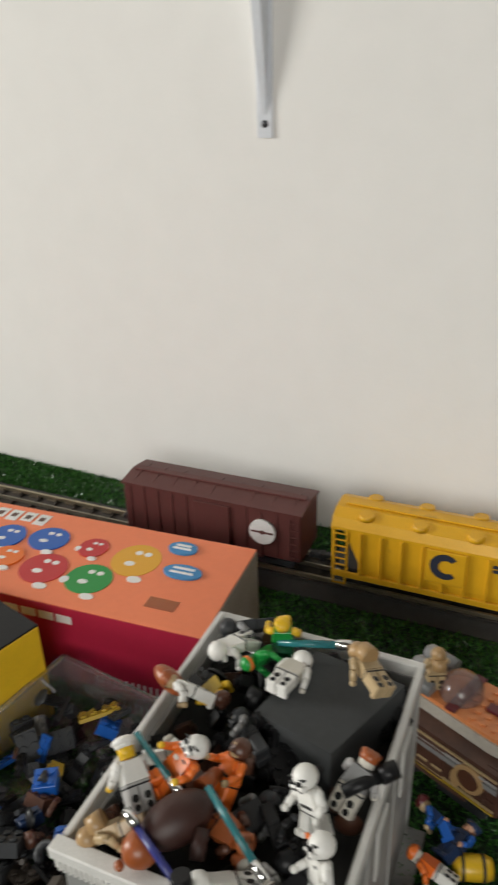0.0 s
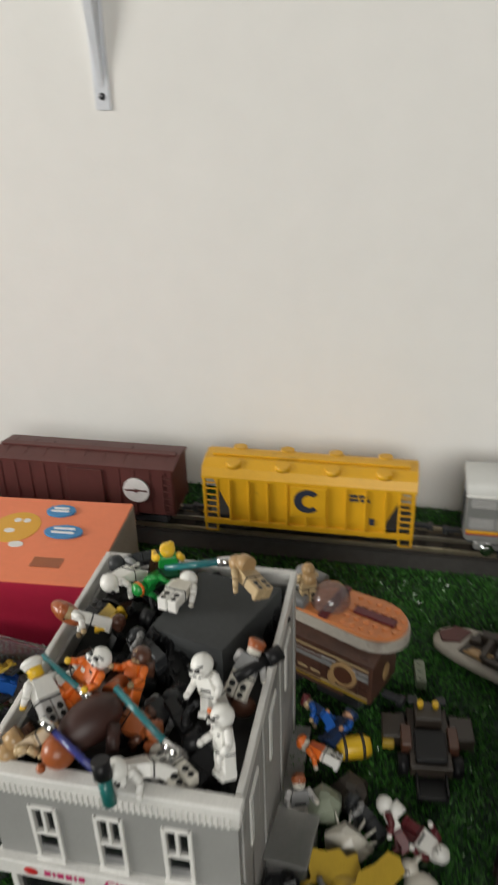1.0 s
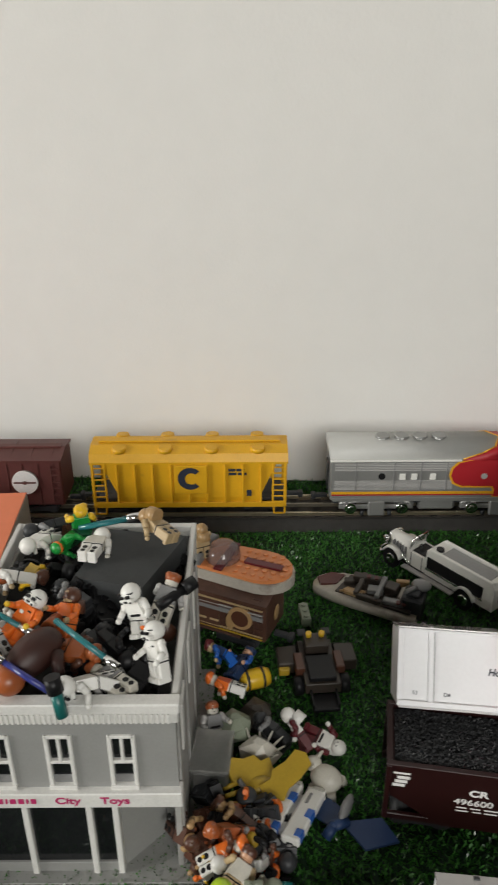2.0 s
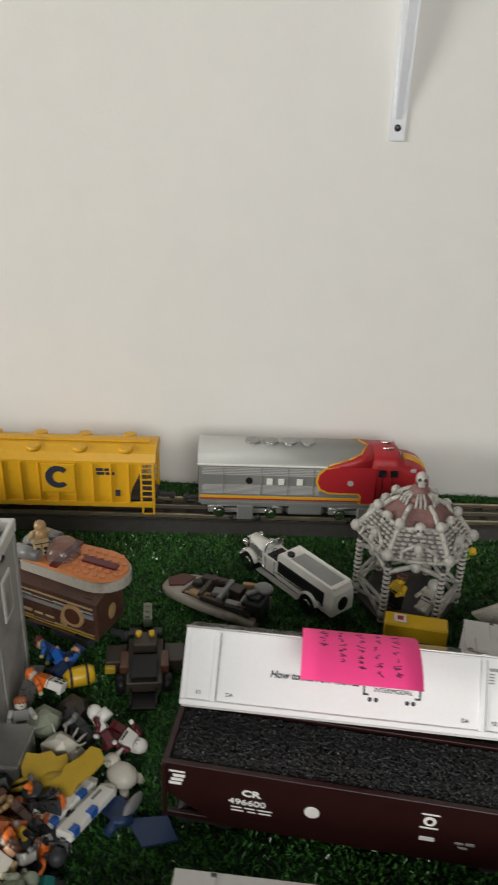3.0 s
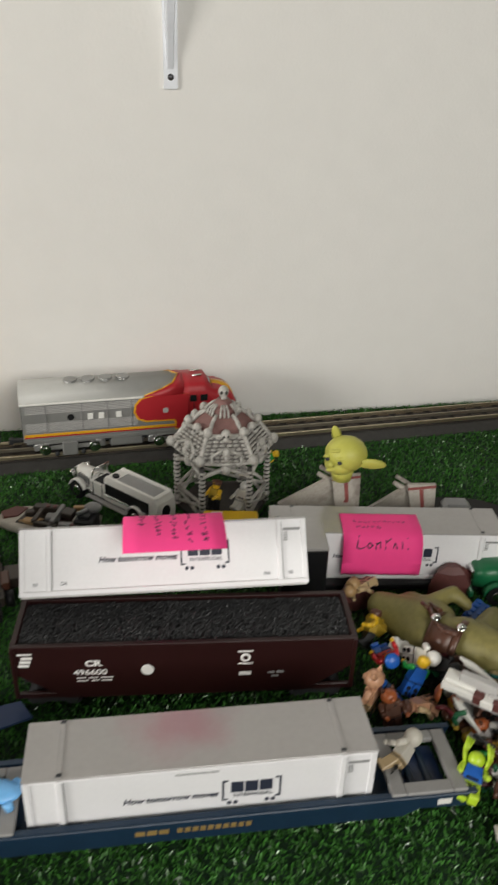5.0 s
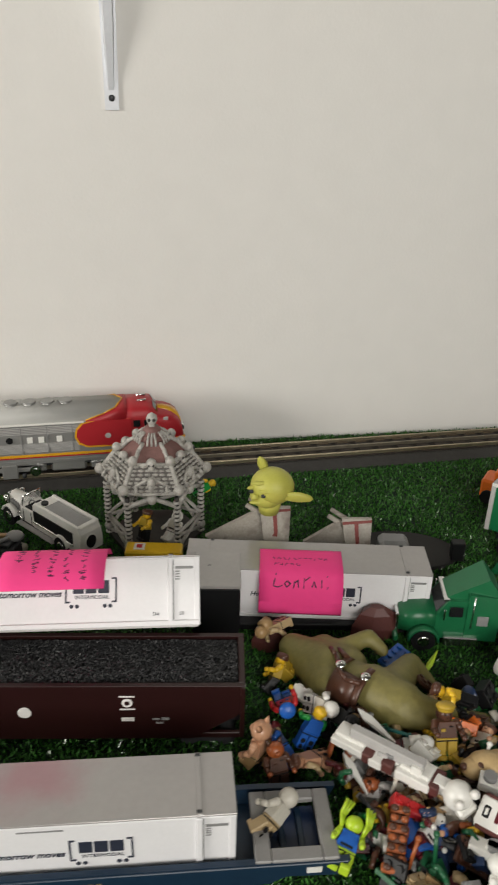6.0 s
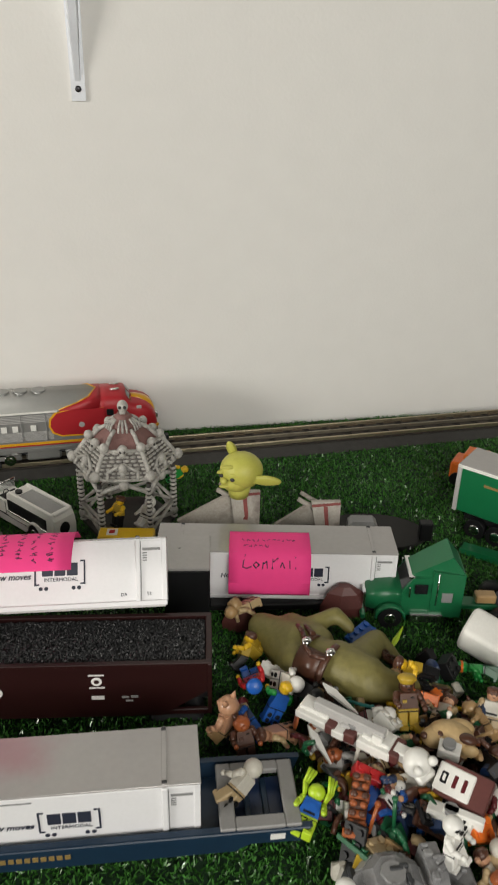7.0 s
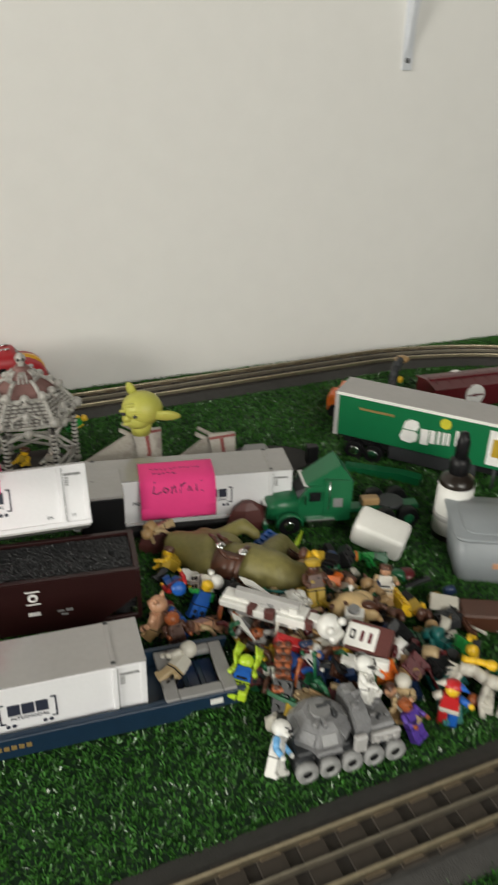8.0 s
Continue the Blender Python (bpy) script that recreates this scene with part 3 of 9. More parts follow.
        part("red_stripe", Shape().box(0.001, s * 0.0199, 0.0246, 0.137, s * 0.0204, 0.0256, b=0.0001), LOCORED, loco, m=xf(0, 0, 0.0040))
        g = Shape()
        for k in range(5):
            g.box(0.003, s * 0.0196, 0.0475 + 0.0015 * k, 0.1, s * 0.0202, 0.0482 + 0.0015 * k, b=0.0001)
        for k in range(8):
            g.box(0.003, s * 0.0196, 0.0300 + 0.0011 * k, 0.1, s * 0.0200, 0.0306 + 0.0011 * k, b=0.0001)
        part("side_grille", g, LGREY, loco, "fine ribbed silver grille", m=xf(0, 0, 0.0040))
        part("porthole", Shape().cyl((0.0415, s * 0.0194, 0.0425), (0.0415, s * 0.0204, 0.0425), 0.0029, seg=18), BLACK, loco, "black round porthole", m=xf(0, 0, 0.0040))
        for k in (0.0584, 0.0680, 0.0833):
            part("side_window", Shape().box(k - 0.0024, s * 0.0194, 0.0392, k + 0.0024, s * 0.0205, 0.0448, b=0.0003), WHITE, loco, "pale square side window", m=xf(0, 0, 0.0040))
        part("cab_emblem", Shape().cyl((0.1295, s * 0.0200, 0.0425), (0.1295, s * 0.0209, 0.0425), 0.0026, seg=14), LGREY, loco, m=xf(-0.0045, 0, 0.0040))
        part("cab_door", Shape().box(0.1505, s * 0.0195, 0.0235, 0.1512, s * 0.0203, 0.054, b=0.0001).box(0.1586, s * 0.0195, 0.0235, 0.1593, s * 0.0203, 0.054, b=0.0001), DKRED, loco, m=xf(0, 0, 0.0040))
        part("cab_window", Shape().box(0.1475, s * 0.0194, 0.0490, 0.1535, s * 0.0209, 0.0552, b=0.0005), GLASS, loco, m=xf(0, 0, 0.0040))
        part("cab_window", Shape().box(0.1570, s * 0.0192, 0.0490, 0.1635, s * 0.0205, 0.0550, b=0.0005), GLASS, loco, m=xf(0, 0, 0.0040))
        part("windshield", Shape().add([(0.1656, s * 0.0020, 0.0706), (0.1656, s * 0.0135, 0.0690), (0.1698, s * 0.0142, 0.0630), (0.1698, s * 0.0020, 0.0645)], [(0, 1, 2, 3)]), GLASS, loco)
        part("nose_band", Shape().tube([(0.170, s * 0.0194, 0.0352), (0.180, s * 0.0190, 0.0346), (0.1868, s * 0.0174, 0.0340), (0.1912, s * 0.0146, 0.0334), (0.1931, s * 0.0112, 0.0330)], 0.0016, mi=0), LOCOYEL, loco, "yellow nose band", m=xf(0, 0, 0.0040))
        part("horn", Shape().cyl((0.152, s * 0.006, 0.0722), (0.160, s * 0.006, 0.0722), 0.0008, 0.0013), CHROME, loco)
        part("steps", Shape().box(0.158, s * 0.017, 0.0125, 0.163, s * 0.0195, 0.0225, b=0.0005), SILVER, loco)
    part("nose_stripe", Shape().loft([[Vector((a, y, z)) for y, z in ((-w, h - 0.0010), (0, h + 0.0008), (w, h - 0.0010), (0, h - 0.003))] for a, w, h in
                                      ((0.1705, 0.0060, 0.0640), (0.176, 0.0075, 0.0630), (0.183, 0.0085, 0.0605), (0.1880, 0.0090, 0.0565), (0.1912, 0.0090, 0.0500))]), LOCOYEL, loco, "yellow nose top stripe")
    part("headlight", Shape().cyl((0.188, 0, 0.0420), (0.1942, 0, 0.0415), 0.0034, seg=16), CHROME, loco)
    for k in range(4):
        fx = 0.0435 + 0.0155 * k
        part("roof_fan", Shape().cyl((fx, 0, 0.0700), (fx, 0, 0.0732), 0.0050, 0.0048, seg=20).cyl((fx, 0, 0.0732), (fx, 0, 0.0746), 0.0062, 0.0056, seg=18), SILVER, loco, "round roof fan")
    part("pilot", Shape().loft([[Vector((a, -w, zz)) for a, w, zz in ((0.166, 0.0165, 0.0225), (0.166, 0.016, 0.011))] + [Vector((a, w, zz)) for a, w, zz in ((0.166, 0.016, 0.011), (0.166, 0.0165, 0.0225))],
                                [Vector((a, -w, zz)) for a, w, zz in ((0.1905, 0.0085, 0.0225), (0.1925, 0.0095, 0.0105))] + [Vector((a, w, zz)) for a, w, zz in ((0.1925, 0.0095, 0.0105), (0.1905, 0.0085, 0.0225))]],
                               smooth=False), SILVER, loco, "grey snow pilot")
    part("panel_seam", Shape().box(0.0005, -0.02, 0.0600, 0.0013, 0.02, 0.0604, b=0.0001), CHAR, loco)
    for s in (-1, 1):
        for px in (0.0205, 0.0515, 0.0735, 0.0945):
            part("panel_seam", Shape().box(px - 0.0003, s * 0.0197, 0.0290, px + 0.0003, s * 0.0205, 0.0555, b=0.0001), GREY, loco, m=xf(0, 0, 0.0040))
    for s in (-1, 1):
        part("skirt", Shape().box(0.002, s * 0.0188, 0.0228, 0.1650, s * 0.0202, 0.0262, b=0.0004), SILVER, loco, "silver lower skirt")
    part("fuel_tank", Shape().box(0.074, -0.0175, 0.0125, 0.105, 0.0175, 0.0236, b=0.002), SILVER, loco)
    part("underframe", Shape().box(0.003, -0.0172, 0.0195, 0.168, 0.0172, 0.0228, b=0.0005), CHAR, loco)
    wheel_truck(loco, 0.0390, 0.0178)
    wheel_truck(loco, 0.1400, 0.0178)
    coupler(loco, 0.190, 1)
    coupler(loco, 0.0, -1)
    part("rear_door", Shape().box(-0.0012, -0.005, 0.026, 0.0, 0.005, 0.052, b=0.0003), CHAR, loco)


def hopper_car(x):
    car = thing("toy_hopper_car", xf(x, back_y(x), 0.002, rz=2.46), "yellow covered hopper railcar with ladders and a black emblem", "toy railcar", "toy train on the rear track")
    L = 0.161
    prof = [(-0.018, 0.0165), (0.018, 0.0165), (0.0195, 0.026), (0.0195, 0.058), (0.0165, 0.064), (0.008, 0.0675), (-0.008, 0.0675), (-0.0165, 0.064), (-0.0195, 0.058), (-0.0195, 0.026)]

    def sec(px, zb=0.0):
        return [Vector((px, y, max(z, zb))) for y, z in prof]

    part("body", Shape().loft([sec(0.010, 0.055), sec(0.021, 0.03), sec(0.023), sec(L - 0.023), sec(L - 0.021, 0.03), sec(L - 0.010, 0.055)], smooth=False), HOPYEL, car)
    part("roof", Shape().loft([[Vector((a, y, z)) for y, z in ((-0.0202, 0.0565), (0.0202, 0.0565), (0.0202, 0.0585), (0.017, 0.0648), (0.008, 0.0685), (-0.008, 0.0685), (-0.017, 0.0648), (-0.0202, 0.0585))]
                               for a in (0.0, L)], smooth=False), HOPYEL, car)
    part("roof_walk", Shape().box(0.006, -0.004, 0.0688, L - 0.006, 0.004, 0.0702, b=0.0004), HOPYEL, car)
    for k in range(4):
        cx = 0.024 + 0.0375 * k
        for s in (-1, 1):
            part("roof_hatch", Shape().cyl((cx, s * 0.0122, 0.0655), (cx, s * 0.0126, 0.0690), 0.0062, 0.0052, seg=16), HOPYEL, car, "round roof hatch")
    for s in (-1, 1):
        for k in range(9):
            cx = 0.022 + (L - 0.044) * k / 8
            part("side_rib", Shape().box(cx - 0.0009, s * 0.0192, 0.021, cx + 0.0009, s * 0.0215, 0.0565, b=0.0004), HOPYEL, car)
        part("side_sill", Shape().box(0.003, s * 0.0185, 0.0165, L - 0.003, s * 0.0208, 0.0215, b=0.0005), HOPYEL, car)
        for ex, d in ((0.002, 1), (L - 0.002, -1)):
            part("end_post", Shape().box(ex - 0.0012, s * 0.0180, 0.0165, ex + 0.0012, s * 0.0205, 0.057, b=0.0004).box(ex + d * 0.010 - 0.0008, s * 0.0185, 0.0165, ex + d * 0.010 + 0.0008, s * 0.0203, 0.057, b=0.0003), HOPYEL, car)
            lad = part("ladder", Shape().box(ex + d * 0.0005 - 0.0004, s * 0.0197, 0.019, ex + d * 0.0005 + 0.0004, s * 0.0207, 0.056, b=0.0002), HOPYEL, car, "yellow end ladder")
            for k in range(7):
                part("rung", Shape().box(min(ex, ex + d * 0.010), s * 0.0195, 0.021 + 0.0053 * k, max(ex, ex + d * 0.010), s * 0.0206, 0.0221 + 0.0053 * k, b=0.0002), HOPYEL, lad)
            part("step", Shape().box(ex - 0.0012, s * 0.0185, 0.0095, ex + d * 0.009, s * 0.0200, 0.0105, b=0.0003).box(ex - 0.0008, s * 0.0185, 0.0095, ex + 0.0008, s * 0.02, 0.017, b=0.0003)
                 .box(ex + d * 0.009 - 0.0008, s * 0.0185, 0.0095, ex + d * 0.009 + 0.0008, s * 0.02, 0.017, b=0.0003), HOPYEL, car)
        emb = Shape()
        for k in range(14):
            a0, a1 = radians(42 + 19.5 * k), radians(42 + 19.5 * (k + 1))
            w = 0.0042 + 0.0016 * math.sin(math.pi * (k + 0.5) / 14)
            c = (0.0815, 0.0445)
            emb.add([(c[0] + r * math.cos(a) * (1 if s < 0 else -1), s * 0.0223, c[1] + r * math.sin(a)) for a, r in ((a0, 0.0102), (a1, 0.0102), (a1, 0.0102 - w), (a0, 0.0102 - w))], [(0, 1, 2, 3)])
        part("emblem", emb, INK, car, "black open ring emblem")
        part("panel", Shape().box(0.0685, s * 0.0195, 0.030, 0.0955, s * 0.0219, 0.0562, b=0.0006), HOPYEL, car)
        bars = Shape()
        for q, (w, zz) in enumerate(((0.013, 0.0500), (0.015, 0.0465))):
            for part_x, part_w in ((0, 0.44), (0.52, 0.48)):
                bars.box(0.1125 + w * part_x, s * 0.0195, zz, 0.1125 + w * (part_x + part_w), s * 0.0204, zz + 0.0022, b=0.0001)
        bars.box(0.1275, s * 0.0195, 0.027, 0.1315, s * 0.0204, 0.0325, b=0.0001)
        part("lettering_bar", bars, INK, car)
    for k in range(3):
        cx = 0.048 + 0.0325 * k
        part("hopper_chute", Shape().loft([[Vector((cx + a, b, 0.0168)) for a, b in ((-0.014, -0.0165), (0.014, -0.0165), (0.014, 0.0165), (-0.014, 0.0165))],
                                           [Vector((cx + a, b, 0.0095)) for a, b in ((-0.006, -0.009), (0.006, -0.009), (0.006, 0.009), (-0.006, 0.009))]], smooth=False), HOPYEL, car)
    part("underframe", Shape().box(0.0, -0.008, 0.0185, L, 0.008, 0.0235, b=0.0005).box(0.004, -0.0165, 0.021, 0.034, 0.0165, 0.0232, b=0.0004).box(L - 0.034, -0.0165, 0.021, L - 0.004, 0.0165, 0.0232, b=0.0004), CHAR, car)
    for c in (0.022, L - 0.022):
        for s in (-1, 1):
            part("truck_frame", Shape().box(c - 0.015, s * 0.0135, 0.0125, c + 0.015, s * 0.0155, 0.0175, b=0.0008), CHAR, car)
        for k in (-0.0105, 0.0105):
            part("wheel", Shape().cyl((c + k, -0.0130, 0.0155), (c + k, 0.0130, 0.0155), 0.0058, seg=16), CHAR, car)
    coupler(car, L, 1)
    coupler(car, 0, -1)


def box_car(x, y, rz, mat, label, L=0.15, H=0.062, on_rails=True, emblem=True, emblem_x=0.5, W=0.0192, lift=0.0, plain=False, rise=0.002):
    car = thing("toy_boxcar", xf(x, y, lift, rz=rz), label, "toy railcar", "toy train on the rear track" if on_rails else "")
    z0 = 0.0205
    part("body", Shape().box(0, -W, z0, L, W, H, b=0.0012), mat, car)
    part("roof", Shape().loft([[Vector((a, y2, z)) for y2, z in ((-W - 0.001, H - 0.0005), (W + 0.001, H - 0.0005), (W + 0.001, H + 0.0008), (0, H + 0.0042), (-W - 0.001, H + 0.0008))] for a in (-0.001, L + 0.001)],
                              smooth=False), mat, car)
    part("roof_walk", Shape().box(0.002, -0.003, H + 0.0035, L - 0.002, 0.003, H + 0.0052, b=0.0004), mat, car)
    for k in range(9):
        cx = L * (k + 0.5) / 9
        part("roof_rib", Shape().loft([[Vector((a, y2, z)) for y2, z in ((-W, H + 0.0008), (0, H + 0.005), (W, H + 0.0008))] for a in (cx - 0.0006, cx + 0.0006)], smooth=False, caps=True), mat, car)
    for s in (-1, 1):
        part("door", Shape().box(L * 0.42, s * W, z0 + 0.002, L * 0.62, s * (W + 0.0016), H - 0.003, b=0.0005), mat, car, "sliding side door")
        part("door_rail", Shape().box(L * 0.36, s * W, z0, L * 0.80, s * (W + 0.002), z0 + 0.0018, b=0.0003), mat, car)
        if not plain:
            for k in range(12):
                cx = L * (k + 0.5) / 12
                if not 0.40 < cx / L < 0.64:
                    part("side_rib", Shape().box(cx - 0.0004, s * W, z0 + 0.001, cx + 0.0004, s * (W + 0.0006), H - 0.002, b=0.0001), mat, car)
        if emblem:
            part("emblem", Shape().cyl((L * emblem_x, s * W, (z0 + H) / 2 + rise), (L * emblem_x, s * (W + 0.0022), (z0 + H) / 2 + rise), 0.0105 if not plain else 0.0085, seg=28), SAND if plain else WHITEINK, car, "round pale emblem")
            mark = Shape().cyl((L * emblem_x, s * W, (z0 + H) / 2 + rise), (L * emblem_x, s * (W + 0.0026), (z0 + H) / 2 + rise), 0.0060 if plain else 0.0018, seg=20)
            if not plain:
                mark.box(L * emblem_x - 0.009, s * (W + 0.001), (z0 + H) / 2 + rise - 0.0008, L * emblem_x + 0.009, s * (W + 0.0025), (z0 + H) / 2 + rise + 0.0008, b=0.0002)
            part("emblem_mark", mark, BROWN if plain else mat, car)
        lad = part("ladder", Shape().box(L - 0.0085, s * W, z0 + 0.002, L - 0.0078, s * (W + 0.0012), H - 0.004, b=0.0002), mat, car)
        for k in range(6):
            part("rung", Shape().box(L - 0.008, s * W, z0 + 0.004 + 0.006 * k, L - 0.002, s * (W + 0.0012), z0 + 0.0050 + 0.006 * k, b=0.0002), mat, lad)
    part("underframe", Shape().box(0.004, -0.008, 0.0165, L - 0.004, 0.008, z0 + 0.0005, b=0.0005), CHAR, car)
    for c in (0.022, L - 0.022):
        for s in (-1, 1):
            part("truck_frame", Shape().box(c - 0.014, s * 0.0135, 0.0125, c + 0.014, s * 0.0155, 0.0175, b=0.0008), CHAR, car)
        for k in (-0.0100, 0.0100):
            part("wheel", Shape().cyl((c + k, -0.0130, 0.0155), (c + k, 0.0130, 0.0155), 0.0057, seg=16), CHAR, car)
    if plain:
        for z, t2, mt in ((H - 0.0035, 0.0008, TAN), (H - 0.0068, 0.0005, LGREY), (z0 + 0.0030, 0.0006, GOLD), (z0 + 0.0052, 0.0004, TAN)):
            part("painted_line", Shape().box(0.001, -W - 0.0018, z, L - 0.0015, -W - 0.0005, z + t2, b=0.0001), mt, car, "thin pale painted line")
        part("painted_band", Shape().box(0.001, -W - 0.0017, H - 0.0115, L - 0.0015, -W - 0.0004, H - 0.0085, b=0.0001), GREY, car, "dull grey painted band")
        for k in range(5):
            part("lettering_bar", Shape().box(0.010 + 0.009 * k, -W - 0.0019, z0 + 0.0090, 0.0165 + 0.009 * k, -W - 0.0006, z0 + 0.0106, b=0.0001), TAN, car)
        part("emblem_wave", Shape().ball((L * emblem_x - 0.0078, -W - 0.0012, (z0 + H) / 2 - 0.004), (0.0030, 0.0006, 0.0065), 0, None, 12, 6), SAND, car, "pale painted tail beside the emblem")
        part("end_mark", Shape().ball((L + 0.0012, 0, (z0 + H) / 2), (0.0004, 0.0045, 0.0060), 0, None, 12, 6), SAND, car)
    coupler(car, L, 1)
    coupler(car, 0, -1)
    return car


TRAIN = 0.1465
locomotive(TRAIN)
hopper_car(TRAIN - 0.196)
box_car(TRAIN - 0.369, back_y(TRAIN - 0.369), 2.46, BOXBROWN, "dark brown boxcar with a round white emblem behind the yellow hopper", emblem_x=0.80)


# ---- toy shop building ----
def shop():
    s = thing("toy_shop_building", xf(0.0108, -0.3942, 0, rz=2.3), "grey toy shop building with white cornice, full of toy figures", "toy building")
    W, D, H = 0.0500, 0.1372, 0.104
    part("wall", Shape().box(-W, D - 0.003, 0, W, D, H, b=0.0003), SHOPGREY, s)
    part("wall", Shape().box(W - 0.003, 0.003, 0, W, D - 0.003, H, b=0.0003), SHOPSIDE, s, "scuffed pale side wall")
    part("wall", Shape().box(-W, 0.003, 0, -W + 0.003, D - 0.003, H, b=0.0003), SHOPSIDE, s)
    # front wall around three window openings and the shop front
    wins = ((-0.0335, -0.0222), (-0.0066, 0.0047), (0.0206, 0.0319))
    fw = Shape().pierced([-W] + [e for w in wins for e in w] + [W], (0.058, 0.062, 0.091, H), 0, 0.003, lambda i, j: not (j == 1 and i % 2 == 1))
    part("wall", fw, SHOPGREY, s, "grey front wall")
    for a, b in wins:
        w = part("window", Shape().box(a - 0.0004, -0.0010, 0.0605, a + 0.0014, 0.002, 0.0920, b=0.0003).box(b - 0.0014, -0.0010, 0.0605, b + 0.0004, 0.002, 0.0920, b=0.0003)
                 .box(a, -0.0010, 0.0902, b, 0.002, 0.0920, b=0.0003).box(a - 0.0006, -0.0018, 0.0600, b + 0.0006, 0.002, 0.0625, b=0.0003)
                 .box(a, -0.0008, 0.0752, b, 0.002, 0.0770, b=0.0003).box((a + b) / 2 - 0.0007, -0.0008, 0.0765, (a + b) / 2 + 0.0007, 0.002, 0.0910, b=0.0002), SHOPWHITE, s, "white sash window")
        part("pane", Shape().box(a, 0.0012, 0.0615, b, 0.0018, 0.0915, b=0.0001), GLASS, w)
        part("blind", Shape().box(a + 0.0012, 0.0006, 0.0625, b - 0.0012, 0.0011, 0.0672, b=0.0001), GREY, w, "grey half blind")
    part("cornice", Shape().box(-W - 0.0025, -0.0040, 0.1072, W + 0.0025, 0.0028, 0.1126, b=0.0006).box(-W - 0.0015, -0.0028, 0.1010, W + 0.0015, 0.001, 0.1074, b=0.0005), SHOPWHITE, s, "white moulded cornice")
    den = None
    for k in range(44):
        m = xf(-W + 0.0012 + 0.00224 * k, -0.0028, 0.1016)
        if den is None:
            den = part("dentil", Shape().box(-0.0006, -0.0009, 0, 0.0006, 0.0005, 0.0052, b=0.0002), SHOPWHITE, s, "", m)
        else:
            again(den, s, m)
    for sx in (-1, 1):
        part("parapet", Shape().box(min(sx * (W - 0.0014), sx * (W + 0.0014)), 0.0036, 0.1035, max(sx * (W - 0.0014), sx * (W + 0.0014)), D + 0.0005, 0.1116, b=0.0005), SHOPWHITE, s, "white parapet edge")
    part("parapet", Shape().box(-W, D - 0.0022, 0.1035, W, D + 0.002, 0.1105, b=0.0005), SHOPWHITE, s)
    part("roof", Shape().box(-W + 0.002, 0.002, 0.0935, W - 0.002, D - 0.002, 0.0955, b=0.0002), ROOFDARK, s, "sunken dark flat roof")
    sg = part("sign_board", Shape().box(-W - 0.0020, -0.0042, 0.0515, W + 0.0015, 0.003, 0.0602, b=0.0005), SHOPWHITE, s, "white shop sign board")
    part("logo_shape", Shape().ball((-0.0365, -0.0042, 0.0558), (0.0032, 0.0004, 0.0024), 0, None, 14, 6), RED, sg, "small red round logo shape")
    for a, b in ((-0.0305, -0.0278), (-0.0268, -0.0258), (-0.0248, -0.0222), (-0.0212, -0.0186), (-0.0176, -0.0166), (-0.0156, -0.0132)):
        part("lettering_bar", Shape().box(a, -0.0046, 0.0548, b, -0.0040, 0.0576, b=0.0002), MAGENTAINK, sg, "magenta sign lettering")
    for word, a in (("City", -0.0048), ("Toys", 0.0152)):
        lettering("sign_lettering", word, 0.0056, xf(a, -0.0043, 0.0545), MAGENTAINK, sg, widen=1.18, bold=0.00016)
    for a in (-W + 0.001, -0.022, 0.007, 0.019):
        part("shop_post", Shape().box(a, -0.001, 0, a + 0.0028, 0.004, 0.0525, b=0.0004), SHOPWHITE, s)
    part("shop_pane", Shape().box(-W + 0.003, 0.0018, 0.008, 0.020, 0.0026, 0.052, b=0.0002), GLASS, s)
    part("stall_riser", Shape().box(-W + 0.002, 0.0005, 0, 0.020, 0.004, 0.008, b=0.0003), SHOPGREY, s)
    part("entrance_wall", Shape().prism([(0.021, 0.003), (0.040, 0.022), (0.040, 0.0245), (0.019, 0.0045)], 0, 0.0525, axis="z"), SHOPGREY, s, "angled grey entrance wall")
    part("entrance_wall", Shape().box(0.0405, 0.021, 0, W, 0.024, 0.0525, b=0.0003), SHOPGREY, s)
    part("shop_floor", Shape().box(-W, -0.006, 0, W + 0.01, D, 0.002, b=0.0004), SHOPGREY, s)
    for k in range(4):
        y0 = 0.004 + 0.0425 * k
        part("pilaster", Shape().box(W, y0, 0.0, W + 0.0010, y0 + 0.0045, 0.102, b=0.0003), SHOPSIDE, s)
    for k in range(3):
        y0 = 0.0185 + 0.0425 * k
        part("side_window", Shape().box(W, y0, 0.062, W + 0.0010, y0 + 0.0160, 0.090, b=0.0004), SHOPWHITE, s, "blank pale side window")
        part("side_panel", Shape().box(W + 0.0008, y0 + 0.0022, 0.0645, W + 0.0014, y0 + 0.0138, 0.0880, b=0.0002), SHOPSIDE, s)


shop()
bst = Shape().ball((0, 0, 0), (0.0140, 0.0088, 0.0086), 0, None, 20, 12).ball((-0.0150, -0.0020, -0.0005), (0.0068, 0.0066, 0.0066), 1, None, 16, 10)
bst.cyl((0.0060, -0.0080, 0.0), (0.0000, -0.0150, -0.0040), 0.0030, 0.0026, 10, 0).cyl((0.0120, 0.0060, 0.0), (0.0200, 0.0110, -0.0040), 0.0034, 0.0028, 10, 1).ball((-0.0235, -0.0030, -0.0010), (0.0018, 0.0022, 0.0016), 1, None, 8, 5)
solo("toy_creature", bst, [BEAST, RUST], xf(-0.0010, -0.3770, 0.1215, 0, -12, 52), "smooth dark brown toy creature with a rust round head", "toy figure")
slab_pts = [(0.001, -0.318), (0.011, -0.2735), (0.0535, -0.2785), (0.037, -0.3255)]
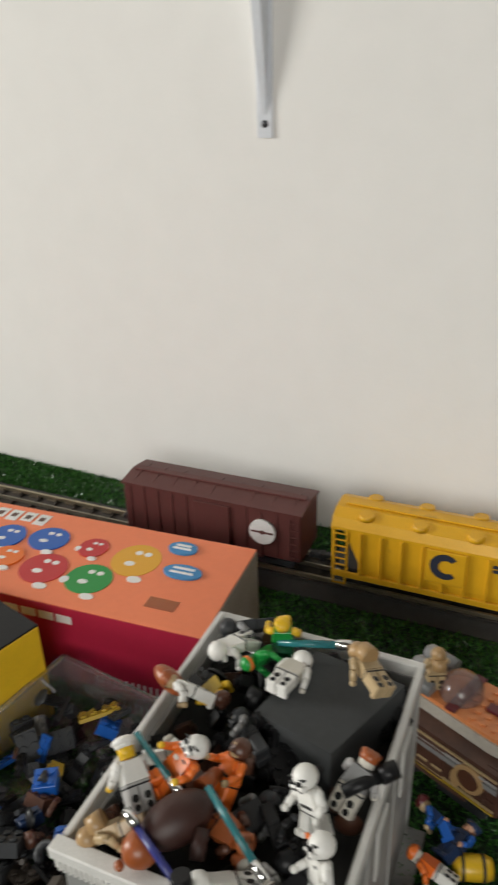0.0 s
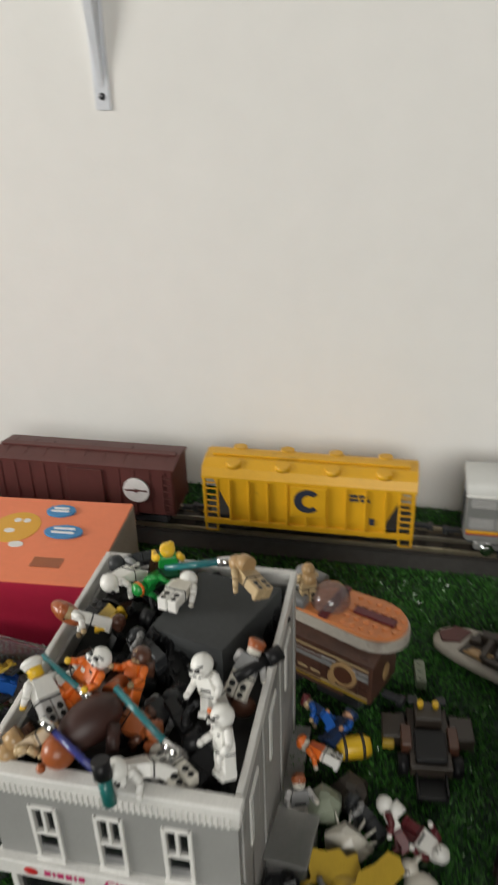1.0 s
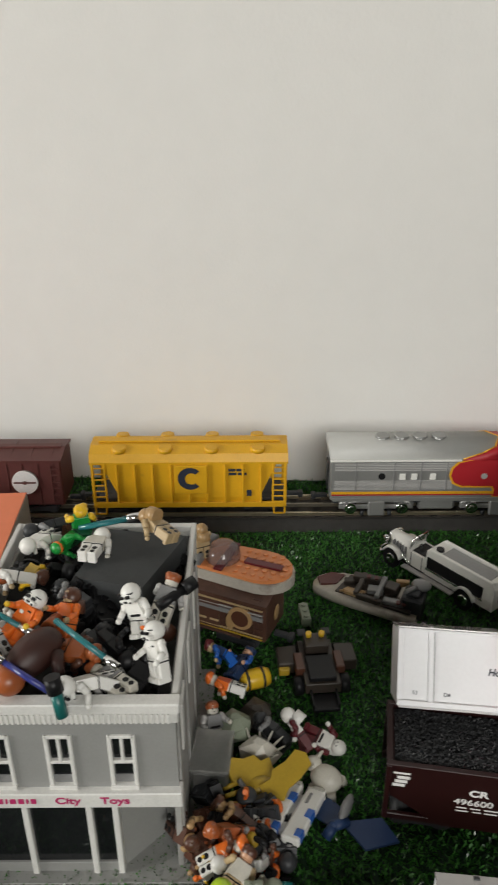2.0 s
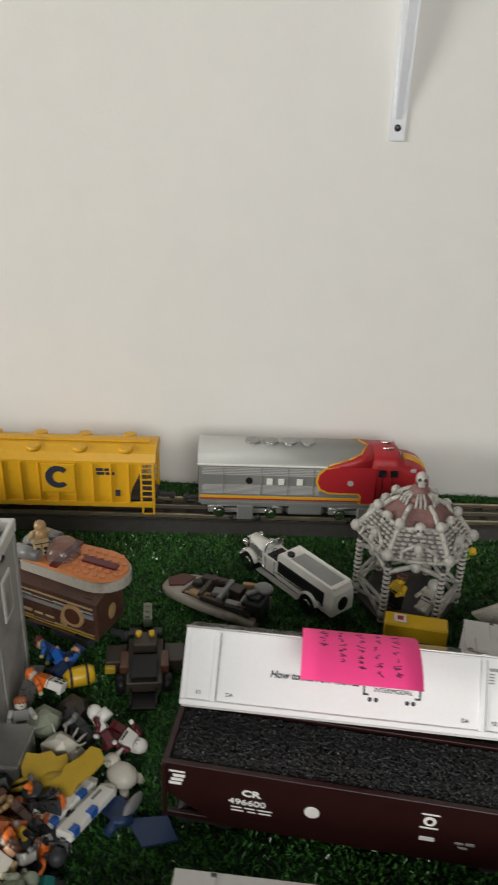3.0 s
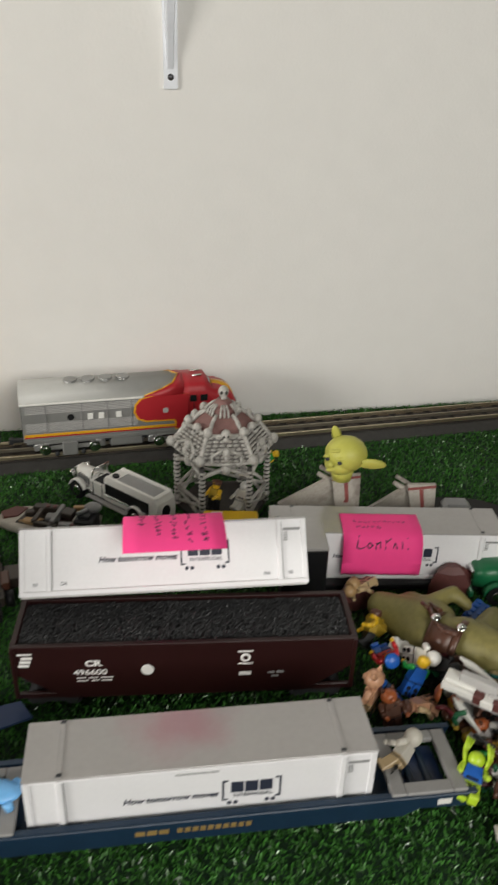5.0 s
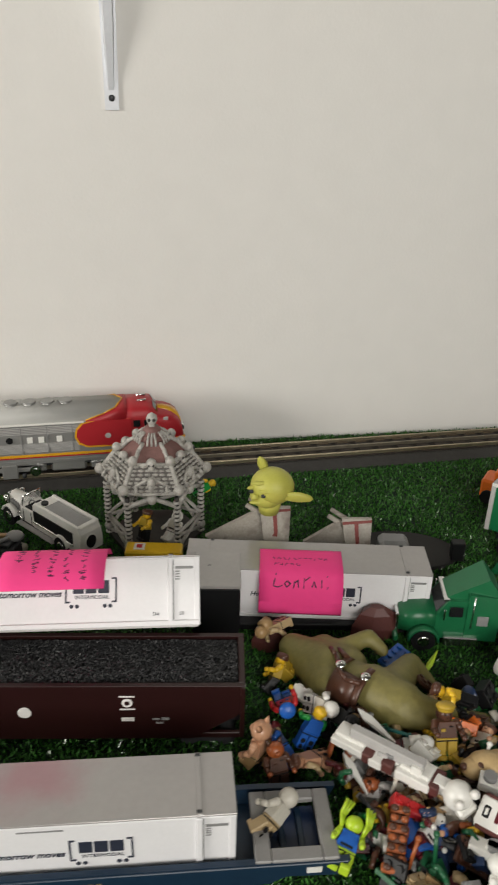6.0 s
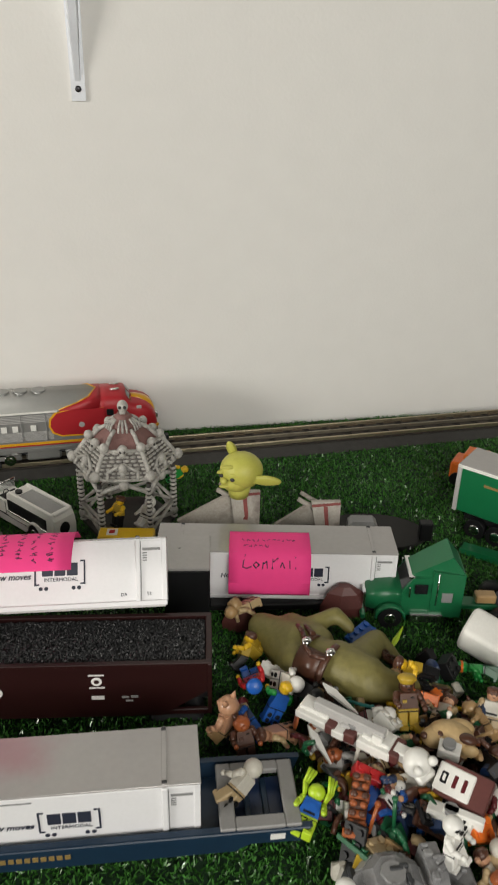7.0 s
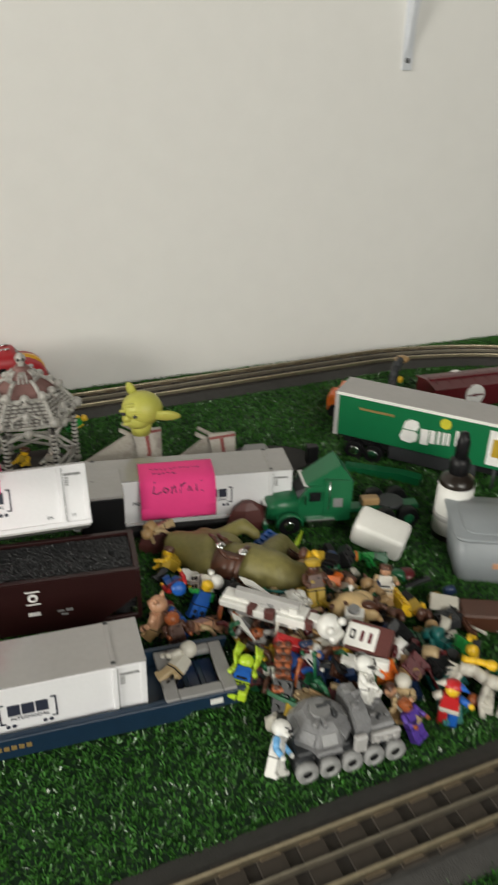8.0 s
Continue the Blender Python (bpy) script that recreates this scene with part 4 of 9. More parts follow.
solo("foam_slab", Shape().prism(slab_pts, 0.0957, 0.118, axis="z"), SLAB, Matrix(), "dark charcoal foam block lying on the shop roof", "foam block")


# ---- printed candy box, bins and boxes beside the shop ----
def candy_box():
    b = thing("candy_box", xf(-0.085, -0.135, 0, rz=5.5), "orange and crimson cardboard candy box with cartoon spots, lying flat", "cardboard box")
    L, D, H = 0.30, 0.095, 0.060
    part("top", Shape().box(-L, -D, H - 0.0008, 0, 0, H, b=0.0002), CARDORANGE, b, "orange printed top")
    part("front", Shape().box(-L, -D, 0, 0, -D + 0.0008, H - 0.0008, b=0.0002), CARDRED, b, "crimson printed front")
    part("back", Shape().box(-L, -0.0008, 0, 0, 0, H - 0.0008, b=0.0002), CARDRED, b)
    part("end", Shape().box(-0.0006, -D + 0.0032, 0.001, 0.0006, -0.0010, H - 0.0012, b=0.0002), CARDGREY, b, "grey cardboard end flap")
    part("end", Shape().box(-L, -D + 0.0008, 0.002, -L + 0.001, -0.0008, H - 0.002, b=0.0002), CARDGREY, b)
    part("flap_edge", Shape().box(-0.003, -D + 0.001, 0.0, 0.0, -D + 0.003, H - 0.001, b=0.0003), CARDRED, b)

    layer = [0]

    def spot(name, cx, cy, rx, ry, mat, k, label=""):
        layer[0] += 1
        part(name, Shape().cyl((0, 0, 0), (0, 0, 0.0002 + 0.00003 * layer[0]), 1, seg=26, smooth=False), mat, b, label, xf(cx, cy, H) @ Matrix.Diagonal((rx, ry, 1, 1)))

    spots = ((-0.073, -0.037, 0.0170, 0.0140, LOCOYEL, "yellow"), (-0.093, -0.065, 0.0160, 0.0120, GREEN, "green"), (-0.128, -0.064, 0.0165, 0.0125, RED, "red"), (-0.108, -0.033, 0.0105, 0.0085, RED, "red"),
             (-0.144, -0.033, 0.0150, 0.0105, BLUE, "blue"), (-0.175, -0.039, 0.0135, 0.0110, BLUE, "blue"), (-0.160, -0.060, 0.0120, 0.0090, ORANGE, "orange"))
    for k, (cx, cy, rx, ry, mt, word) in enumerate(spots):
        ry *= 1.3
        spot("printed_spot", cx, cy, rx, ry, mt, 1 + k % 3, word + " printed spot")
        spot("white_mark", cx - rx * 0.15, cy - ry * 0.25, rx * 0.22, ry * 0.15, WHITEINK, 7)
        for e in (-1, 1):
            spot("white_patch", cx + e * rx * 0.20 + rx * 0.1, cy + ry * 0.45, rx * 0.15, ry * 0.14, WHITEINK, 7)
        spot("white_foot", cx + rx * 0.5, cy - ry * 1.08, rx * 0.30, ry * 0.18, WHITEINK, 6)
        if k % 2:
            spot("white_glove", cx - rx * 0.95, cy - ry * 0.35, rx * 0.20, ry * 0.22, WHITEINK, 8)
    spot("blue_label", -0.048, -0.0155, 0.0105, 0.0072, PRINTBLUE, 1, "light blue printed oval")
    spot("blue_label", -0.037, -0.0405, 0.0135, 0.0074, PRINTBLUE, 1, "light blue printed oval")
    for cx, cy, wd in ((-0.048, -0.0135, 0.011), (-0.048, -0.0170, 0.013), (-0.037, -0.0380, 0.015), (-0.037, -0.0425, 0.016)):
        part("lettering_bar", Shape().box(cx - wd / 2, cy - 0.0007, H, cx + wd / 2, cy + 0.0007, H + 0.0024, b=0.0001), WHITEINK, b)
    part("lettering_bar", Shape().box(-0.046, -0.0790, H, -0.026, -0.0690, H + 0.0003, b=0.0001), RUST, b)
    for k in range(5):
        part("white_letter_block", Shape().box(-0.168 - 0.012 * k, -0.0195 + 0.002 * (k % 2), H, -0.1585 - 0.012 * k, -0.0060, H + 0.0004, b=0.0001), WHITEINK, b, "white logo block")
        part("letter_core", Shape().box(-0.1655 - 0.012 * k, -0.0150, H, -0.1610 - 0.012 * k, -0.0100, H + 0.0006, b=0.0001), BROWN, b)
    bars = Shape()
    for k in range(12):
        bars.box(-0.030 - 0.0042 * k, -D - 0.0003, 0.003, -0.0285 - 0.0042 * k, -D, 0.011, b=0.0001)
    part("barcode_bars", bars, WHITEINK, b)
    bars = Shape()
    for k in range(7):
        bars.box(-0.100 - 0.013 * k, -D - 0.0003, 0.047, -0.089 - 0.013 * k, -D, 0.053, b=0.0001)
    part("lettering_bar", bars, WHITEINK, b)


candy_box()

dark_box = thing("toy_carton", xf(-0.163, -0.267, 0, rz=77), "black and yellow cardboard carton standing beside the parts bin", "cardboard box")
part("carton_side", Shape().box(-0.075, 0, 0, 0, 0.075, 0.0685, b=0.0006), YELLOW, dark_box, "yellow carton side")
part("carton_top", Shape().box(-0.075, 0, 0.0685, 0, 0.075, 0.0700, b=0.0004), BLACK, dark_box, "black carton lid")


def parts_bin():
    b = thing("parts_bin", xf(-0.114, -0.333, 0, rz=-6), "clear plastic tray full of loose toy brick parts", "plastic tray")
    for x0, y0, x1, y1 in ((-0.056, -0.075, 0.056, -0.0735), (-0.056, 0.0735, 0.056, 0.075), (-0.056, -0.0735, -0.0545, 0.0735), (0.0545, -0.0735, 0.056, 0.0735)):
        part("wall", Shape().box(x0, y0, 0.0, x1, y1, 0.034, b=0.0004), CLEAR, b)
    part("base", Shape().box(-0.0545, -0.0735, 0.0005, 0.0545, 0.0735, 0.002, b=0.0003), CLEAR, b)
    rim = Shape()
    for p, q in (((-0.056, -0.075), (0.056, -0.075)), ((0.056, -0.075), (0.056, 0.075)), ((0.056, 0.075), (-0.056, 0.075)), ((-0.056, 0.075), (-0.056, -0.075))):
        rim.cyl((*p, 0.0345), (*q, 0.0345), 0.0016, seg=8)
    part("rim", rim, CLEAR, b, "rolled clear rim")


parts_bin()


# ---- loose toy bricks ----
BRICK_MESH = {}


def toy_brick(m, size, mat, group, kind_name="toy_brick", label="loose plastic toy brick"):
    key = (size, mat.name)
    if key not in BRICK_MESH:
        nx, ny, h = size
        s = Shape().box(-nx * 0.003, -ny * 0.003, 0, nx * 0.003, ny * 0.003, h, b=0.0003)
        for i in range(nx):
            for j in range(ny):
                s.cyl(((i - (nx - 1) / 2) * 0.006, (j - (ny - 1) / 2) * 0.006, h), ((i - (nx - 1) / 2) * 0.006, (j - (ny - 1) / 2) * 0.006, h + 0.0013), 0.0018, seg=8)
        BRICK_MESH[key] = s.mesh(kind_name, [mat])
    ob = new(kind_name, BRICK_MESH[key])
    ob.matrix_world = grown(m)
    return tagged(ob, mat.name.replace("_plastic", "").replace("_", " ") + " " + label, "toy brick", group)


rng = random.Random(11)
SIZES = ((2, 1, 0.0072), (2, 2, 0.0072), (3, 1, 0.0024), (4, 2, 0.0024), (1, 1, 0.0072), (4, 1, 0.0072))


def scatter(n, x0, y0, x1, y1, z0, z1, mats, group):
    for k in range(n):
        toy_brick(xf(rng.uniform(x0, x1), rng.uniform(y0, y1), rng.uniform(z0, z1), rng.uniform(-60, 60), rng.uniform(-60, 60), rng.uniform(0, 360)), rng.choice(SIZES), rng.choice(mats), group)


scatter(120, -0.162, -0.398, -0.064, -0.268, 0.004, 0.024, (CHAR, BLACK, CHAR, BLACK, UMBER, CHAR, BLACK, CHAR, BLACK, BLACK, CHAR, CHAR, GREY, BROWN, NAVY, GOLD, BLUE), "loose parts in the clear tray")


# ---- toy figures: each one a single plain mesh ----
PALETTE = {
    # legs, torso, arms, head, headgear, shape of the headgear
    "chef": (LGREY, WHITE, WHITE, YELLOW, WHITE, "cap"), "tan": (TAN, TAN, TAN, TAN, SAND, "hood"), "pilot": (ORANGE, ORANGE, ORANGE, YELLOW, WHITE, "helmet"),
    "orange": (ORANGE, ORANGE, ORANGE, TAN, BROWN, "hood"), "beast": (BROWN, BROWN, BROWN, RUST, RUST, "ball"), "rust": (RUST, RUST, BROWN, RUST, RUST, "hair"),
    "trooper": (WHITE, WHITE, WHITE, WHITE, WHITE, "helmet"), "trooper_marked": (WHITE, WHITE, WHITE, WHITE, WHITE, "helmet_marked"), "grey_white": (OFFWHITE, GREY, LGREY, OFFWHITE, RUST, "hair"),
    "yellow_green": (GREEN, GREEN, YELLOW, YELLOW, YELLOW, "hair"), "green": (DKGREEN, GREEN, GREEN, GREEN, ORANGE, "band"), "rust_white": (WHITE, WHITE, WHITE, TAN, RUST, "hair"),
    "white": (WHITE, OFFWHITE, WHITE, OFFWHITE, WHITE, "ball"), "charcoal": (CHAR, CHAR, GREY, GREY, CHAR, "helmet"), "black": (BLACK, BLACK, BLACK, CHAR, BLACK, "helmet"),
    "yellow_dark": (BLACK, GOLD, YELLOW, YELLOW, BROWN, "hair"), "blue": (BLUE, NAVY, BLUE, TAN, DKRED, "hair"), "blue_yellow": (BLUE, BLUE, GREEN, YELLOW, YELLOW, "hair"),
    "orange_white": (WHITE, ORANGE, ORANGE, OFFWHITE, ORANGE, "hair"), "pale_green": (PALE, PALE, PALE, OFFWHITE, PALE, "hood"), "white_red": (DKRED, WHITE, DKRED, WHITE, WHITE, "hood"),
    "brown": (BROWN, BROWN, SAND, SAND, BROWN, "hair"), "red": (RED, RED, DKRED, YELLOW, RED, "helmet"), "teal": (TEAL, TEAL, TEAL, OFFWHITE, TEAL, "hood"), "lime": (LIME, LIME, LIME, LIME, LIME, "ball"),
    "red_blue": (BLUE, RED, RED, YELLOW, BLUE, "cap"), "pink": (SAND, PINK, PINK, PINK, PINK, "ears"), "tan_block": (PINK, PINK, TAN, PINK, BROWN, "hair"), "lime_blue": (LIME, BLUE, LIME, LIME, LIME, "claws"),
    "black_gold": (GOLD, BROWN, BROWN, BROWN, GOLD, "cap"), "sand": (SAND, SAND, SAND, SAND, BROWN, "ears"), "navy": (NAVY, NAVY, BLUE, PINK, NAVY, "hair"), "sand_white": (SAND, TAN, TAN, PINK, OFFWHITE, "ball"),
    "astromech": (WHITE, WHITE, SKYBLUE, WHITE, WHITE, "helmet"), "purple": (PURPLE, PURPLE, PURPLE, RUST, RUST, "hair"), "dkgreen": (DKGREEN, DKGREEN, GREEN, DKGREEN, GREEN, "hood"),
}
PALETTE.update({
    "scout": (TAN, OFFWHITE, OFFWHITE, OFFWHITE, OFFWHITE, "ball"), "cream": (TAN, OFFWHITE, TAN, PINK, BROWN, "hair"), "ape": (BROWN, BROWN, BROWN, RUST, BROWN, "ears"), "yellow_white": (WHITE, YELLOW, WHITE, YELLOW, WHITE, "cap"),
    "gold": (GOLD, BROWN, GOLD, SAND, GOLD, "hair"), "grey": (GREY, LGREY, GREY, TAN, CHAR, "hair"),
})
WORDS = {"helmet": "with a helmet", "helmet_marked": "with a marked helmet", "cap": "with a cap", "hood": "with a hood", "hair": "with moulded hair", "ball": "with a round head", "band": "with a headband",
         "ears": "with small ears", "claws": "with raised claws"}
FIG_MESH = {}


def figure_mesh(kind, variant):
    """Body 0.030 tall, standing on z = 0, front to -y."""
    if (kind, variant) in FIG_MESH:
        return FIG_MESH[kind, variant]
    r = random.Random(len(FIG_MESH) * 7 + 3)
    s = Shape()
    for sx in (-1, 1):
        bend = r.choice((0, 0, 0, 25))
        at = xf(0, 0.0, 0.0105) @ pose(0, 0, 0, -bend, 0, 0) @ xf(0, 0, -0.0105)
        s.box(sx * 0.0031 - 0.0028, -0.003, 0.0, sx * 0.0031 + 0.0028, 0.003, 0.0112, 0, at, b=0.0006)
        s.box(sx * 0.0031 - 0.0028, -0.0045, 0.0, sx * 0.0031 + 0.0028, -0.002, 0.0028, 0, at, b=0.0005)
        sw = r.uniform(5, 60)
        arm = xf(sx * 0.0062, 0, 0.0200) @ pose(0, 0, 0, -sw, sx * -10, 0)
        s.cyl((0, 0, 0.0004), (sx * 0.0012, 0, -0.0048), 0.0021, 0.0018, 8, 2, arm)
        s.cyl((sx * 0.0012, 0, -0.0045), (sx * 0.0008, -0.0032, -0.0082), 0.0018, 0.0016, 8, 2, arm)
        s.ball((0, 0, 0), 0.0023, 2, arm, 8, 5)
        s.ball((sx * 0.0008, -0.0040, -0.0094), 0.0017, 3, arm, 8, 5)
    s.box(-0.006, -0.003, 0.0102, 0.006, 0.003, 0.0124, 0, b=0.0005)
    s.loft([[Vector((sx * w, sy * d, z)) for sx, sy in ((-1, -1), (1, -1), (1, 1), (-1, 1))] for w, d, z in ((0.0060, 0.0030, 0.0124), (0.0058, 0.0030, 0.0132), (0.0046, 0.0028, 0.0212), (0.0042, 0.0024, 0.0216))],
           1, smooth=False)
    s.cyl((0, 0, 0.0216), (0, 0, 0.0222), 0.0020, seg=10, mi=3)
    s.cyl((0, 0, 0.0222), (0, 0, 0.0228), 0.0032, 0.0038, 12, 3).cyl((0, 0, 0.0228), (0, 0, 0.0278), 0.0038, seg=12, mi=3).cyl((0, 0, 0.0278), (0, 0, 0.0285), 0.0038, 0.0030, 12, 3)
    gear = PALETTE[kind][5]
    s.box(-0.0061, -0.0032, 0.0104, 0.0061, 0.0032, 0.0112, 5, b=0.0002)
    for sx in (-1, 1):
        s.cyl((sx * 0.0013, -0.0034, 0.0256), (sx * 0.0013, -0.0040, 0.0256), 0.0005, seg=6, mi=5)
        s.cyl((sx * 0.0030, 0.0028, 0.0060), (sx * 0.0030, 0.0031, 0.0060), 0.0017, seg=10, mi=5)
        s.cyl((sx * 0.0030, 0.0028, 0.0022), (sx * 0.0030, 0.0031, 0.0022), 0.0015, seg=10, mi=5)
    s.box(-0.0010, -0.0040, 0.0238, 0.0010, -0.0036, 0.0241, 5, b=0.0001)
    if len(FIG_MESH) % 2 == 0:
        s.box(-0.0036, -0.0034, 0.0160, -0.0010, -0.0026, 0.0178, 4, b=0.0002).box(0.0012, -0.0034, 0.0185, 0.0034, -0.0024, 0.0192, 5, b=0.0001)
    else:
        s.box(-0.0034, -0.0034, 0.0133, 0.0034, -0.0028, 0.0146, 5, b=0.0002)
    if gear in ("helmet", "helmet_marked"):
        s.ball((0, 0.0003, 0.0258), (0.0054, 0.0056, 0.0052), 4, seg=14, rings=8, lo=-48)
        s.box(-0.0042, -0.0058, 0.0222, 0.0042, -0.002, 0.0248, 4, b=0.0008)
        for sx in (-1, 1):
            s.box(sx * 0.0020 - 0.0013, -0.0061, 0.0250, sx * 0.0020 + 0.0013, -0.0044, 0.0266, 5, b=0.0003)
            s.box(sx * 0.0030 - 0.0008, -0.0060, 0.0224, sx * 0.0030 + 0.0008, -0.0050, 0.0234, 5, b=0.0002)
        s.box(-0.0012, -0.0062, 0.0228, 0.0012, -0.0050, 0.0240, 5, b=0.0002).box(-0.0050, -0.0046, 0.0270, 0.0050, -0.0030, 0.0275, 5, b=0.0002)
        if gear == "helmet_marked":
            s.box(-0.0046, -0.0050, 0.0272, -0.0020, -0.0034, 0.0292, 6, b=0.0004)
    elif gear == "cap":
        s.cyl((0, 0, 0.0268), (0, 0, 0.0292), 0.0042, 0.0050, 14, 4).ball((0, 0, 0.0296), (0.0056, 0.0056, 0.0024), 4, None, 14, 6)
    elif gear == "hood":
        s.ball((0, 0.0008, 0.0256), (0.0050, 0.0050, 0.0052), 4, None, 12, 7, -60)
        s.cyl((0, 0.004, 0.024), (0, 0.0052, 0.017), 0.0046, 0.0052, 10, 4)
    elif gear == "hair":
        s.ball((0, 0.0007, 0.0268), (0.0046, 0.0048, 0.0034), 4, None, 12, 6, -35)
        s.ball((0.002, 0.002, 0.0282), (0.0026, 0.0026, 0.0018), 4, None, 8, 5).ball((-0.002, -0.001, 0.0284), (0.0026, 0.0028, 0.0017), 4, None, 8, 5)
    elif gear == "band":
        s.cyl((0, 0, 0.0252), (0, 0, 0.0270), 0.0042, seg=14, mi=4).ball((0, 0, 0.0268), (0.0042, 0.0042, 0.003), 3, None, 12, 5)
    elif gear == "ears":
        s.ball((0, -0.0005, 0.0252), (0.0056, 0.0052, 0.0050), 3, None, 14, 8).ball((0, -0.0052, 0.0242), (0.0022, 0.0018, 0.0017), 3, None, 10, 5)
        for sx in (-1, 1):
            s.cyl((sx * 0.0032, 0, 0.0288), (sx * 0.0046, 0, 0.0318), 0.0018, 0.0003, 8, 4)
    elif gear == "claws":
        s.ball((0, 0, 0.0256), (0.0052, 0.0046, 0.0048), 3, None, 14, 8)
        for sx in (-1, 1):
            for k in (-1, 0, 1):
                s.tube([(sx * 0.006, 0, 0.021), (sx * 0.0075 + k * 0.001, -0.001 + k * 0.002, 0.028), (sx * 0.006 + k * 0.002, -0.001 + k * 0.002, 0.036)], 0.0010, 6, 2)
    else:
        s.ball((0, 0, 0.0258), 0.0054, 4, None, 14, 9)
    legs, torso, arms, head, hat, _ = PALETTE[kind]
    FIG_MESH[kind, variant] = s.mesh("toy_figure", [legs, torso, arms, head, hat, BLACK, ORANGE])
    return FIG_MESH[kind, variant]


def figures(rows, group, place):
    for k, (kind, x, y, z, az, el, spin, size) in enumerate(rows):
        ob = new("toy_figure", figure_mesh(kind, k % 3))
        up = Vector((math.cos(radians(az)) * math.cos(radians(el)), math.sin(radians(az)) * math.cos(radians(el)), math.sin(radians(el))))
        m = up.to_track_quat("Z", "Y").to_matrix().to_4x4() @ pose(0, 0, 0, 0, 0, spin)
        ob.matrix_world = grown(Matrix.Translation((x, y, z))) @ m @ Matrix.Translation((0, 0, -0.0145 * U * size * 0.85)) @ Matrix.Scale(size * 0.85, 4)
        legs, torso = PALETTE[kind][0].name, PALETTE[kind][1].name
        words = [n.replace("_plastic", "").replace("_", " ") for n in (torso, legs)]
        tagged(ob, (words[0] if words[0] == words[1] else words[0] + " and " + words[1]) + " toy figure " + WORDS[PALETTE[kind][5]] + " " + place, "toy figure", group)


ROOF_A = [
    ('chef', -0.022, -0.372, 0.127, 140, 38, 20, 1),
    ('tan', -0.023, -0.385, 0.114, -140, -14, 40, 1),
    ('pilot', -0.009, -0.361, 0.127, 49, 44, 190, 1),
    ('orange', 0.007, -0.352, 0.121, 81, 47, 150, 1),
    ('rust', 0.015, -0.371, 0.118, -20, 10, 20, 1),
    ('trooper', 0.041, -0.356, 0.128, 150, 66, 95, 1),
    ('trooper_marked', 0.052, -0.376, 0.122, 110, 60, 110, 1),
    ('trooper', 0.024, -0.388, 0.116, -147, 11, 30, 1),
    ('grey_white', 0.032, -0.382, 0.112, 144, 0, 0, 1),
    ('grey_white', 0.05, -0.334, 0.118, 69, 41, 10, 1),
    ('tan', 0.04, -0.288, 0.13, 140, 10, 20, 1),
]
ROOF_B = [
    ('yellow_green', -0.003, -0.279, 0.125, -68, 78, 180, 1),
    ('green', -0.008, -0.288, 0.12, -115, 7, 60, 1),
    ('trooper', -0.025, -0.285, 0.118, -114, 9, 10, 1),
    ('rust_white', -0.030, -0.318, 0.118, -172, 16, 45, 1),
    ('white', 0.008, -0.296, 0.123, 81, -4, 0, 1),
    ('charcoal', 0.002, -0.324, 0.111, 143, 4, 80, 1),
    ('charcoal', 0.018, -0.358, 0.11, 66, 0, 20, 1),
    ('black', 0.031, -0.362, 0.111, -47, 4, 100, 1),
    ('black', 0.044, -0.378, 0.11, 61, 18, 10, 1),
    ('charcoal', -0.026, -0.268, 0.115, -141, 6, 50, 1),
    ('white', -0.022, -0.344, 0.111, 32, 9, 140, 1),
    ('yellow_dark', -0.024, -0.31, 0.114, -32, 9, 20, 1),
]
YARD_A = [
    ('blue', 0.07, -0.254, 0.014, 155, 10, 60, 1),
    ('navy', 0.082, -0.262, 0.013, 61, 14, 150, 1),
    ('orange_white', 0.074, -0.282, 0.015, 168, 11, 30, 1),
    ('white_red', 0.116, -0.318, 0.017, 137, 32, 60, 1),
    ('white_red', 0.13, -0.321, 0.013, -32, 5, 200, 1),
    ('charcoal', 0.102, -0.314, 0.012, 139, 12, 90, 1),
    ('rust', 0.082, -0.388, 0.026, -150, 30, 30, 1),
    ('brown', 0.06, -0.387, 0.023, -53, 17, 60, 1),
]
YARD_B = [
    ('orange_white', 0.08, -0.397, 0.021, 18, 25, 10, 1),
    ('brown', 0.084, -0.375, 0.018, 149, 19, 100, 1),
    ('charcoal', 0.092, -0.391, 0.017, 56, 8, 200, 1),
    ('white_red', 0.086, -0.398, 0.016, -150, 30, 80, 1),
]
FRONT_A = [
    ('lime', 0.080, -0.424, 0.020, 82, 63, 150, 1.1),
    ('cream', 0.087, -0.407, 0.022, 60, 20, 30, 1),
    ('pale_green', 0.096, -0.414, 0.018, 20, 25, 70, 0.9),
    ('trooper', 0.102, -0.428, 0.019, 75, 52, 190, 0.9),
    ('orange_white', 0.102, -0.442, 0.018, 100, 40, 170, 1),
    ('yellow_dark', 0.090, -0.449, 0.018, 130, 47, 50, 1),
    ('red', 0.095, -0.459, 0.018, -25, 31, 20, 1),
    ('black', 0.108, -0.455, 0.018, 60, 22, 30, 1),
    ('teal', 0.112, -0.464, 0.015, 142, 19, 70, 1),
    ('purple', 0.098, -0.466, 0.013, 55, 10, 180, 0.9),
    ('white_red', 0.112, -0.484, 0.016, 36, 43, 10, 1),
    ('white', 0.128, -0.488, 0.014, -39, 17, 100, 0.9),
]
FRONT_B = [
    ('charcoal', 0.104, -0.386, 0.011, -52, 7, 20, 1),
    ('gold', 0.084, -0.393, 0.018, 30, 15, 60, 1),
    ('grey', 0.080, -0.436, 0.014, 170, 10, 40, 1),
]
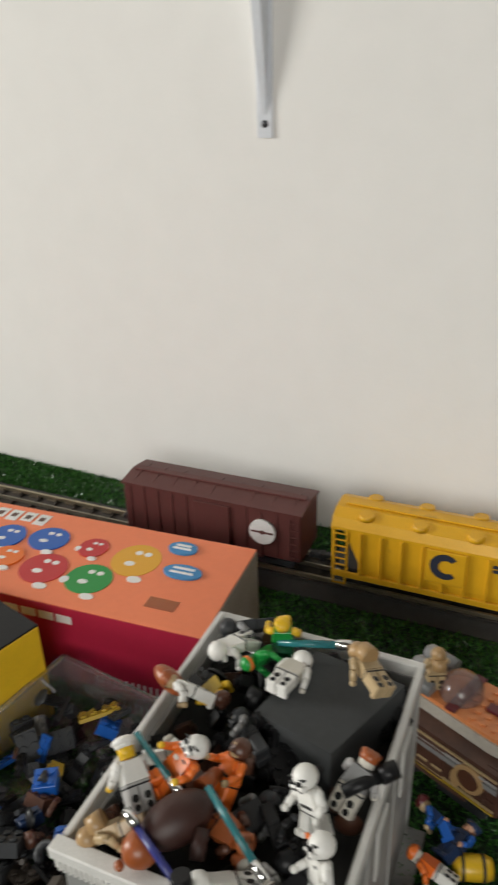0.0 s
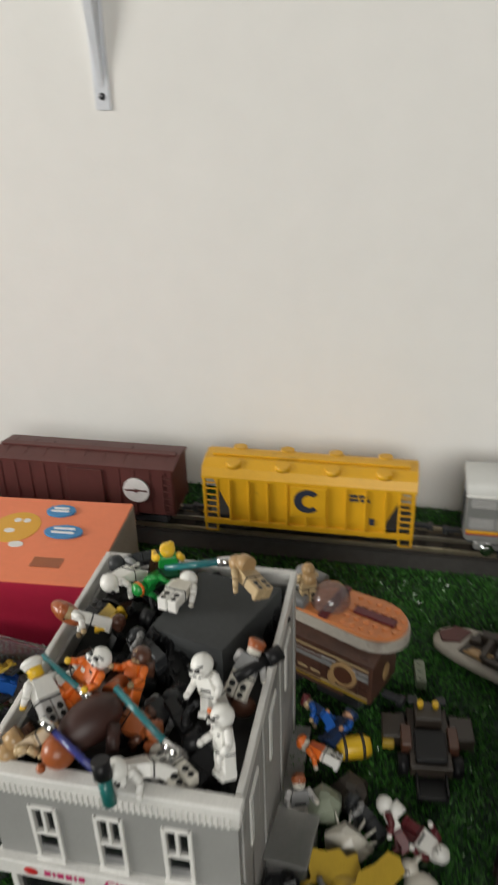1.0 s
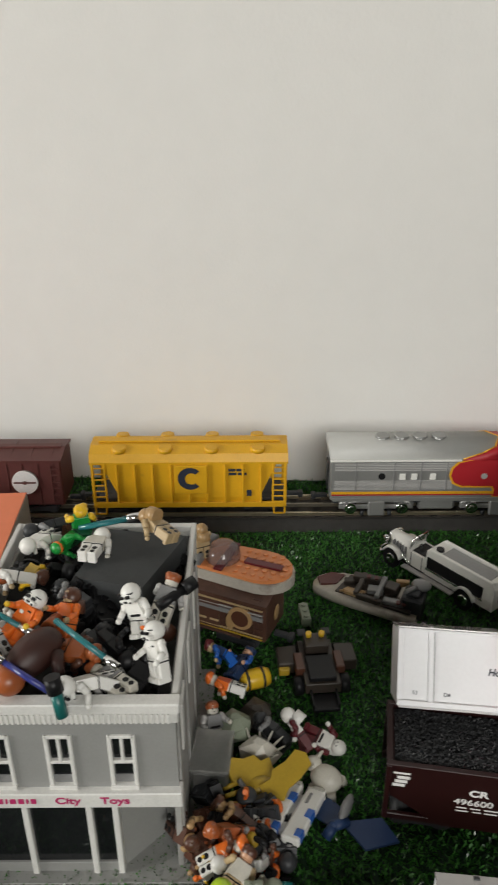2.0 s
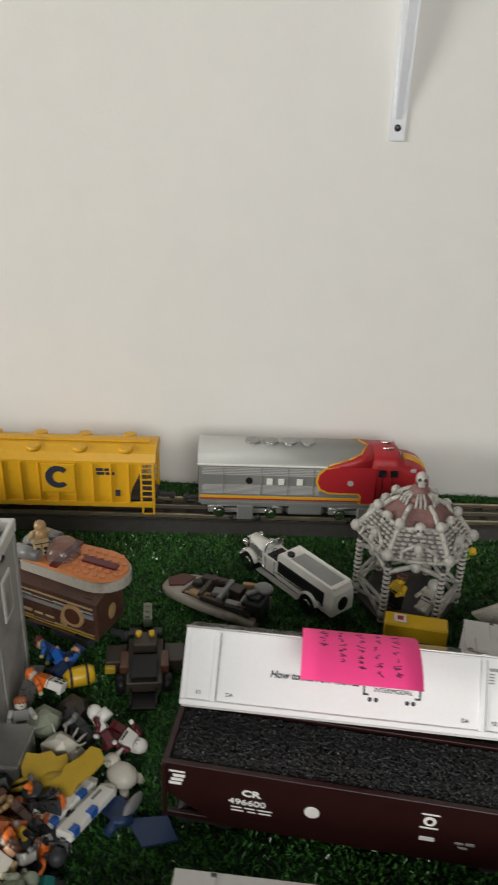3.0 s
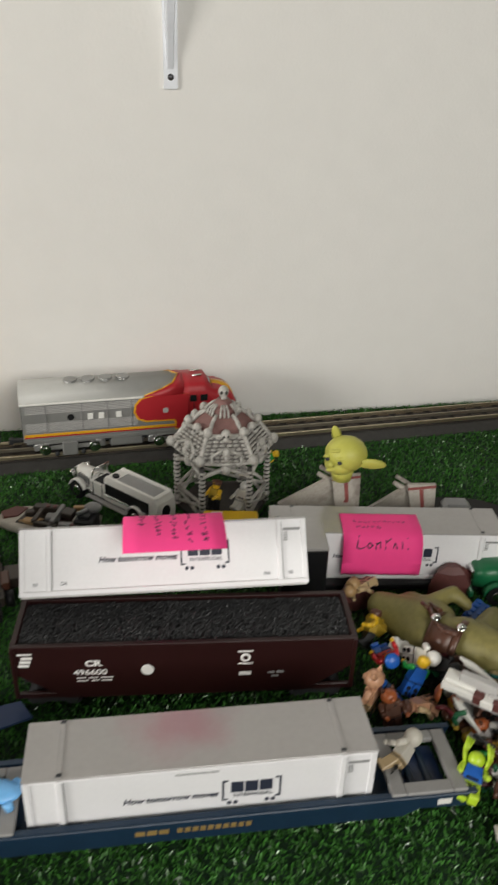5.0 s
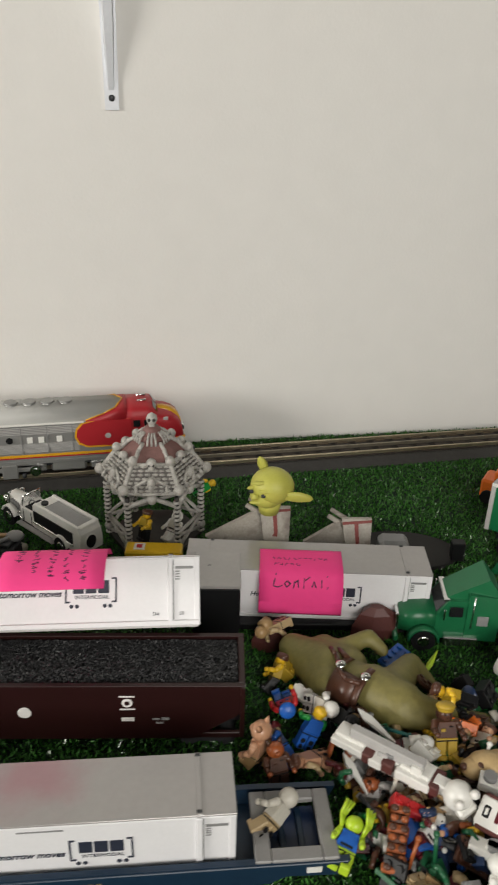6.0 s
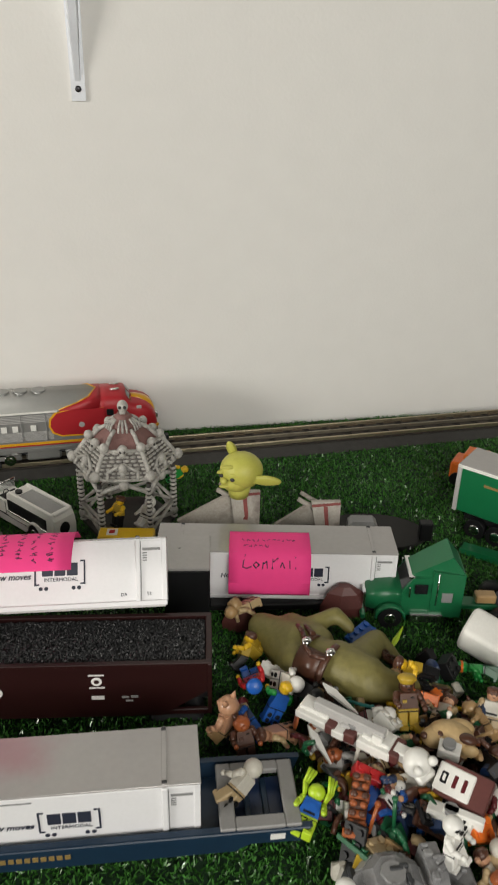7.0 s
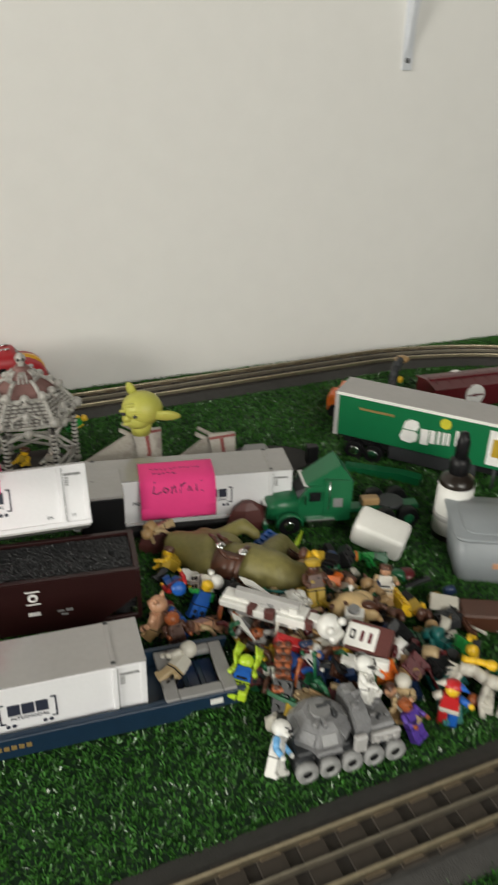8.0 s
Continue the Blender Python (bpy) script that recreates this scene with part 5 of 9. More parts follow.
HEAP_A = [
    ('tan', 0.376, -0.315, 0.022, -151, 0, 30, 1),
    ('yellow_dark', 0.371, -0.351, 0.017, 53, 45, 120, 1),
    ('red_blue', 0.371, -0.378, 0.020, -96, 30, 200, 1),
    ('white', 0.389, -0.386, 0.024, -60, 28, 60, 1),
    ('pink', 0.352, -0.406, 0.021, -45, 86, 180, 1.25),
    ('blue_yellow', 0.382, -0.397, 0.02, 30, 56, 60, 1),
    ('tan_block', 0.378, -0.414, 0.016, -162, 14, 20, 1),
    ('ape', 0.359, -0.418, 0.018, 101, 62, 180, 1),
    ('lime_blue', 0.382, -0.468, 0.021, 52, 30, 190, 1.0),
    ('black', 0.3985, -0.396, 0.025, -60, 20, 40, 0.9),
    ('black_gold', 0.448, -0.42, 0.032, 85, 65, 180, 1.1),
    ('yellow_dark', 0.462, -0.397, 0.033, 163, 16, 60, 1),
]
HEAP_B = [
    ('cream', 0.470, -0.420, 0.020, 45, 18, 160, 1.0),
    ('orange', 0.46, -0.406, 0.023, 152, 4, 40, 1),
    ('white_red', 0.43, -0.418, 0.021, -14, 26, 20, 1),
    ('grey_white', 0.403, -0.425, 0.016, 126, 25, 30, 1),
    ('cream', 0.422, -0.446, 0.017, -153, 17, 60, 1),
    ('navy', 0.424, -0.469, 0.017, 90, 40, 150, 1.1),
    ('navy', 0.432, -0.474, 0.015, -38, 20, 40, 1),
    ('cream', 0.4345, -0.440, 0.022, -71, 20, 80, 1),
    ('rust', 0.464, -0.475, 0.018, 36, 30, 90, 1),
    ('trooper', 0.438, -0.503, 0.034, 110, 80, 200, 1),
    ('grey_white', 0.411, -0.436, 0.015, -176, 21, 60, 1),
    ('sand', 0.489, -0.427, 0.018, 108, 23, 90, 1),
]
HEAP_C = [
    ('charcoal', 0.413, -0.394, 0.014, -67, 15, 90, 1),
    ('charcoal', 0.416, -0.48, 0.013, 120, 8, 40, 1),
    ('charcoal', 0.443, -0.462, 0.014, 16, 15, 140, 1),
    ('brown', 0.406, -0.418, 0.012, -149, 0, 10, 1),
    ('blue', 0.366, -0.399, 0.012, 111, 12, 70, 1),
    ('scout', 0.351, -0.452, 0.026, 35, 28, 80, 1.05),
    ('brown', 0.466, -0.444, 0.014, 18, 14, 140, 1),
]
RIM_A = [
    ('green', 0.51, -0.382, 0.012, 161, 0, 40, 1),
    ('cream', 0.498, -0.422, 0.019, 63, 56, 180, 1.05),
    ('yellow_dark', 0.508, -0.439, 0.013, -87, 6, 20, 1),
    ('yellow_green', 0.515, -0.482, 0.015, -83, 20, 60, 1),
    ('white_red', 0.475, -0.478, 0.016, 107, 30, 60, 1),
    ('teal', 0.508, -0.474, 0.012, 119, 0, 20, 1),
    ('charcoal', 0.497, -0.486, 0.011, 0, 9, 20, 1),
    ('cream', 0.458, -0.510, 0.016, 124, 29, 30, 1),
    ('sand_white', 0.4585, -0.5085, 0.017, 60, 40, 160, 1),
    ('astromech', 0.3835, -0.5145, 0.016, 50, 48, 265, 1.05),
]
RIM_B = [
    ('purple', 0.4585, -0.5190, 0.013, 120, 62, 175, 0.95),
    ('brown', 0.471, -0.426, 0.015, 4, 7, 60, 1),
    ('yellow_dark', 0.446, -0.416, 0.017, 9, 26, 60, 1),
    ('dkgreen', 0.4, -0.457, 0.011, 34, 8, 60, 1),
]
figures(ROOF_A + ROOF_B, "toy figures on the shop roof", "on the roof")
figures(YARD_A + YARD_B, "toy figures in the yard", "beside the shop")
figures(FRONT_A + FRONT_B, "toy figures in the yard", "on the grass")
figures(HEAP_A + HEAP_B + HEAP_C, "toy figures in the big heap", "in the heap")
figures(RIM_A + RIM_B, "toy figures in the big heap", "by the heap")


def rod(name, p, q, r, mat, label):
    s = Shape().cyl((0, 0, 0), Vector(q) - Vector(p), r, seg=10)
    d = (Vector(q) - Vector(p)).normalized()
    s.cyl(-d * 0.007, (0, 0, 0), r * 1.35, seg=10, mi=1)
    solo(name, s, [mat, BLACK if "blaster" in name else CHROME], Matrix.Translation(p), label, "toy accessory", "toy swords on the shop roof")


solo("toy_wig", Shape().ball((0, 0, 0), (0.0098, 0.0046, 0.0044), 0, None, 16, 9), RUST, xf(-0.0400, -0.3170, 0.1185, 0, 10, -20), "glossy rust-brown moulded toy wig on the parapet", "toy part")
rod("toy_sword", (-0.009, -0.368, 0.128), (-0.029, -0.358, 0.132), 0.0013, SABER, "translucent teal toy sword with a silver grip")
rod("toy_sword", (0.031, -0.382, 0.124), (0.007, -0.368, 0.132), 0.0014, SABER, "translucent teal toy sword with a silver grip")
rod("toy_sword", (-0.010, -0.388, 0.126), (0.012, -0.397, 0.118), 0.0014, BLUEBLADE, "violet toy sword with a silver grip")
rod("toy_sword", (0.021, -0.275, 0.126), (-0.004, -0.282, 0.124), 0.0018, SABER, "translucent teal toy sword with a silver grip")
rod("toy_blaster", (0.058, -0.330, 0.121), (0.047, -0.340, 0.118), 0.0026, BLACK, "black toy blaster lying on the parapet")
rod("toy_blaster", (0.014, -0.399, 0.121), (0.016, -0.401, 0.110), 0.0026, TEAL, "dark teal toy piece hanging over the cornice")
PART_MESH = {}


def toy_bit(m, form, mat, group):
    """A small accessory: cone, disc, bar, arch, dish or claw."""
    key = (form, mat.name)
    if key not in PART_MESH:
        s = Shape()
        if form == "cone":
            s.cyl((0, 0, 0), (0, 0, 0.006), 0.003, 0.0012, 12)
        elif form == "disc":
            s.cyl((0, 0, -0.0018), (0, 0, 0.0018), 0.0042, seg=16).cyl((0, 0, -0.0022), (0, 0, 0.0022), 0.0022, seg=12)
        elif form == "bar":
            s.cyl((0, 0, 0), (0.015, 0, 0), 0.0010, seg=8).ball((0.015, 0, 0), 0.0016, seg=8, rings=5)
        elif form == "arch":
            s.loft([[Vector((r * math.cos(radians(a)), y, r * math.sin(radians(a)))) for r, y in ((0.0035, -0.003), (0.0058, -0.003), (0.0058, 0.003), (0.0035, 0.003))] for a in range(0, 181, 20)])
        elif form == "dish":
            s.ball((0, 0, 0), (0.0055, 0.0055, 0.0026), 0, None, 14, 4, 0)
        else:
            s.tube([(0, 0, 0), (0.004, 0, 0.003), (0.009, 0, 0.003), (0.012, 0, -0.001)], 0.0014, 7)
        PART_MESH[key] = s.mesh("toy_" + form, [mat])
    ob = new("toy_" + form, PART_MESH[key])
    ob.matrix_world = grown(m)
    return tagged(ob, mat.name.replace("_plastic", "").replace("_", " ") + " plastic toy " + form + " lying loose", "toy part", group)


def strew(n, x0, y0, x1, y1, z0, z1, mats, group):
    for k in range(n):
        x, y = rng.uniform(x0, x1), rng.uniform(y0, y1)
        toy_bit(xf(x, y, rng.uniform(z0, z1), rng.uniform(-90, 90), rng.uniform(-90, 90), rng.uniform(0, 360)), rng.choice(("cone", "disc", "bar", "arch", "dish", "claw")), rng.choice(mats), group)


def tumbled(n, x0, y0, x1, y1, z0, z1, kinds, group, place):
    figures([(rng.choice(kinds), rng.uniform(x0, x1), rng.uniform(y0, y1), rng.uniform(z0, z1), rng.uniform(0, 360), rng.uniform(-25, 30), rng.uniform(0, 360), rng.uniform(0.8, 1.0)) for k in range(n)], group, place)


HEAPMIX = (BROWN, BROWN, OFFWHITE, SAND, SAND, WHITE, TAN, CHAR, BLACK, DKGREEN, DKGREEN, RUST, DKRED, BLACK, TEAL, NAVY, GOLD, BLACK, BROWN)
strew(110, 0.389, -0.496, 0.490, -0.385, 0.008, 0.024, HEAPMIX, "loose parts in the heap")
strew(30, 0.460, -0.515, 0.545, -0.395, 0.003, 0.012, HEAPMIX, "loose parts in the heap")
strew(30, 0.070, -0.400, 0.104, -0.360, 0.004, 0.018, (BROWN, CHAR, RUST, SAND, BLACK, ORANGE, GREY, BLACK), "loose parts in the yard")
strew(26, 0.070, -0.475, 0.112, -0.395, 0.004, 0.014, (BROWN, CHAR, TEAL, BLACK, DKGREEN, BLACK, OFFWHITE, UMBER, BLACK), "loose parts in the yard")
strew(18, -0.030, -0.385, 0.050, -0.300, 0.100, 0.114, (BLACK, BLACK, BROWN, BLACK), "loose parts on the shop roof")
strew(30, -0.160, -0.395, -0.066, -0.270, 0.018, 0.030, (CHAR, CHAR, BLACK, UMBER, BLACK, GREY, BROWN), "loose parts in the clear tray")
tumbled(34, 0.395, -0.492, 0.485, -0.395, 0.010, 0.020, ("brown", "cream", "dkgreen", "charcoal", "white_red", "sand", "sand", "navy", "black", "gold", "yellow_dark", "ape", "cream", "grey"), "toy figures in the big heap", "in the heap")
tumbled(10, 0.070, -0.398, 0.100, -0.368, 0.008, 0.016, ("brown", "rust", "charcoal", "black", "yellow_dark", "orange_white"), "toy figures in the yard", "beside the shop")
tumbled(8, 0.075, -0.475, 0.106, -0.400, 0.007, 0.013, ("grey", "teal", "black", "brown", "black", "gold"), "toy figures in the yard", "on the grass")
scatter(46, -0.034, -0.385, 0.052, -0.268, 0.0965, 0.106, (BLACK, BLACK, BROWN, BLACK, BLACK, BLACK), "loose parts on the shop roof")
scatter(30, 0.068, -0.41, 0.106, -0.355, 0.002, 0.012, (BROWN, CHAR, BROWN, CHAR, BLACK), "loose parts in the yard")
scatter(120, 0.398, -0.492, 0.49, -0.372, 0.002, 0.017, (BROWN, BLACK, BROWN, SAND, BLACK, DKRED, BLACK, BLACK, DKGREEN, NAVY, DKGREEN), "loose parts in the heap")
scatter(22, 0.46, -0.52, 0.545, -0.40, 0.001, 0.008, (DKGREEN, CHAR, BROWN, GREEN, SAND, OFFWHITE, BLACK, TEAL), "loose parts in the heap")
scatter(16, 0.075, -0.475, 0.110, -0.40, 0.002, 0.010, (BROWN, CHAR, OFFWHITE, TEAL, BLACK, BLACK), "loose parts in the yard")


# ---- containers, coal car and well cars ----
def container(m, label, L=0.163, W=0.0335, H=0.0375, texts=True, top=BOXGREY):
    """A white intermodal container with a grey roof; origin at the front lower left corner, front to -y."""
    c = thing("toy_container", m, label, "toy container", "toy containers")
    part("body", Shape().box(0, 0, 0, L, W, H - 0.0009, b=0.0005), BOXWHITE, c)
    part("roof", Shape().box(-0.0003, -0.0003, H - 0.001, L + 0.0003, W + 0.0003, H, b=0.0004), top, c, "grey container roof" if top is BOXGREY else "grey container roof with a faded pink stain")
    for cx in (0.0162, L - 0.0162):
        part("frame_band", Shape().box(cx - 0.0014, -0.0014, 0.0006, cx + 0.0014, 0.0008, H - 0.001, b=0.0004), BOXWHITE, c)
        # grey strip painting the shade beside the raised band
        part("band_shade_strip", Shape().box(cx + 0.0014, -0.0002, 0.0024, cx + 0.0019, 0.0004, H - 0.0024, b=0.0001), GREY, c)
        part("roof_band", Shape().box(cx - 0.0011, 0.0, H, cx + 0.0011, W, H + 0.0005, b=0.0002), BOXGREY, c)
        for cy in (0.0015, W - 0.0015):
            part("roof_casting", Shape().box(cx - 0.0012, cy - 0.0008, H + 0.0002, cx + 0.0012, cy + 0.0008, H + 0.0010, b=0.0002), CHAR, c)
    for cx in (0.0015, L - 0.0015):
        part("corner_post", Shape().box(cx - 0.0015, -0.0006, 0, cx + 0.0015, 0.001, H - 0.001, b=0.0003), BOXWHITE, c)
    part("bottom_rail", Shape().box(0.0, -0.0016, -0.0006, L, 0.0006, 0.0022, b=0.0004), BOXWHITE, c, "white bottom rail")
    part("under_rail", Shape().box(0.001, -0.0010, -0.0016, L - 0.001, W, -0.0004, b=0.0002), LGREY, c)
    part("top_rail", Shape().box(0.001, -0.0006, H - 0.0022, L - 0.001, 0.0006, H - 0.0010, b=0.0003), BOXWHITE, c)
    if texts:
        lettering("slogan_lettering", "How tomorrow moves", 0.0048, xf(0.0435, -0.0003, 0.0165), INK, c, shear=0.25, widen=0.97, bold=0.00010)
        bx, bz = 0.0895, 0.0128
        for x0, x1, xa, xb in ((bx, bx + 0.0009, bx, bx + 0.0028), (bx + 0.0271, bx + 0.028, bx + 0.0252, bx + 0.028)):
            part("logo_bracket", Shape().prism([(xa, bz), (xb, bz), (xb, bz + 0.0009), (x1, bz + 0.0009), (x1, bz + 0.0126), (xb, bz + 0.0126), (xb, bz + 0.0135), (xa, bz + 0.0135)] if xa == x0 else
                                                [(xb, bz), (xb, bz + 0.0135), (xa, bz + 0.0135), (xa, bz + 0.0126), (x0, bz + 0.0126), (x0, bz + 0.0009), (xa, bz + 0.0009), (xa, bz)], -0.0003, 0.0002), INK, c, "dark square bracket mark")
        for k in range(3):
            q = bx + 0.0042 + 0.0068 * k
            part("logo_block", Shape().box(q, -0.0003, bz + 0.0050, q + 0.0060, 0.0002, bz + 0.0120, b=0.0001), INK, c, "dark logo block")
        lettering("intermodal_lettering", "INTERMODAL", 0.0030, xf(bx + 0.0052, -0.0003, bz + 0.0020), INK, c, widen=1.0)
        for q in (bx + 0.0035, bx + 0.0065, bx + 0.0215, bx + 0.0245):
            part("logo_wheel", Shape().cyl((q, -0.0003, bz - 0.0018), (q, 0.0002, bz - 0.0018), 0.0011, seg=12), INK, c)
        for q, zz, tx in ((0.0225, 0.0050, "DA"), (0.0075, 0.0050, "53"), (L - 0.026, 0.0050, "DA"), (L - 0.0115, 0.0050, "53")):
            lettering("small_lettering", tx, 0.0026, xf(q, -0.0003, zz), INK, c)
        pn = Shape().box(L - 0.0135, -0.0003, H - 0.0075, L - 0.0035, 0.0002, H - 0.0060, b=0.0001)
        for k in range(4):
            pn.box(L - 0.0135, -0.0003, H - 0.0092 - 0.0014 * k, L - 0.0110, 0.0002, H - 0.0085 - 0.0014 * k, b=0.0001)
        part("data_plate", pn, GREY, c)
        part("caution_line", Shape().box(0.068, -0.0003, H - 0.0048, 0.088, 0.0002, H - 0.0040, b=0.0001), GREY, c)
    return c


def two_points(p, q, z, extra=0.0):
    """A pose at p, with x towards q."""
    return xf(p[0], p[1], z, rz=math.degrees(math.atan2(q[1] - p[1], q[0] - p[0])) + extra)


container(two_points((0.1675, -0.4555), (0.3305, -0.4665), 0.0125), "white toy container with pink-stained grey roof, in the well car", top=PINKROOF)
lean = container(two_points((0.1625, -0.3462), (0.3270, -0.3592), 0.0668) @ pose(0, 0, 0, -36.0, 0, 0), "white toy container tilted back against the coal car's load")
container(two_points((0.3230, -0.2765), (0.4840, -0.3060), 0.0085), "white toy container with grey roof behind the heap")


def note(m, label, w, profile, words):
    """A sticky note: a sheet w wide that follows a profile of (y, z); words are pen lines in (across, along), 0 to 1."""
    n = thing("sticky_note", m, label, "sticky note", "pink sticky notes")
    pts = [Vector((0, y, z)) for y, z in profile]
    fine = []
    for i in range(len(pts) - 1):
        p0, p1, p2, p3 = pts[max(i - 1, 0)], pts[i], pts[i + 1], pts[min(i + 2, len(pts) - 1)]
        for j in range(4):
            u = j / 4
            fine.append(0.5 * (2 * p1 + (p2 - p0) * u + (2 * p0 - 5 * p1 + 4 * p2 - p3) * u * u + (3 * p1 - p0 - 3 * p2 + p3) * u ** 3))
    fine.append(pts[-1])
    under = [p - Vector((0, 0, 0.00025)) for p in reversed(fine)]
    sh = Shape().loft([[p + Vector((x, 0, 0)) for p in fine + under] for x in [w * k / 6 for k in range(7)]], smooth=True)
    part("sheet", sh, NOTE, n)

    def on_sheet(a, s):
        q = min(max(s, 0.0), 0.999) * (len(fine) - 1)
        i = int(q)
        d = fine[i + 1] - fine[i]
        return fine[i].lerp(fine[i + 1], q - i) + Vector((a * w, 0, 0)) + Vector((0, d.z, -d.y)).normalized() * -0.00012

    for thick, mat, lines in words:
        for line in lines:
            part("pen_stroke", Shape().tube([on_sheet(a, s) for a, s in line], thick, 5), mat, n, "dark pen stroke")
    return n


def squiggles(r, a0, a1, s, high, n, across=True):
    """One line of small hurried writing, as separate wavy strokes."""
    out = []
    step = (a1 - a0) / n
    for k in range(n):
        line = []
        for j in range(r.randint(3, 5)):
            p, q = a0 + step * (k + 0.2 * j * r.uniform(0.6, 1.1)), s + high * r.uniform(-0.5, 0.5)
            line.append((p, q) if across else (q, p))
        out.append(line)
    return out


pen = random.Random(12)
tall = []
for k, (u, s1) in enumerate(((0.18, 0.58), (0.34, 0.74), (0.50, 0.80), (0.64, 0.86), (0.80, 0.84))):
    tall += squiggles(pen, 0.36, s1, u, 0.075, 6 + k % 3, across=False)
note(two_points((0.2222, -0.3270), (0.2807, -0.3311), 0.0025), "bright pink sticky note with faint writing on the tilted container", 0.0555,
     ((0.0120, 0.0868), (0.0070, 0.0925), (0.0, 0.0985), (-0.0090, 0.1030), (-0.0190, 0.1045), (-0.0280, 0.1040), (-0.0345, 0.1018), (-0.0375, 0.1000)), [(0.00034, PENINK, tall)])
big = [[(0.20, 0.410), (0.18, 0.510), (0.17, 0.580), (0.22, 0.595), (0.28, 0.570)], [(0.33, 0.510), (0.30, 0.550), (0.33, 0.590), (0.37, 0.550), (0.33, 0.510)], [(0.41, 0.600), (0.42, 0.510)], [(0.42, 0.540), (0.46, 0.500), (0.47, 0.590)],
       [(0.53, 0.600), (0.535, 0.470)], [(0.535, 0.510), (0.60, 0.450)], [(0.65, 0.510), (0.63, 0.580)], [(0.65, 0.510), (0.68, 0.590)], [(0.74, 0.490), (0.745, 0.590)], [(0.81, 0.430), (0.815, 0.600)]]
small = squiggles(pen, 0.16, 0.84, 0.17, 0.05, 11) + squiggles(pen, 0.18, 0.50, 0.27, 0.05, 5)
note(two_points((0.3755, -0.2635), (0.4300, -0.2735), 0.0), "bright pink sticky note with pen writing folded over a container", 0.0550,
     ((0.0, 0.0472), (-0.0090, 0.0475), (-0.0180, 0.0472), (-0.0250, 0.0445), (-0.0285, 0.0385), (-0.0300, 0.0300), (-0.0300, 0.0225), (-0.0292, 0.0160)), [(0.00048, INK, big), (0.00030, PENINK, small)])


def coal_car():
    c = thing("toy_coal_car", two_points((0.1565, -0.3680), (0.3455, -0.3920), 0.0), "dark maroon open hopper railcar filled with coal", "toy railcar")
    L, W, H, z0 = 0.1905, 0.0405, 0.0500, 0.0125
    for y0, y1 in ((0, 0.0014), (W - 0.0014, W)):
        part("side", Shape().prism([(0.001, 0.031), (0.028, z0), (L - 0.028, z0), (L - 0.001, 0.031), (L - 0.001, H), (0.001, H)], y0, y1), MAROON, c, "dark maroon car side")
    for x0 in (0.002, L - 0.0034):
        part("end", Shape().box(x0, 0.0014, 0.031, x0 + 0.0014, W - 0.0014, H, b=0.0003), MAROON, c)
    part("slope_sheet", Shape().prism([(0.0035, 0.031), (0.030, z0), (L - 0.030, z0), (L - 0.0035, 0.031)], 0.0015, W - 0.0015), MAROON, c)
    for x0 in (0.0, L - 0.030):
        for y in (0.0005, W - 0.0030):
            part("end_sill", Shape().box(x0, y, 0.0120, x0 + 0.030, y + 0.0025, 0.0158, b=0.0004), MAROON, c)
    rim = Shape().box(0, -0.0008, H - 0.001, L, 0.0022, H + 0.0008, b=0.0003).box(0, W - 0.0022, H - 0.001, L, W + 0.0008, H + 0.0008, b=0.0003)
    rim.box(0, 0.0022, H - 0.001, 0.0032, W - 0.0022, H + 0.0008, b=0.0003).box(L - 0.0032, 0.0022, H - 0.001, L, W - 0.0022, H + 0.0008, b=0.0003)
    part("top_rim", rim, MAROON, c)
    for y in (-0.0004, W + 0.0004):
        for x in (0.0012, L - 0.0012):
            part("corner_post", Shape().box(x - 0.0012, y - 0.0008, 0.014, x + 0.0012, y + 0.0008, H, b=0.0003), MAROON, c)
    r = np.random.default_rng(3)
    bed = Shape().box(0.0033, 0.0023, 0.03, L - 0.0033, W - 0.0023, H - 0.0018, b=0.0005)
    part("load_bed", bed, COAL, c, "black coal bed")
    lumps = Shape()
    for k in range(9000):
        x, y = r.uniform(0.0042, L - 0.0042), r.uniform(0.0030, W - 0.0030)
        s = r.uniform(0.0004, 0.0009)
        h = H - 0.0020 + 0.0022 * math.sin(math.pi * y / W) + r.uniform(-0.0005, 0.0005)
        a = xf(x, y, h, r.uniform(0, 360), r.uniform(0, 360), r.uniform(0, 360))
        e = r.uniform(0.6, 1.4, 6) * s
        lumps.add([(e[0], 0, 0), (-e[1], 0, 0), (0, e[2], 0), (0, -e[3], 0), (0, 0, e[4]), (0, 0, -e[5])],
                  [(0, 2, 4), (2, 1, 4), (1, 3, 4), (3, 0, 4), (2, 0, 5), (1, 2, 5), (3, 1, 5), (0, 3, 5)], 0, a)
    part("coal", lumps, COAL, c, "glinting black coal lumps")["kind"] = "stuff"
    lg = Shape().box(0.0035, -0.0003, 0.0445, 0.0115, 0.0005, 0.0456, b=0.0001)
    for k in range(3):
        lg.box(0.0035 + 0.001 * k, -0.0003, 0.0362 + 0.0026 * k, 0.0095 + 0.001 * k, 0.0005, 0.0380 + 0.0026 * k, b=0.0001)
    part("logo_shape", lg, WHITEINK, c, "white slanted logo shape")
    lettering("mark_lettering", "CR", 0.0056, xf(0.0395, -0.0003, 0.0358), WHITEINK, c, widen=1.2, bold=0.00022)
    lettering("number_lettering", "496600", 0.0052, xf(0.0330, -0.0003, 0.0296), WHITEINK, c, widen=1.18, bold=0.00008)
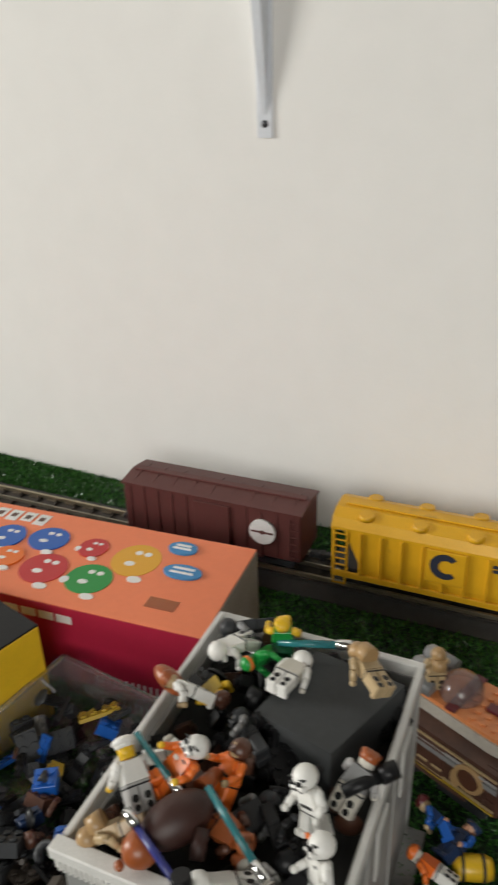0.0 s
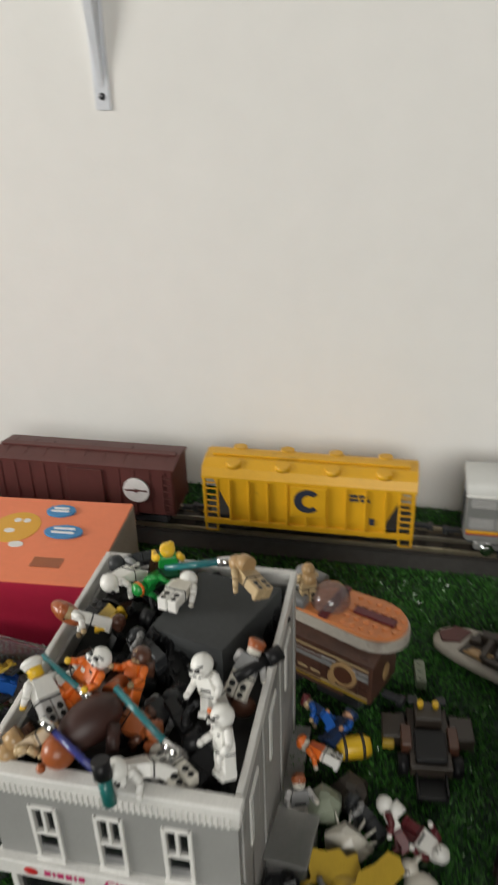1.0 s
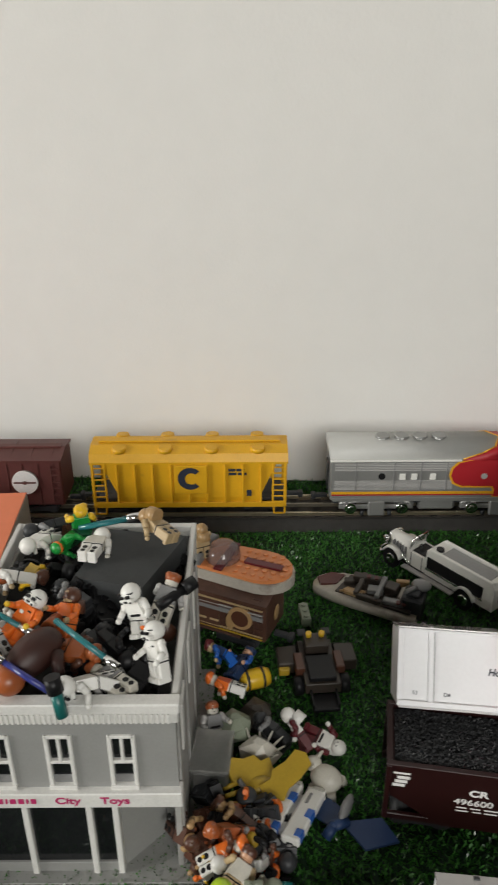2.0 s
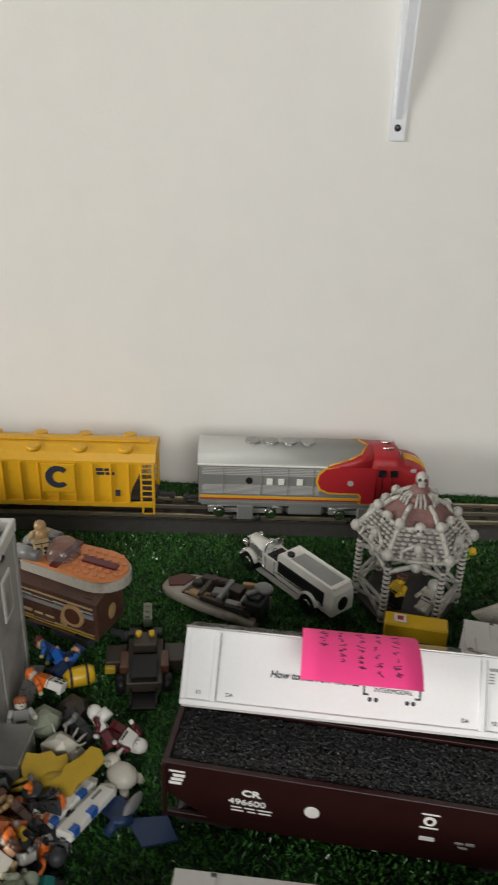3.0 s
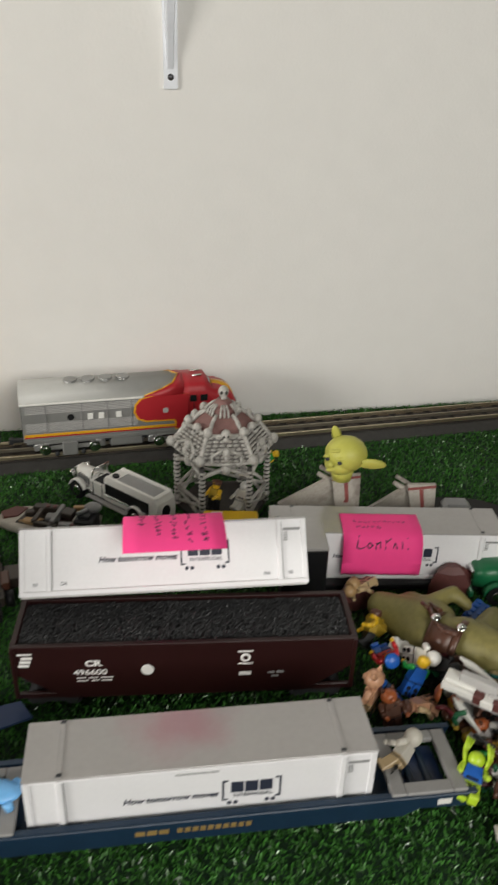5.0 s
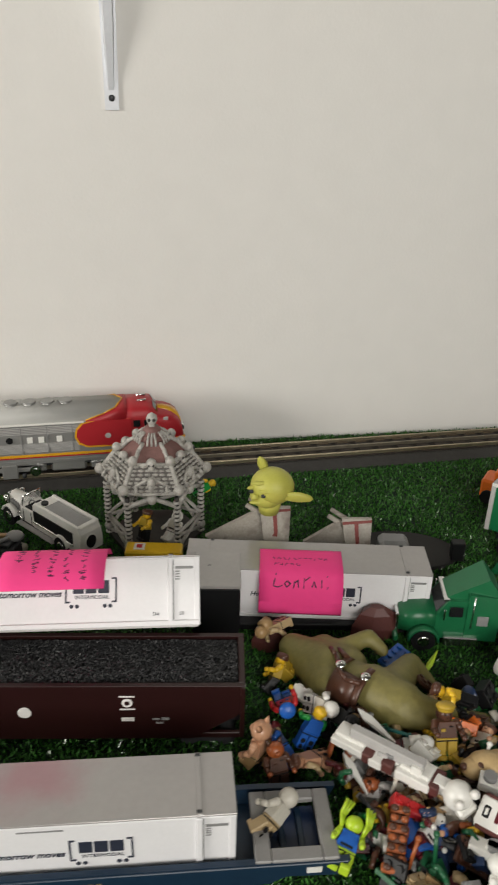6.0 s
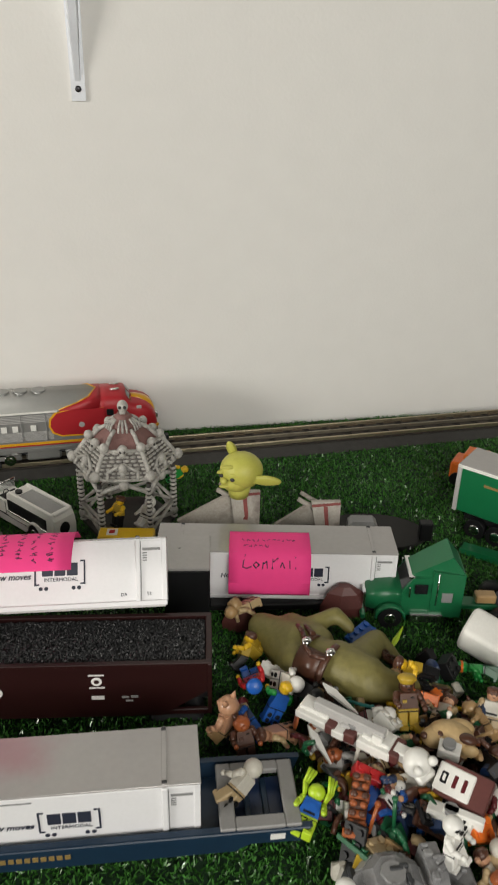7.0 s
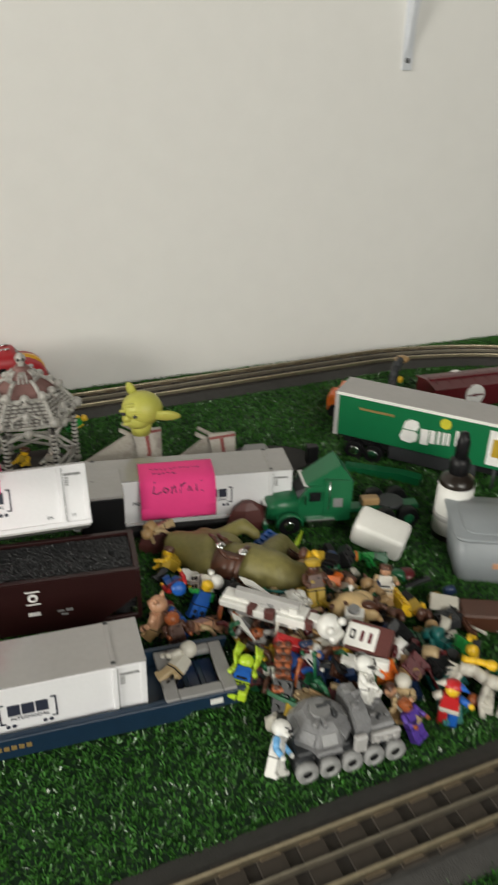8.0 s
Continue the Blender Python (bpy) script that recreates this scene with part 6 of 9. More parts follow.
    for k, (a, w) in enumerate(((0.0345, 0.005), (0.0410, 0.005), (0.0475, 0.007), (0.0345, 0.006), (0.0425, 0.004), (0.0480, 0.006))):
        part("small_print_bar", Shape().box(a, -0.0003, 0.0268 - 0.0022 * (k // 3), a + w, 0.0005, 0.0275 - 0.0022 * (k // 3), b=0.0001), WHITEINK, c)
    part("round_plate", Shape().cyl((0.0735, -0.0004, 0.0318), (0.0735, 0.0005, 0.0318), 0.0036, seg=24), LABELW, c, "pale round plate")
    for q in (0.128,):
        part("quality_ring", Shape().cyl((q, -0.0003, 0.0385), (q, 0.0005, 0.0385), 0.0029, seg=20), WHITEINK, c)
        part("quality_ring_core", Shape().cyl((q, -0.0005, 0.0385), (q, 0.0004, 0.0385), 0.0014, seg=16), MAROON, c)
        part("small_print_bar", Shape().box(q - 0.0042, -0.0003, 0.0425, q + 0.0042, 0.0005, 0.0434, b=0.0001).box(q - 0.0042, -0.0003, 0.0336, q + 0.0042, 0.0005, 0.0345, b=0.0001)
             .box(q - 0.0035, -0.0003, 0.0255, q + 0.0035, 0.0005, 0.0280, b=0.0001), WHITEINK, c)
    part("small_print_bar", Shape().box(0.141, -0.0003, 0.0262, 0.145, 0.0005, 0.0275, b=0.0001).box(0.146, -0.0003, 0.0262, 0.150, 0.0005, 0.0280, b=0.0001).box(0.143, -0.0003, 0.0235, 0.147, 0.0005, 0.0248, b=0.0001), GREY, c)
    for k in range(4):
        cx = 0.038 + 0.038 * k
        part("hopper_chute", Shape().loft([[Vector((cx + a, b, z0)) for a, b in ((-0.017, 0.004), (0.017, 0.004), (0.017, W - 0.004), (-0.017, W - 0.004))],
                                           [Vector((cx + a, b, 0.0045)) for a, b in ((-0.006, 0.010), (0.006, 0.010), (0.006, W - 0.010), (-0.006, W - 0.010))]], smooth=False), MAROON, c)
    for cx in (0.020, L - 0.020):
        for y in (0.0055, W - 0.0055):
            part("truck_frame", Shape().box(cx - 0.014, y - 0.001, 0.005, cx + 0.014, y + 0.001, 0.0095, b=0.0006), CHAR, c)
        for k in (-0.01, 0.01):
            part("wheel", Shape().cyl((cx + k, 0.007, 0.0058), (cx + k, W - 0.007, 0.0058), 0.0056, seg=16), CHAR, c)
    part("underframe", Shape().box(0.002, W / 2 - 0.006, 0.0105, L - 0.002, W / 2 + 0.006, 0.0150, b=0.0004), CHAR, c)


coal_car()


def well_car():
    w = thing("toy_well_car", two_points((0.1180, -0.4560), (0.3790, -0.4735), 0.0), "dark blue well railcar with light grey end platforms", "toy railcar")
    L, D = 0.2655, 0.0385
    for y0, y1 in ((-0.0022, 0.0008), (D - 0.0008, D + 0.0022)):
        part("side_sill", Shape().prism([(0.004, 0.013), (0.030, 0.013), (0.038, 0.0085), (L - 0.038, 0.0085), (L - 0.030, 0.013), (L - 0.004, 0.012), (L - 0.001, 0.0215), (L - 0.040, 0.0225), (0.040, 0.0225), (0.001, 0.0215)], y0, y1),
             WELLBLUE, w, "dark blue side sill")
    part("side_ledge", Shape().box(0.002, -0.0032, 0.0205, L - 0.002, 0.0004, 0.0222, b=0.0004), WELLBLUE, w)
    part("well_floor", Shape().box(0.040, 0.0008, 0.0090, L - 0.040, D - 0.0008, 0.0122, b=0.0005), WELLBLUE, w)
    for x0, n, wd, st in ((0.098, 3, 0.0046, 0.0055), (0.1175, 10, 0.0026, 0.0036)):
        for k in range(n):
            part("gold_lettering_bar", Shape().box(x0 + st * k, -0.0026, 0.0140, x0 + st * k + wd, -0.0020, 0.0168, b=0.0001), GOLDINK, w, "faded gold lettering bar")
    part("small_plate", Shape().box(L - 0.021, -0.0027, 0.0150, L - 0.014, -0.0020, 0.0185, b=0.0001), LABELW, w)
    for e in (0, 1):
        x0 = 0.0055 if e == 0 else L - 0.0445
        fr = Shape().box(x0, -0.002, 0.0205, x0 + 0.0075, D - 0.003, 0.0238, b=0.0006).box(x0 + 0.0310, -0.002, 0.0205, x0 + 0.0385, D - 0.003, 0.0238, b=0.0006)
        fr.box(x0 + 0.0075, -0.002, 0.0205, x0 + 0.031, 0.0050, 0.0238, b=0.0006).box(x0 + 0.0075, D - 0.0090, 0.0205, x0 + 0.031, D - 0.003, 0.0238, b=0.0006)
        part("end_platform", fr, PLATGREY, w, "light grey end platform with square opening")
        part("end_pocket", Shape().box(x0 + 0.008, 0.0055, 0.0125, x0 + 0.032, D - 0.0055, 0.0145, b=0.0004), NAVY, w)
        part("pocket_bar", Shape().box(x0 + 0.013, 0.0075, 0.0145, x0 + 0.016, D - 0.0075, 0.0165, b=0.0004).box(x0 + 0.022, 0.0075, 0.0145, x0 + 0.025, D - 0.0075, 0.0165, b=0.0004), WELLBLUE, w)
        c = x0 + 0.020
        for y in (0.006, D - 0.006):
            part("truck_frame", Shape().box(c - 0.014, y - 0.001, 0.005, c + 0.014, y + 0.001, 0.0100, b=0.0006), CHAR, w)
        for k in (-0.01, 0.01):
            part("wheel", Shape().cyl((c + k, 0.007, 0.0058), (c + k, D - 0.007, 0.0058), 0.0056, seg=16), CHAR, w)


well_car()
# light blue animal toy on the near platform of the well car
pod = Shape().ball((0.000, 0.000, 0.0055), (0.0135, 0.0075, 0.0052)).ball((-0.0115, 0.003, 0.0080), (0.0068, 0.0062, 0.0058))
pod.cyl((-0.0125, 0.006, 0.012), (-0.0135, 0.011, 0.0175), 0.0026, 0.0008, 8).cyl((-0.0085, 0.000, 0.013), (-0.0065, 0.003, 0.0185), 0.0026, 0.0008, 8)
for k, (x, y) in enumerate(((-0.006, -0.006), (0.007, -0.006), (0.008, 0.006), (-0.004, 0.007))):
    pod.cyl((x, y, 0.006), (x * 1.35, y * 1.3, 0.0008), 0.0028, 0.0022, 8)
solo("toy_animal", pod, SKYBLUE, xf(0.1535, -0.4395, 0.0236, rz=-14) @ Matrix.Diagonal((0.88, 0.9, 0.66, 1.0)), "light blue plastic toy animal lying on the well car", "toy animal")

# black railcar end beside the rear container, and its base
dk = thing("toy_flat_car", two_points((0.3265, -0.2990), (0.4800, -0.3200), 0.0), "black railcar under the rear container with a grey-topped end box", "toy railcar")
part("deck", Shape().box(0.030, 0.010, 0.0035, 0.162, 0.0400, 0.0085, b=0.0006), BLACK, dk)
part("end_box", Shape().box(0.0, 0.0, 0.0, 0.0300, 0.0375, 0.0445, b=0.0008), BLACK, dk, "black end box")
part("end_lid", Shape().box(-0.0003, -0.0003, 0.0445, 0.0303, 0.0378, 0.0470, b=0.0006), BOXGREY, dk, "grey lid")
for k in (0.05, 0.14):
    part("wheel", Shape().cyl((k, 0.012, 0.0048), (k, 0.038, 0.0048), 0.0046, seg=14), CHAR, dk)


# ---- vehicles behind the shop ----
bc = box_car(0.0240, -0.1940, -22, BILLBOARD, "brown billboard boxcar with a pale round emblem, standing on the grass", L=0.085, H=0.0500, on_rails=False, emblem_x=0.80, W=0.0165, lift=-0.0098, plain=True, rise=0.002)


def speeder():
    s = thing("toy_speeder", xf(0.0790, -0.2080, 0.0432, rz=-20), "rust-orange toy speeder with a clear canopy, standing on the boxcar", "toy vehicle")
    out = [(-0.036, -0.015), (0.016, -0.018)] + [(0.016 + 0.022 * math.cos(radians(a)), 0.018 * math.sin(radians(a))) for a in range(-75, 90, 15)] + [(0.016, 0.018), (-0.036, 0.015)]
    part("hull", Shape().prism(out, 0.0, 0.0075, axis="z"), HULL, s, "pale tan hull")
    part("deck", Shape().prism([(x * 0.96, y * 0.94) for x, y in out], 0.0075, 0.0100, axis="z"), DECK, s, "faded orange deck")
    part("keel", Shape().box(-0.030, -0.008, -0.001, 0.020, 0.008, 0.001, b=0.0005), CHAR, s)
    st = None
    for i in range(7):
        for j in range(5):
            x, y = -0.004 + 0.006 * i, -0.012 + 0.006 * j
            if (x - 0.012) ** 2 / 0.024 ** 2 + y ** 2 / 0.016 ** 2 < 1:
                if st is None:
                    st = part("stud", Shape().cyl((0, 0, 0), (0, 0, 0.0013), 0.0018, seg=8), DECK, s, "", xf(x, y, 0.0100))
                else:
                    again(st, s, xf(x, y, 0.0100))
    part("stripe", Shape().box(-0.012, -0.0165, 0.0100, -0.006, 0.0165, 0.0116, b=0.0004), DKRED, s, "dark red stripe plate")
    part("stripe", Shape().box(0.004, -0.003, 0.0101, 0.030, 0.003, 0.0118, b=0.0004), DKRED, s)
    part("canopy", Shape().ball((-0.012, 0, 0.0100), (0.012, 0.0125, 0.0125), seg=18, rings=7, lo=0), SMOKE, s, "smoky clear canopy")
    for y in (-0.012, 0, 0.012):
        part("engine", Shape().cyl((-0.040, y, 0.0125), (-0.022, y, 0.0125), 0.0052, 0.0042, 14).cyl((-0.042, y, 0.0125), (-0.0395, y, 0.0125), 0.0035, seg=12), GREY, s, "grey round engine")


speeder()
figures([("tan", 0.054, -0.2060, 0.066, 100, 80, 20, 0.95)], "toy figures in the yard", "on the speeder")


def grey_boat():
    s = thing("toy_skiff", xf(0.1690, -0.1845, 0.0, rz=-22) @ Matrix.Diagonal((0.93, 1.1, 1.0, 1.0)), "tan and grey toy brick skiff with a brown prow", "toy vehicle")
    rows = []
    for x, w, z in ((-0.0440, 0.0012, 0.0085), (-0.0425, 0.0055, 0.0100), (-0.0370, 0.0095, 0.0115), (-0.0250, 0.0135, 0.0125), (-0.0080, 0.0160, 0.0125), (0.0200, 0.0172, 0.0115), (0.0400, 0.0165, 0.0105)):
        rows.append([Vector((x, y, h)) for y, h in ((-w * 0.55, 0.0008), (-w, z * 0.62), (-w * 0.97, z * 0.92), (-w * 0.86, z), (w * 0.86, z), (w * 0.97, z * 0.92), (w, z * 0.62), (w * 0.55, 0.0008))])
    part("hull", Shape().loft(rows), HULL, s, "smooth pale hull with a rounded prow")
    part("prow_plate", Shape().prism([(-0.0410, 0.0), (-0.0360, -0.0060), (-0.0250, -0.0020), (-0.0220, 0.0095), (-0.0330, 0.0090)], 0.0112, 0.0134, axis="z"), BOXBROWN, s, "brown prow plate")
    part("deck", Shape().prism([(-0.0230, -0.0095), (0.0360, -0.0135), (0.0360, 0.0120), (-0.0180, 0.0110)], 0.0118, 0.0135, axis="z"), UMBER, s, "dark umber deck")
    for x, y, w, d, h, mat, tilt in ((-0.016, -0.0085, 0.012, 0.0042, 0.0035, SAND, -6), (-0.006, -0.0115, 0.020, 0.0030, 0.0045, UMBER, -4), (-0.014, 0.0060, 0.022, 0.0060, 0.0060, UMBER, 4), (0.000, -0.0020, 0.012, 0.0070, 0.0040, GREY, 9),
                                     (0.012, 0.0045, 0.010, 0.0090, 0.0060, UMBER, -8), (0.014, -0.0085, 0.016, 0.0050, 0.0035, GREY, 3), (0.024, 0.0010, 0.010, 0.0120, 0.0045, FIGHTER, 0), (-0.020, 0.0015, 0.008, 0.0050, 0.0030, UMBER, 14), (0.018, 0.0110, 0.010, 0.0035, 0.0055, SAND, 12)):
        part("fitting", Shape().box(0, -d / 2, 0, w, d / 2, h, b=0.0006), mat, s, "", xf(x, y, 0.0133, rz=tilt))
    st = None
    for x, y in ((0.026, -0.010), (0.030, -0.010), (-0.002, 0.006), (0.004, 0.006)):
        st = part("stud", Shape().cyl((0, 0, 0), (0, 0, 0.0013), 0.0018, seg=8), BOXBROWN, s, "", xf(x, y, 0.0165)) if st is None else again(st, s, xf(x, y, 0.0165 if x > 0.01 else 0.0192))
    part("engine_block", Shape().box(0.0270, -0.0100, 0.0060, 0.0430, 0.0060, 0.0215, b=0.0012).box(0.0300, -0.0075, 0.0215, 0.0400, 0.0030, 0.0245, b=0.0008), CHAR, s, "dark grey engine block")
    part("engine_grille", Shape().box(0.0262, -0.0085, 0.0140, 0.0270, 0.0045, 0.0200, b=0.0002), FIGHTER, s)
    for k in range(3):
        part("yellow_rod", Shape().cyl((-0.0190 + 0.002 * k, -0.0100 + 0.0022 * k, 0.0150), (-0.0040 + 0.002 * k, -0.0115 + 0.0022 * k, 0.0165), 0.0009, seg=8), SAND, s)
    part("cross_beam", Shape().box(-0.0080, -0.0125, 0.0160, -0.0040, 0.0110, 0.0190, b=0.0006), UMBER, s)
    part("cross_beam", Shape().box(0.0080, -0.0125, 0.0165, 0.0115, 0.0100, 0.0205, b=0.0006), GREY, s)
    part("gun_post", Shape().cyl((0.038, 0.004, 0.0100), (0.039, 0.004, 0.0230), 0.0034, 0.0028, seg=10), CHAR, s)
    part("gun_head", Shape().ball((0.0385, 0.004, 0.0250), (0.0075, 0.0055, 0.0036), 0, None, 14, 8).cyl((0.036, 0.000, 0.0255), (0.030, -0.008, 0.0262), 0.0016, seg=8), GREY, s, "grey rounded gun head")


grey_boat()


def white_car():
    c = thing("toy_vintage_car", xf(0.2255, -0.1570, 0.0, rz=131) @ Matrix.Diagonal((0.89, 0.80, 0.97, 1.0)), "white vintage open-front toy car with chrome lamps", "toy car")
    # x runs to the nose
    part("chassis", Shape().box(-0.052, -0.0115, 0.0070, 0.050, 0.0115, 0.0100, b=0.0008), BLACK, c)
    part("rear_body", Shape().loft([[Vector((x, -w, z)) for w, z in ((0.0128, 0.0095), (0.0135, 0.0180), (0.0120, zt))] + [Vector((x, w, z)) for w, z in ((0.0120, zt), (0.0135, 0.0180), (0.0128, 0.0095))] for x, zt in
                                    ((-0.0575, 0.0270), (-0.0550, 0.0305), (0.0080, 0.0305))], smooth=False), WHITE, c, "long white rear body")
    part("roof_panel", Shape().box(-0.0500, -0.0088, 0.0302, -0.0040, 0.0088, 0.0312, b=0.0004), PANELGREY, c, "grey roof panel")
    for y in (-0.0108, 0.0108):
        part("roof_rail", Shape().box(-0.0550, y - 0.0016, 0.0300, 0.0060, y + 0.0016, 0.0328, b=0.0006), WHITE, c)
    part("roof_rail", Shape().box(-0.0560, -0.0095, 0.0300, -0.0510, 0.0095, 0.0326, b=0.0006), WHITE, c)
    part("front_body", Shape().prism([(0.0080, 0.0095), (0.0080, 0.0240), (0.0110, 0.0215), (0.0250, 0.0215), (0.0280, 0.0235), (0.0280, 0.0095)], -0.0118, 0.0118), WHITE, c)
    part("cockpit", Shape().box(0.0095, -0.0092, 0.0205, 0.0245, 0.0092, 0.0222, b=0.0004), BLACK, c, "black open cockpit")
    part("seat_back", Shape().box(0.0082, -0.0092, 0.0215, 0.0110, 0.0092, 0.0275, b=0.0010), BLACK, c)
    part("hatch", Shape().cyl((0.0010, 0.0030, 0.0305), (0.0010, 0.0030, 0.0322), 0.0034, seg=14), BLACK, c, "round black roof hatch")
    part("hood", Shape().loft([[Vector((x, y, z)) for y, z in ((-w, 0.0110), (-w, h - 0.003), (-w * 0.55, h), (w * 0.55, h), (w, h - 0.003), (w, 0.0110))] for x, w, h in ((0.0275, 0.0098, 0.0250), (0.0400, 0.0074, 0.0250), (0.0525, 0.0058, 0.0246))]), WHITE, c, "white tapered hood")
    for q in (-1, 1):
        for k in range(5):
            part("hood_louvre", Shape().box(0.0310 + 0.0034 * k, q * 0.0082 - 0.0022, 0.0150, 0.0324 + 0.0034 * k, q * 0.0082 + 0.0022, 0.0215, b=0.0003), GREY, c)
        part("engine_pipe", Shape().tube([(0.0330, q * 0.0085, 0.0150), (0.0320, q * 0.0118, 0.0140), (0.0240, q * 0.0135, 0.0110)], 0.0012), CHROME, c)
        part("door_gap", Shape().box(0.0120, q * 0.0118 - 0.0004, 0.0100, 0.0126, q * 0.0118 + 0.0004, 0.0215, b=0.0001).box(0.0235, q * 0.0118 - 0.0004, 0.0100, 0.0241, q * 0.0118 + 0.0004, 0.0215, b=0.0001), CHAR, c)
    part("steering_wheel", Shape().tube([(0.0190 + 0.001 * math.sin(a), 0.0045 + 0.0032 * math.cos(a), 0.0250 + 0.0026 * math.sin(a)) for a in [math.tau * k / 10 for k in range(11)]], 0.0004, 5), BLACK, c)
    part("driver_seat", Shape().box(0.0100, -0.0085, 0.0215, 0.0150, 0.0085, 0.0240, b=0.0010), CHAR, c)
    part("windshield_frame", Shape().tube([(0.0262, -0.0108, 0.0230), (0.0235, -0.0100, 0.0325), (0.0235, 0.0100, 0.0325), (0.0262, 0.0108, 0.0230)], 0.0008), CHROME, c)
    part("windshield", Shape().add([(0.0262, -0.010, 0.0232), (0.0237, -0.0095, 0.0320), (0.0237, 0.0095, 0.0320), (0.0262, 0.010, 0.0232)], [(0, 1, 2, 3)]), CLEAR, c)
    part("grille", Shape().box(0.0515, -0.0062, 0.0105, 0.0545, 0.0062, 0.0238, b=0.0012), CHROME, c)
    part("bumper", Shape().tube([(0.0540, -0.0150, 0.0085), (0.0590, -0.0090, 0.0085), (0.0590, 0.0090, 0.0085), (0.0540, 0.0150, 0.0085)], 0.0010), CHROME, c)
    for s in (-1, 1):
        part("dark_side", Shape().box(-0.0480, min(s * 0.0128, s * 0.0140), 0.0160, 0.0060, max(s * 0.0128, s * 0.0140), 0.0262, b=0.0004), BLACK, c, "black side window band")
        part("side_trim", Shape().box(-0.0490, min(s * 0.0130, s * 0.0146), 0.0148, 0.0070, max(s * 0.0130, s * 0.0146), 0.0166, b=0.0003), CHROME, c)
        part("running_board", Shape().box(-0.0220, min(s * 0.0115, s * 0.0172), 0.0066, 0.0300, max(s * 0.0115, s * 0.0172), 0.0080, b=0.0005), LGREY, c)
        for x in (0.0420, -0.0330):
            wh = part("wheel", Shape().cyl((x, s * 0.0120, 0.0084), (x, s * 0.0166, 0.0084), 0.0084, seg=22), BLACK, c, "black tyre")
            part("hub", Shape().cyl((x, s * 0.0160, 0.0084), (x, s * 0.0174, 0.0084), 0.0052, 0.0040, seg=18), CHROME, wh)
            fen = [[Vector((x + r * math.cos(radians(a)), y, 0.0084 + r * math.sin(radians(a)))) for r, y in ((0.0094, s * 0.0112), (0.0106, s * 0.0112), (0.0104, s * 0.0172), (0.0094, s * 0.0172))] for a in range(20, 176, 13)]
            part("fender", Shape().loft(fen), WHITE, c, "curved white fender")
        part("headlamp", Shape().ball((0.0530, s * 0.0100, 0.0200), (0.0030, 0.0030, 0.0030), seg=12).cyl((0.0520, s * 0.0085, 0.0150), (0.0525, s * 0.0095, 0.0180), 0.0008, seg=6), CHROME, c)
    # black disc put in for the dark of the round tail hole
    part("tail_hole_disc", Shape().cyl((-0.0572, 0.0010, 0.0185), (-0.0588, 0.0010, 0.0185), 0.0056, seg=20), BLACK, c, "round black hole in the tail")
    part("tail_ring", Shape().cyl((-0.0568, 0.0010, 0.0185), (-0.0582, 0.0010, 0.0185), 0.0066, seg=20), WHITE, c)


white_car()


def brown_crawler():
    c = thing("toy_crawler", xf(0.1300, -0.2560, 0.0, rz=7) @ Matrix.Scale(0.92, 4), "dark brown and black toy brick crawler on the grass", "toy vehicle")
    part("body", Shape().box(-0.012, -0.024, 0.006, 0.012, 0.020, 0.014, b=0.0006), UMBER, c)
    part("cab", Shape().box(-0.008, 0.004, 0.014, 0.008, 0.018, 0.022, b=0.0006), UMBER, c)
    part("bed", Shape().box(-0.009, -0.022, 0.014, 0.009, 0.000, 0.018, b=0.0006), BLACK, c)
    for s in (-1, 1):
        part("side_pod", Shape().box(s * 0.020 - 0.007, -0.002, 0.004, s * 0.020 + 0.007, 0.016, 0.013, b=0.0006), UMBER, c)
        part("side_bracket", Shape().box(s * 0.0135 - 0.003, -0.012, 0.010, s * 0.0135 + 0.003, 0.004, 0.0175, b=0.0006), BROWN, c)
        part("clear_plate", Shape().box(s * 0.0085 - 0.003, 0.018, 0.019, s * 0.0085 + 0.003, 0.024, 0.021, b=0.0004), CHAR, c)
        for y in (-0.016, 0.014):
            part("wheel", Shape().cyl((s * 0.0125, y, 0.0065), (s * 0.0185, y, 0.0065), 0.0065, seg=16), BLACK, c)
        part("lamp_stud", Shape().cyl((s * 0.0045, 0.014, 0.022), (s * 0.0045, 0.014, 0.0255), 0.0020, seg=10), YELLOW, c, "yellow stud")
    part("arm", Shape().box(-0.027, -0.006, 0.006, -0.020, -0.002, 0.011, b=0.0005), GOLD, c)
    part("rear_tray", Shape().box(-0.009, -0.038, 0.003, 0.009, -0.024, 0.006, b=0.0005).box(-0.009, -0.038, 0.006, -0.0075, -0.024, 0.010, b=0.0004).box(0.0075, -0.038, 0.006, 0.009, -0.024, 0.010, b=0.0004), BLACK, c, "open black rear tray")


brown_crawler()
toy_brick(xf(0.1235, -0.2030, 0.001, rz=8), (1, 3, 0.0072), PALE, "loose parts in the yard")


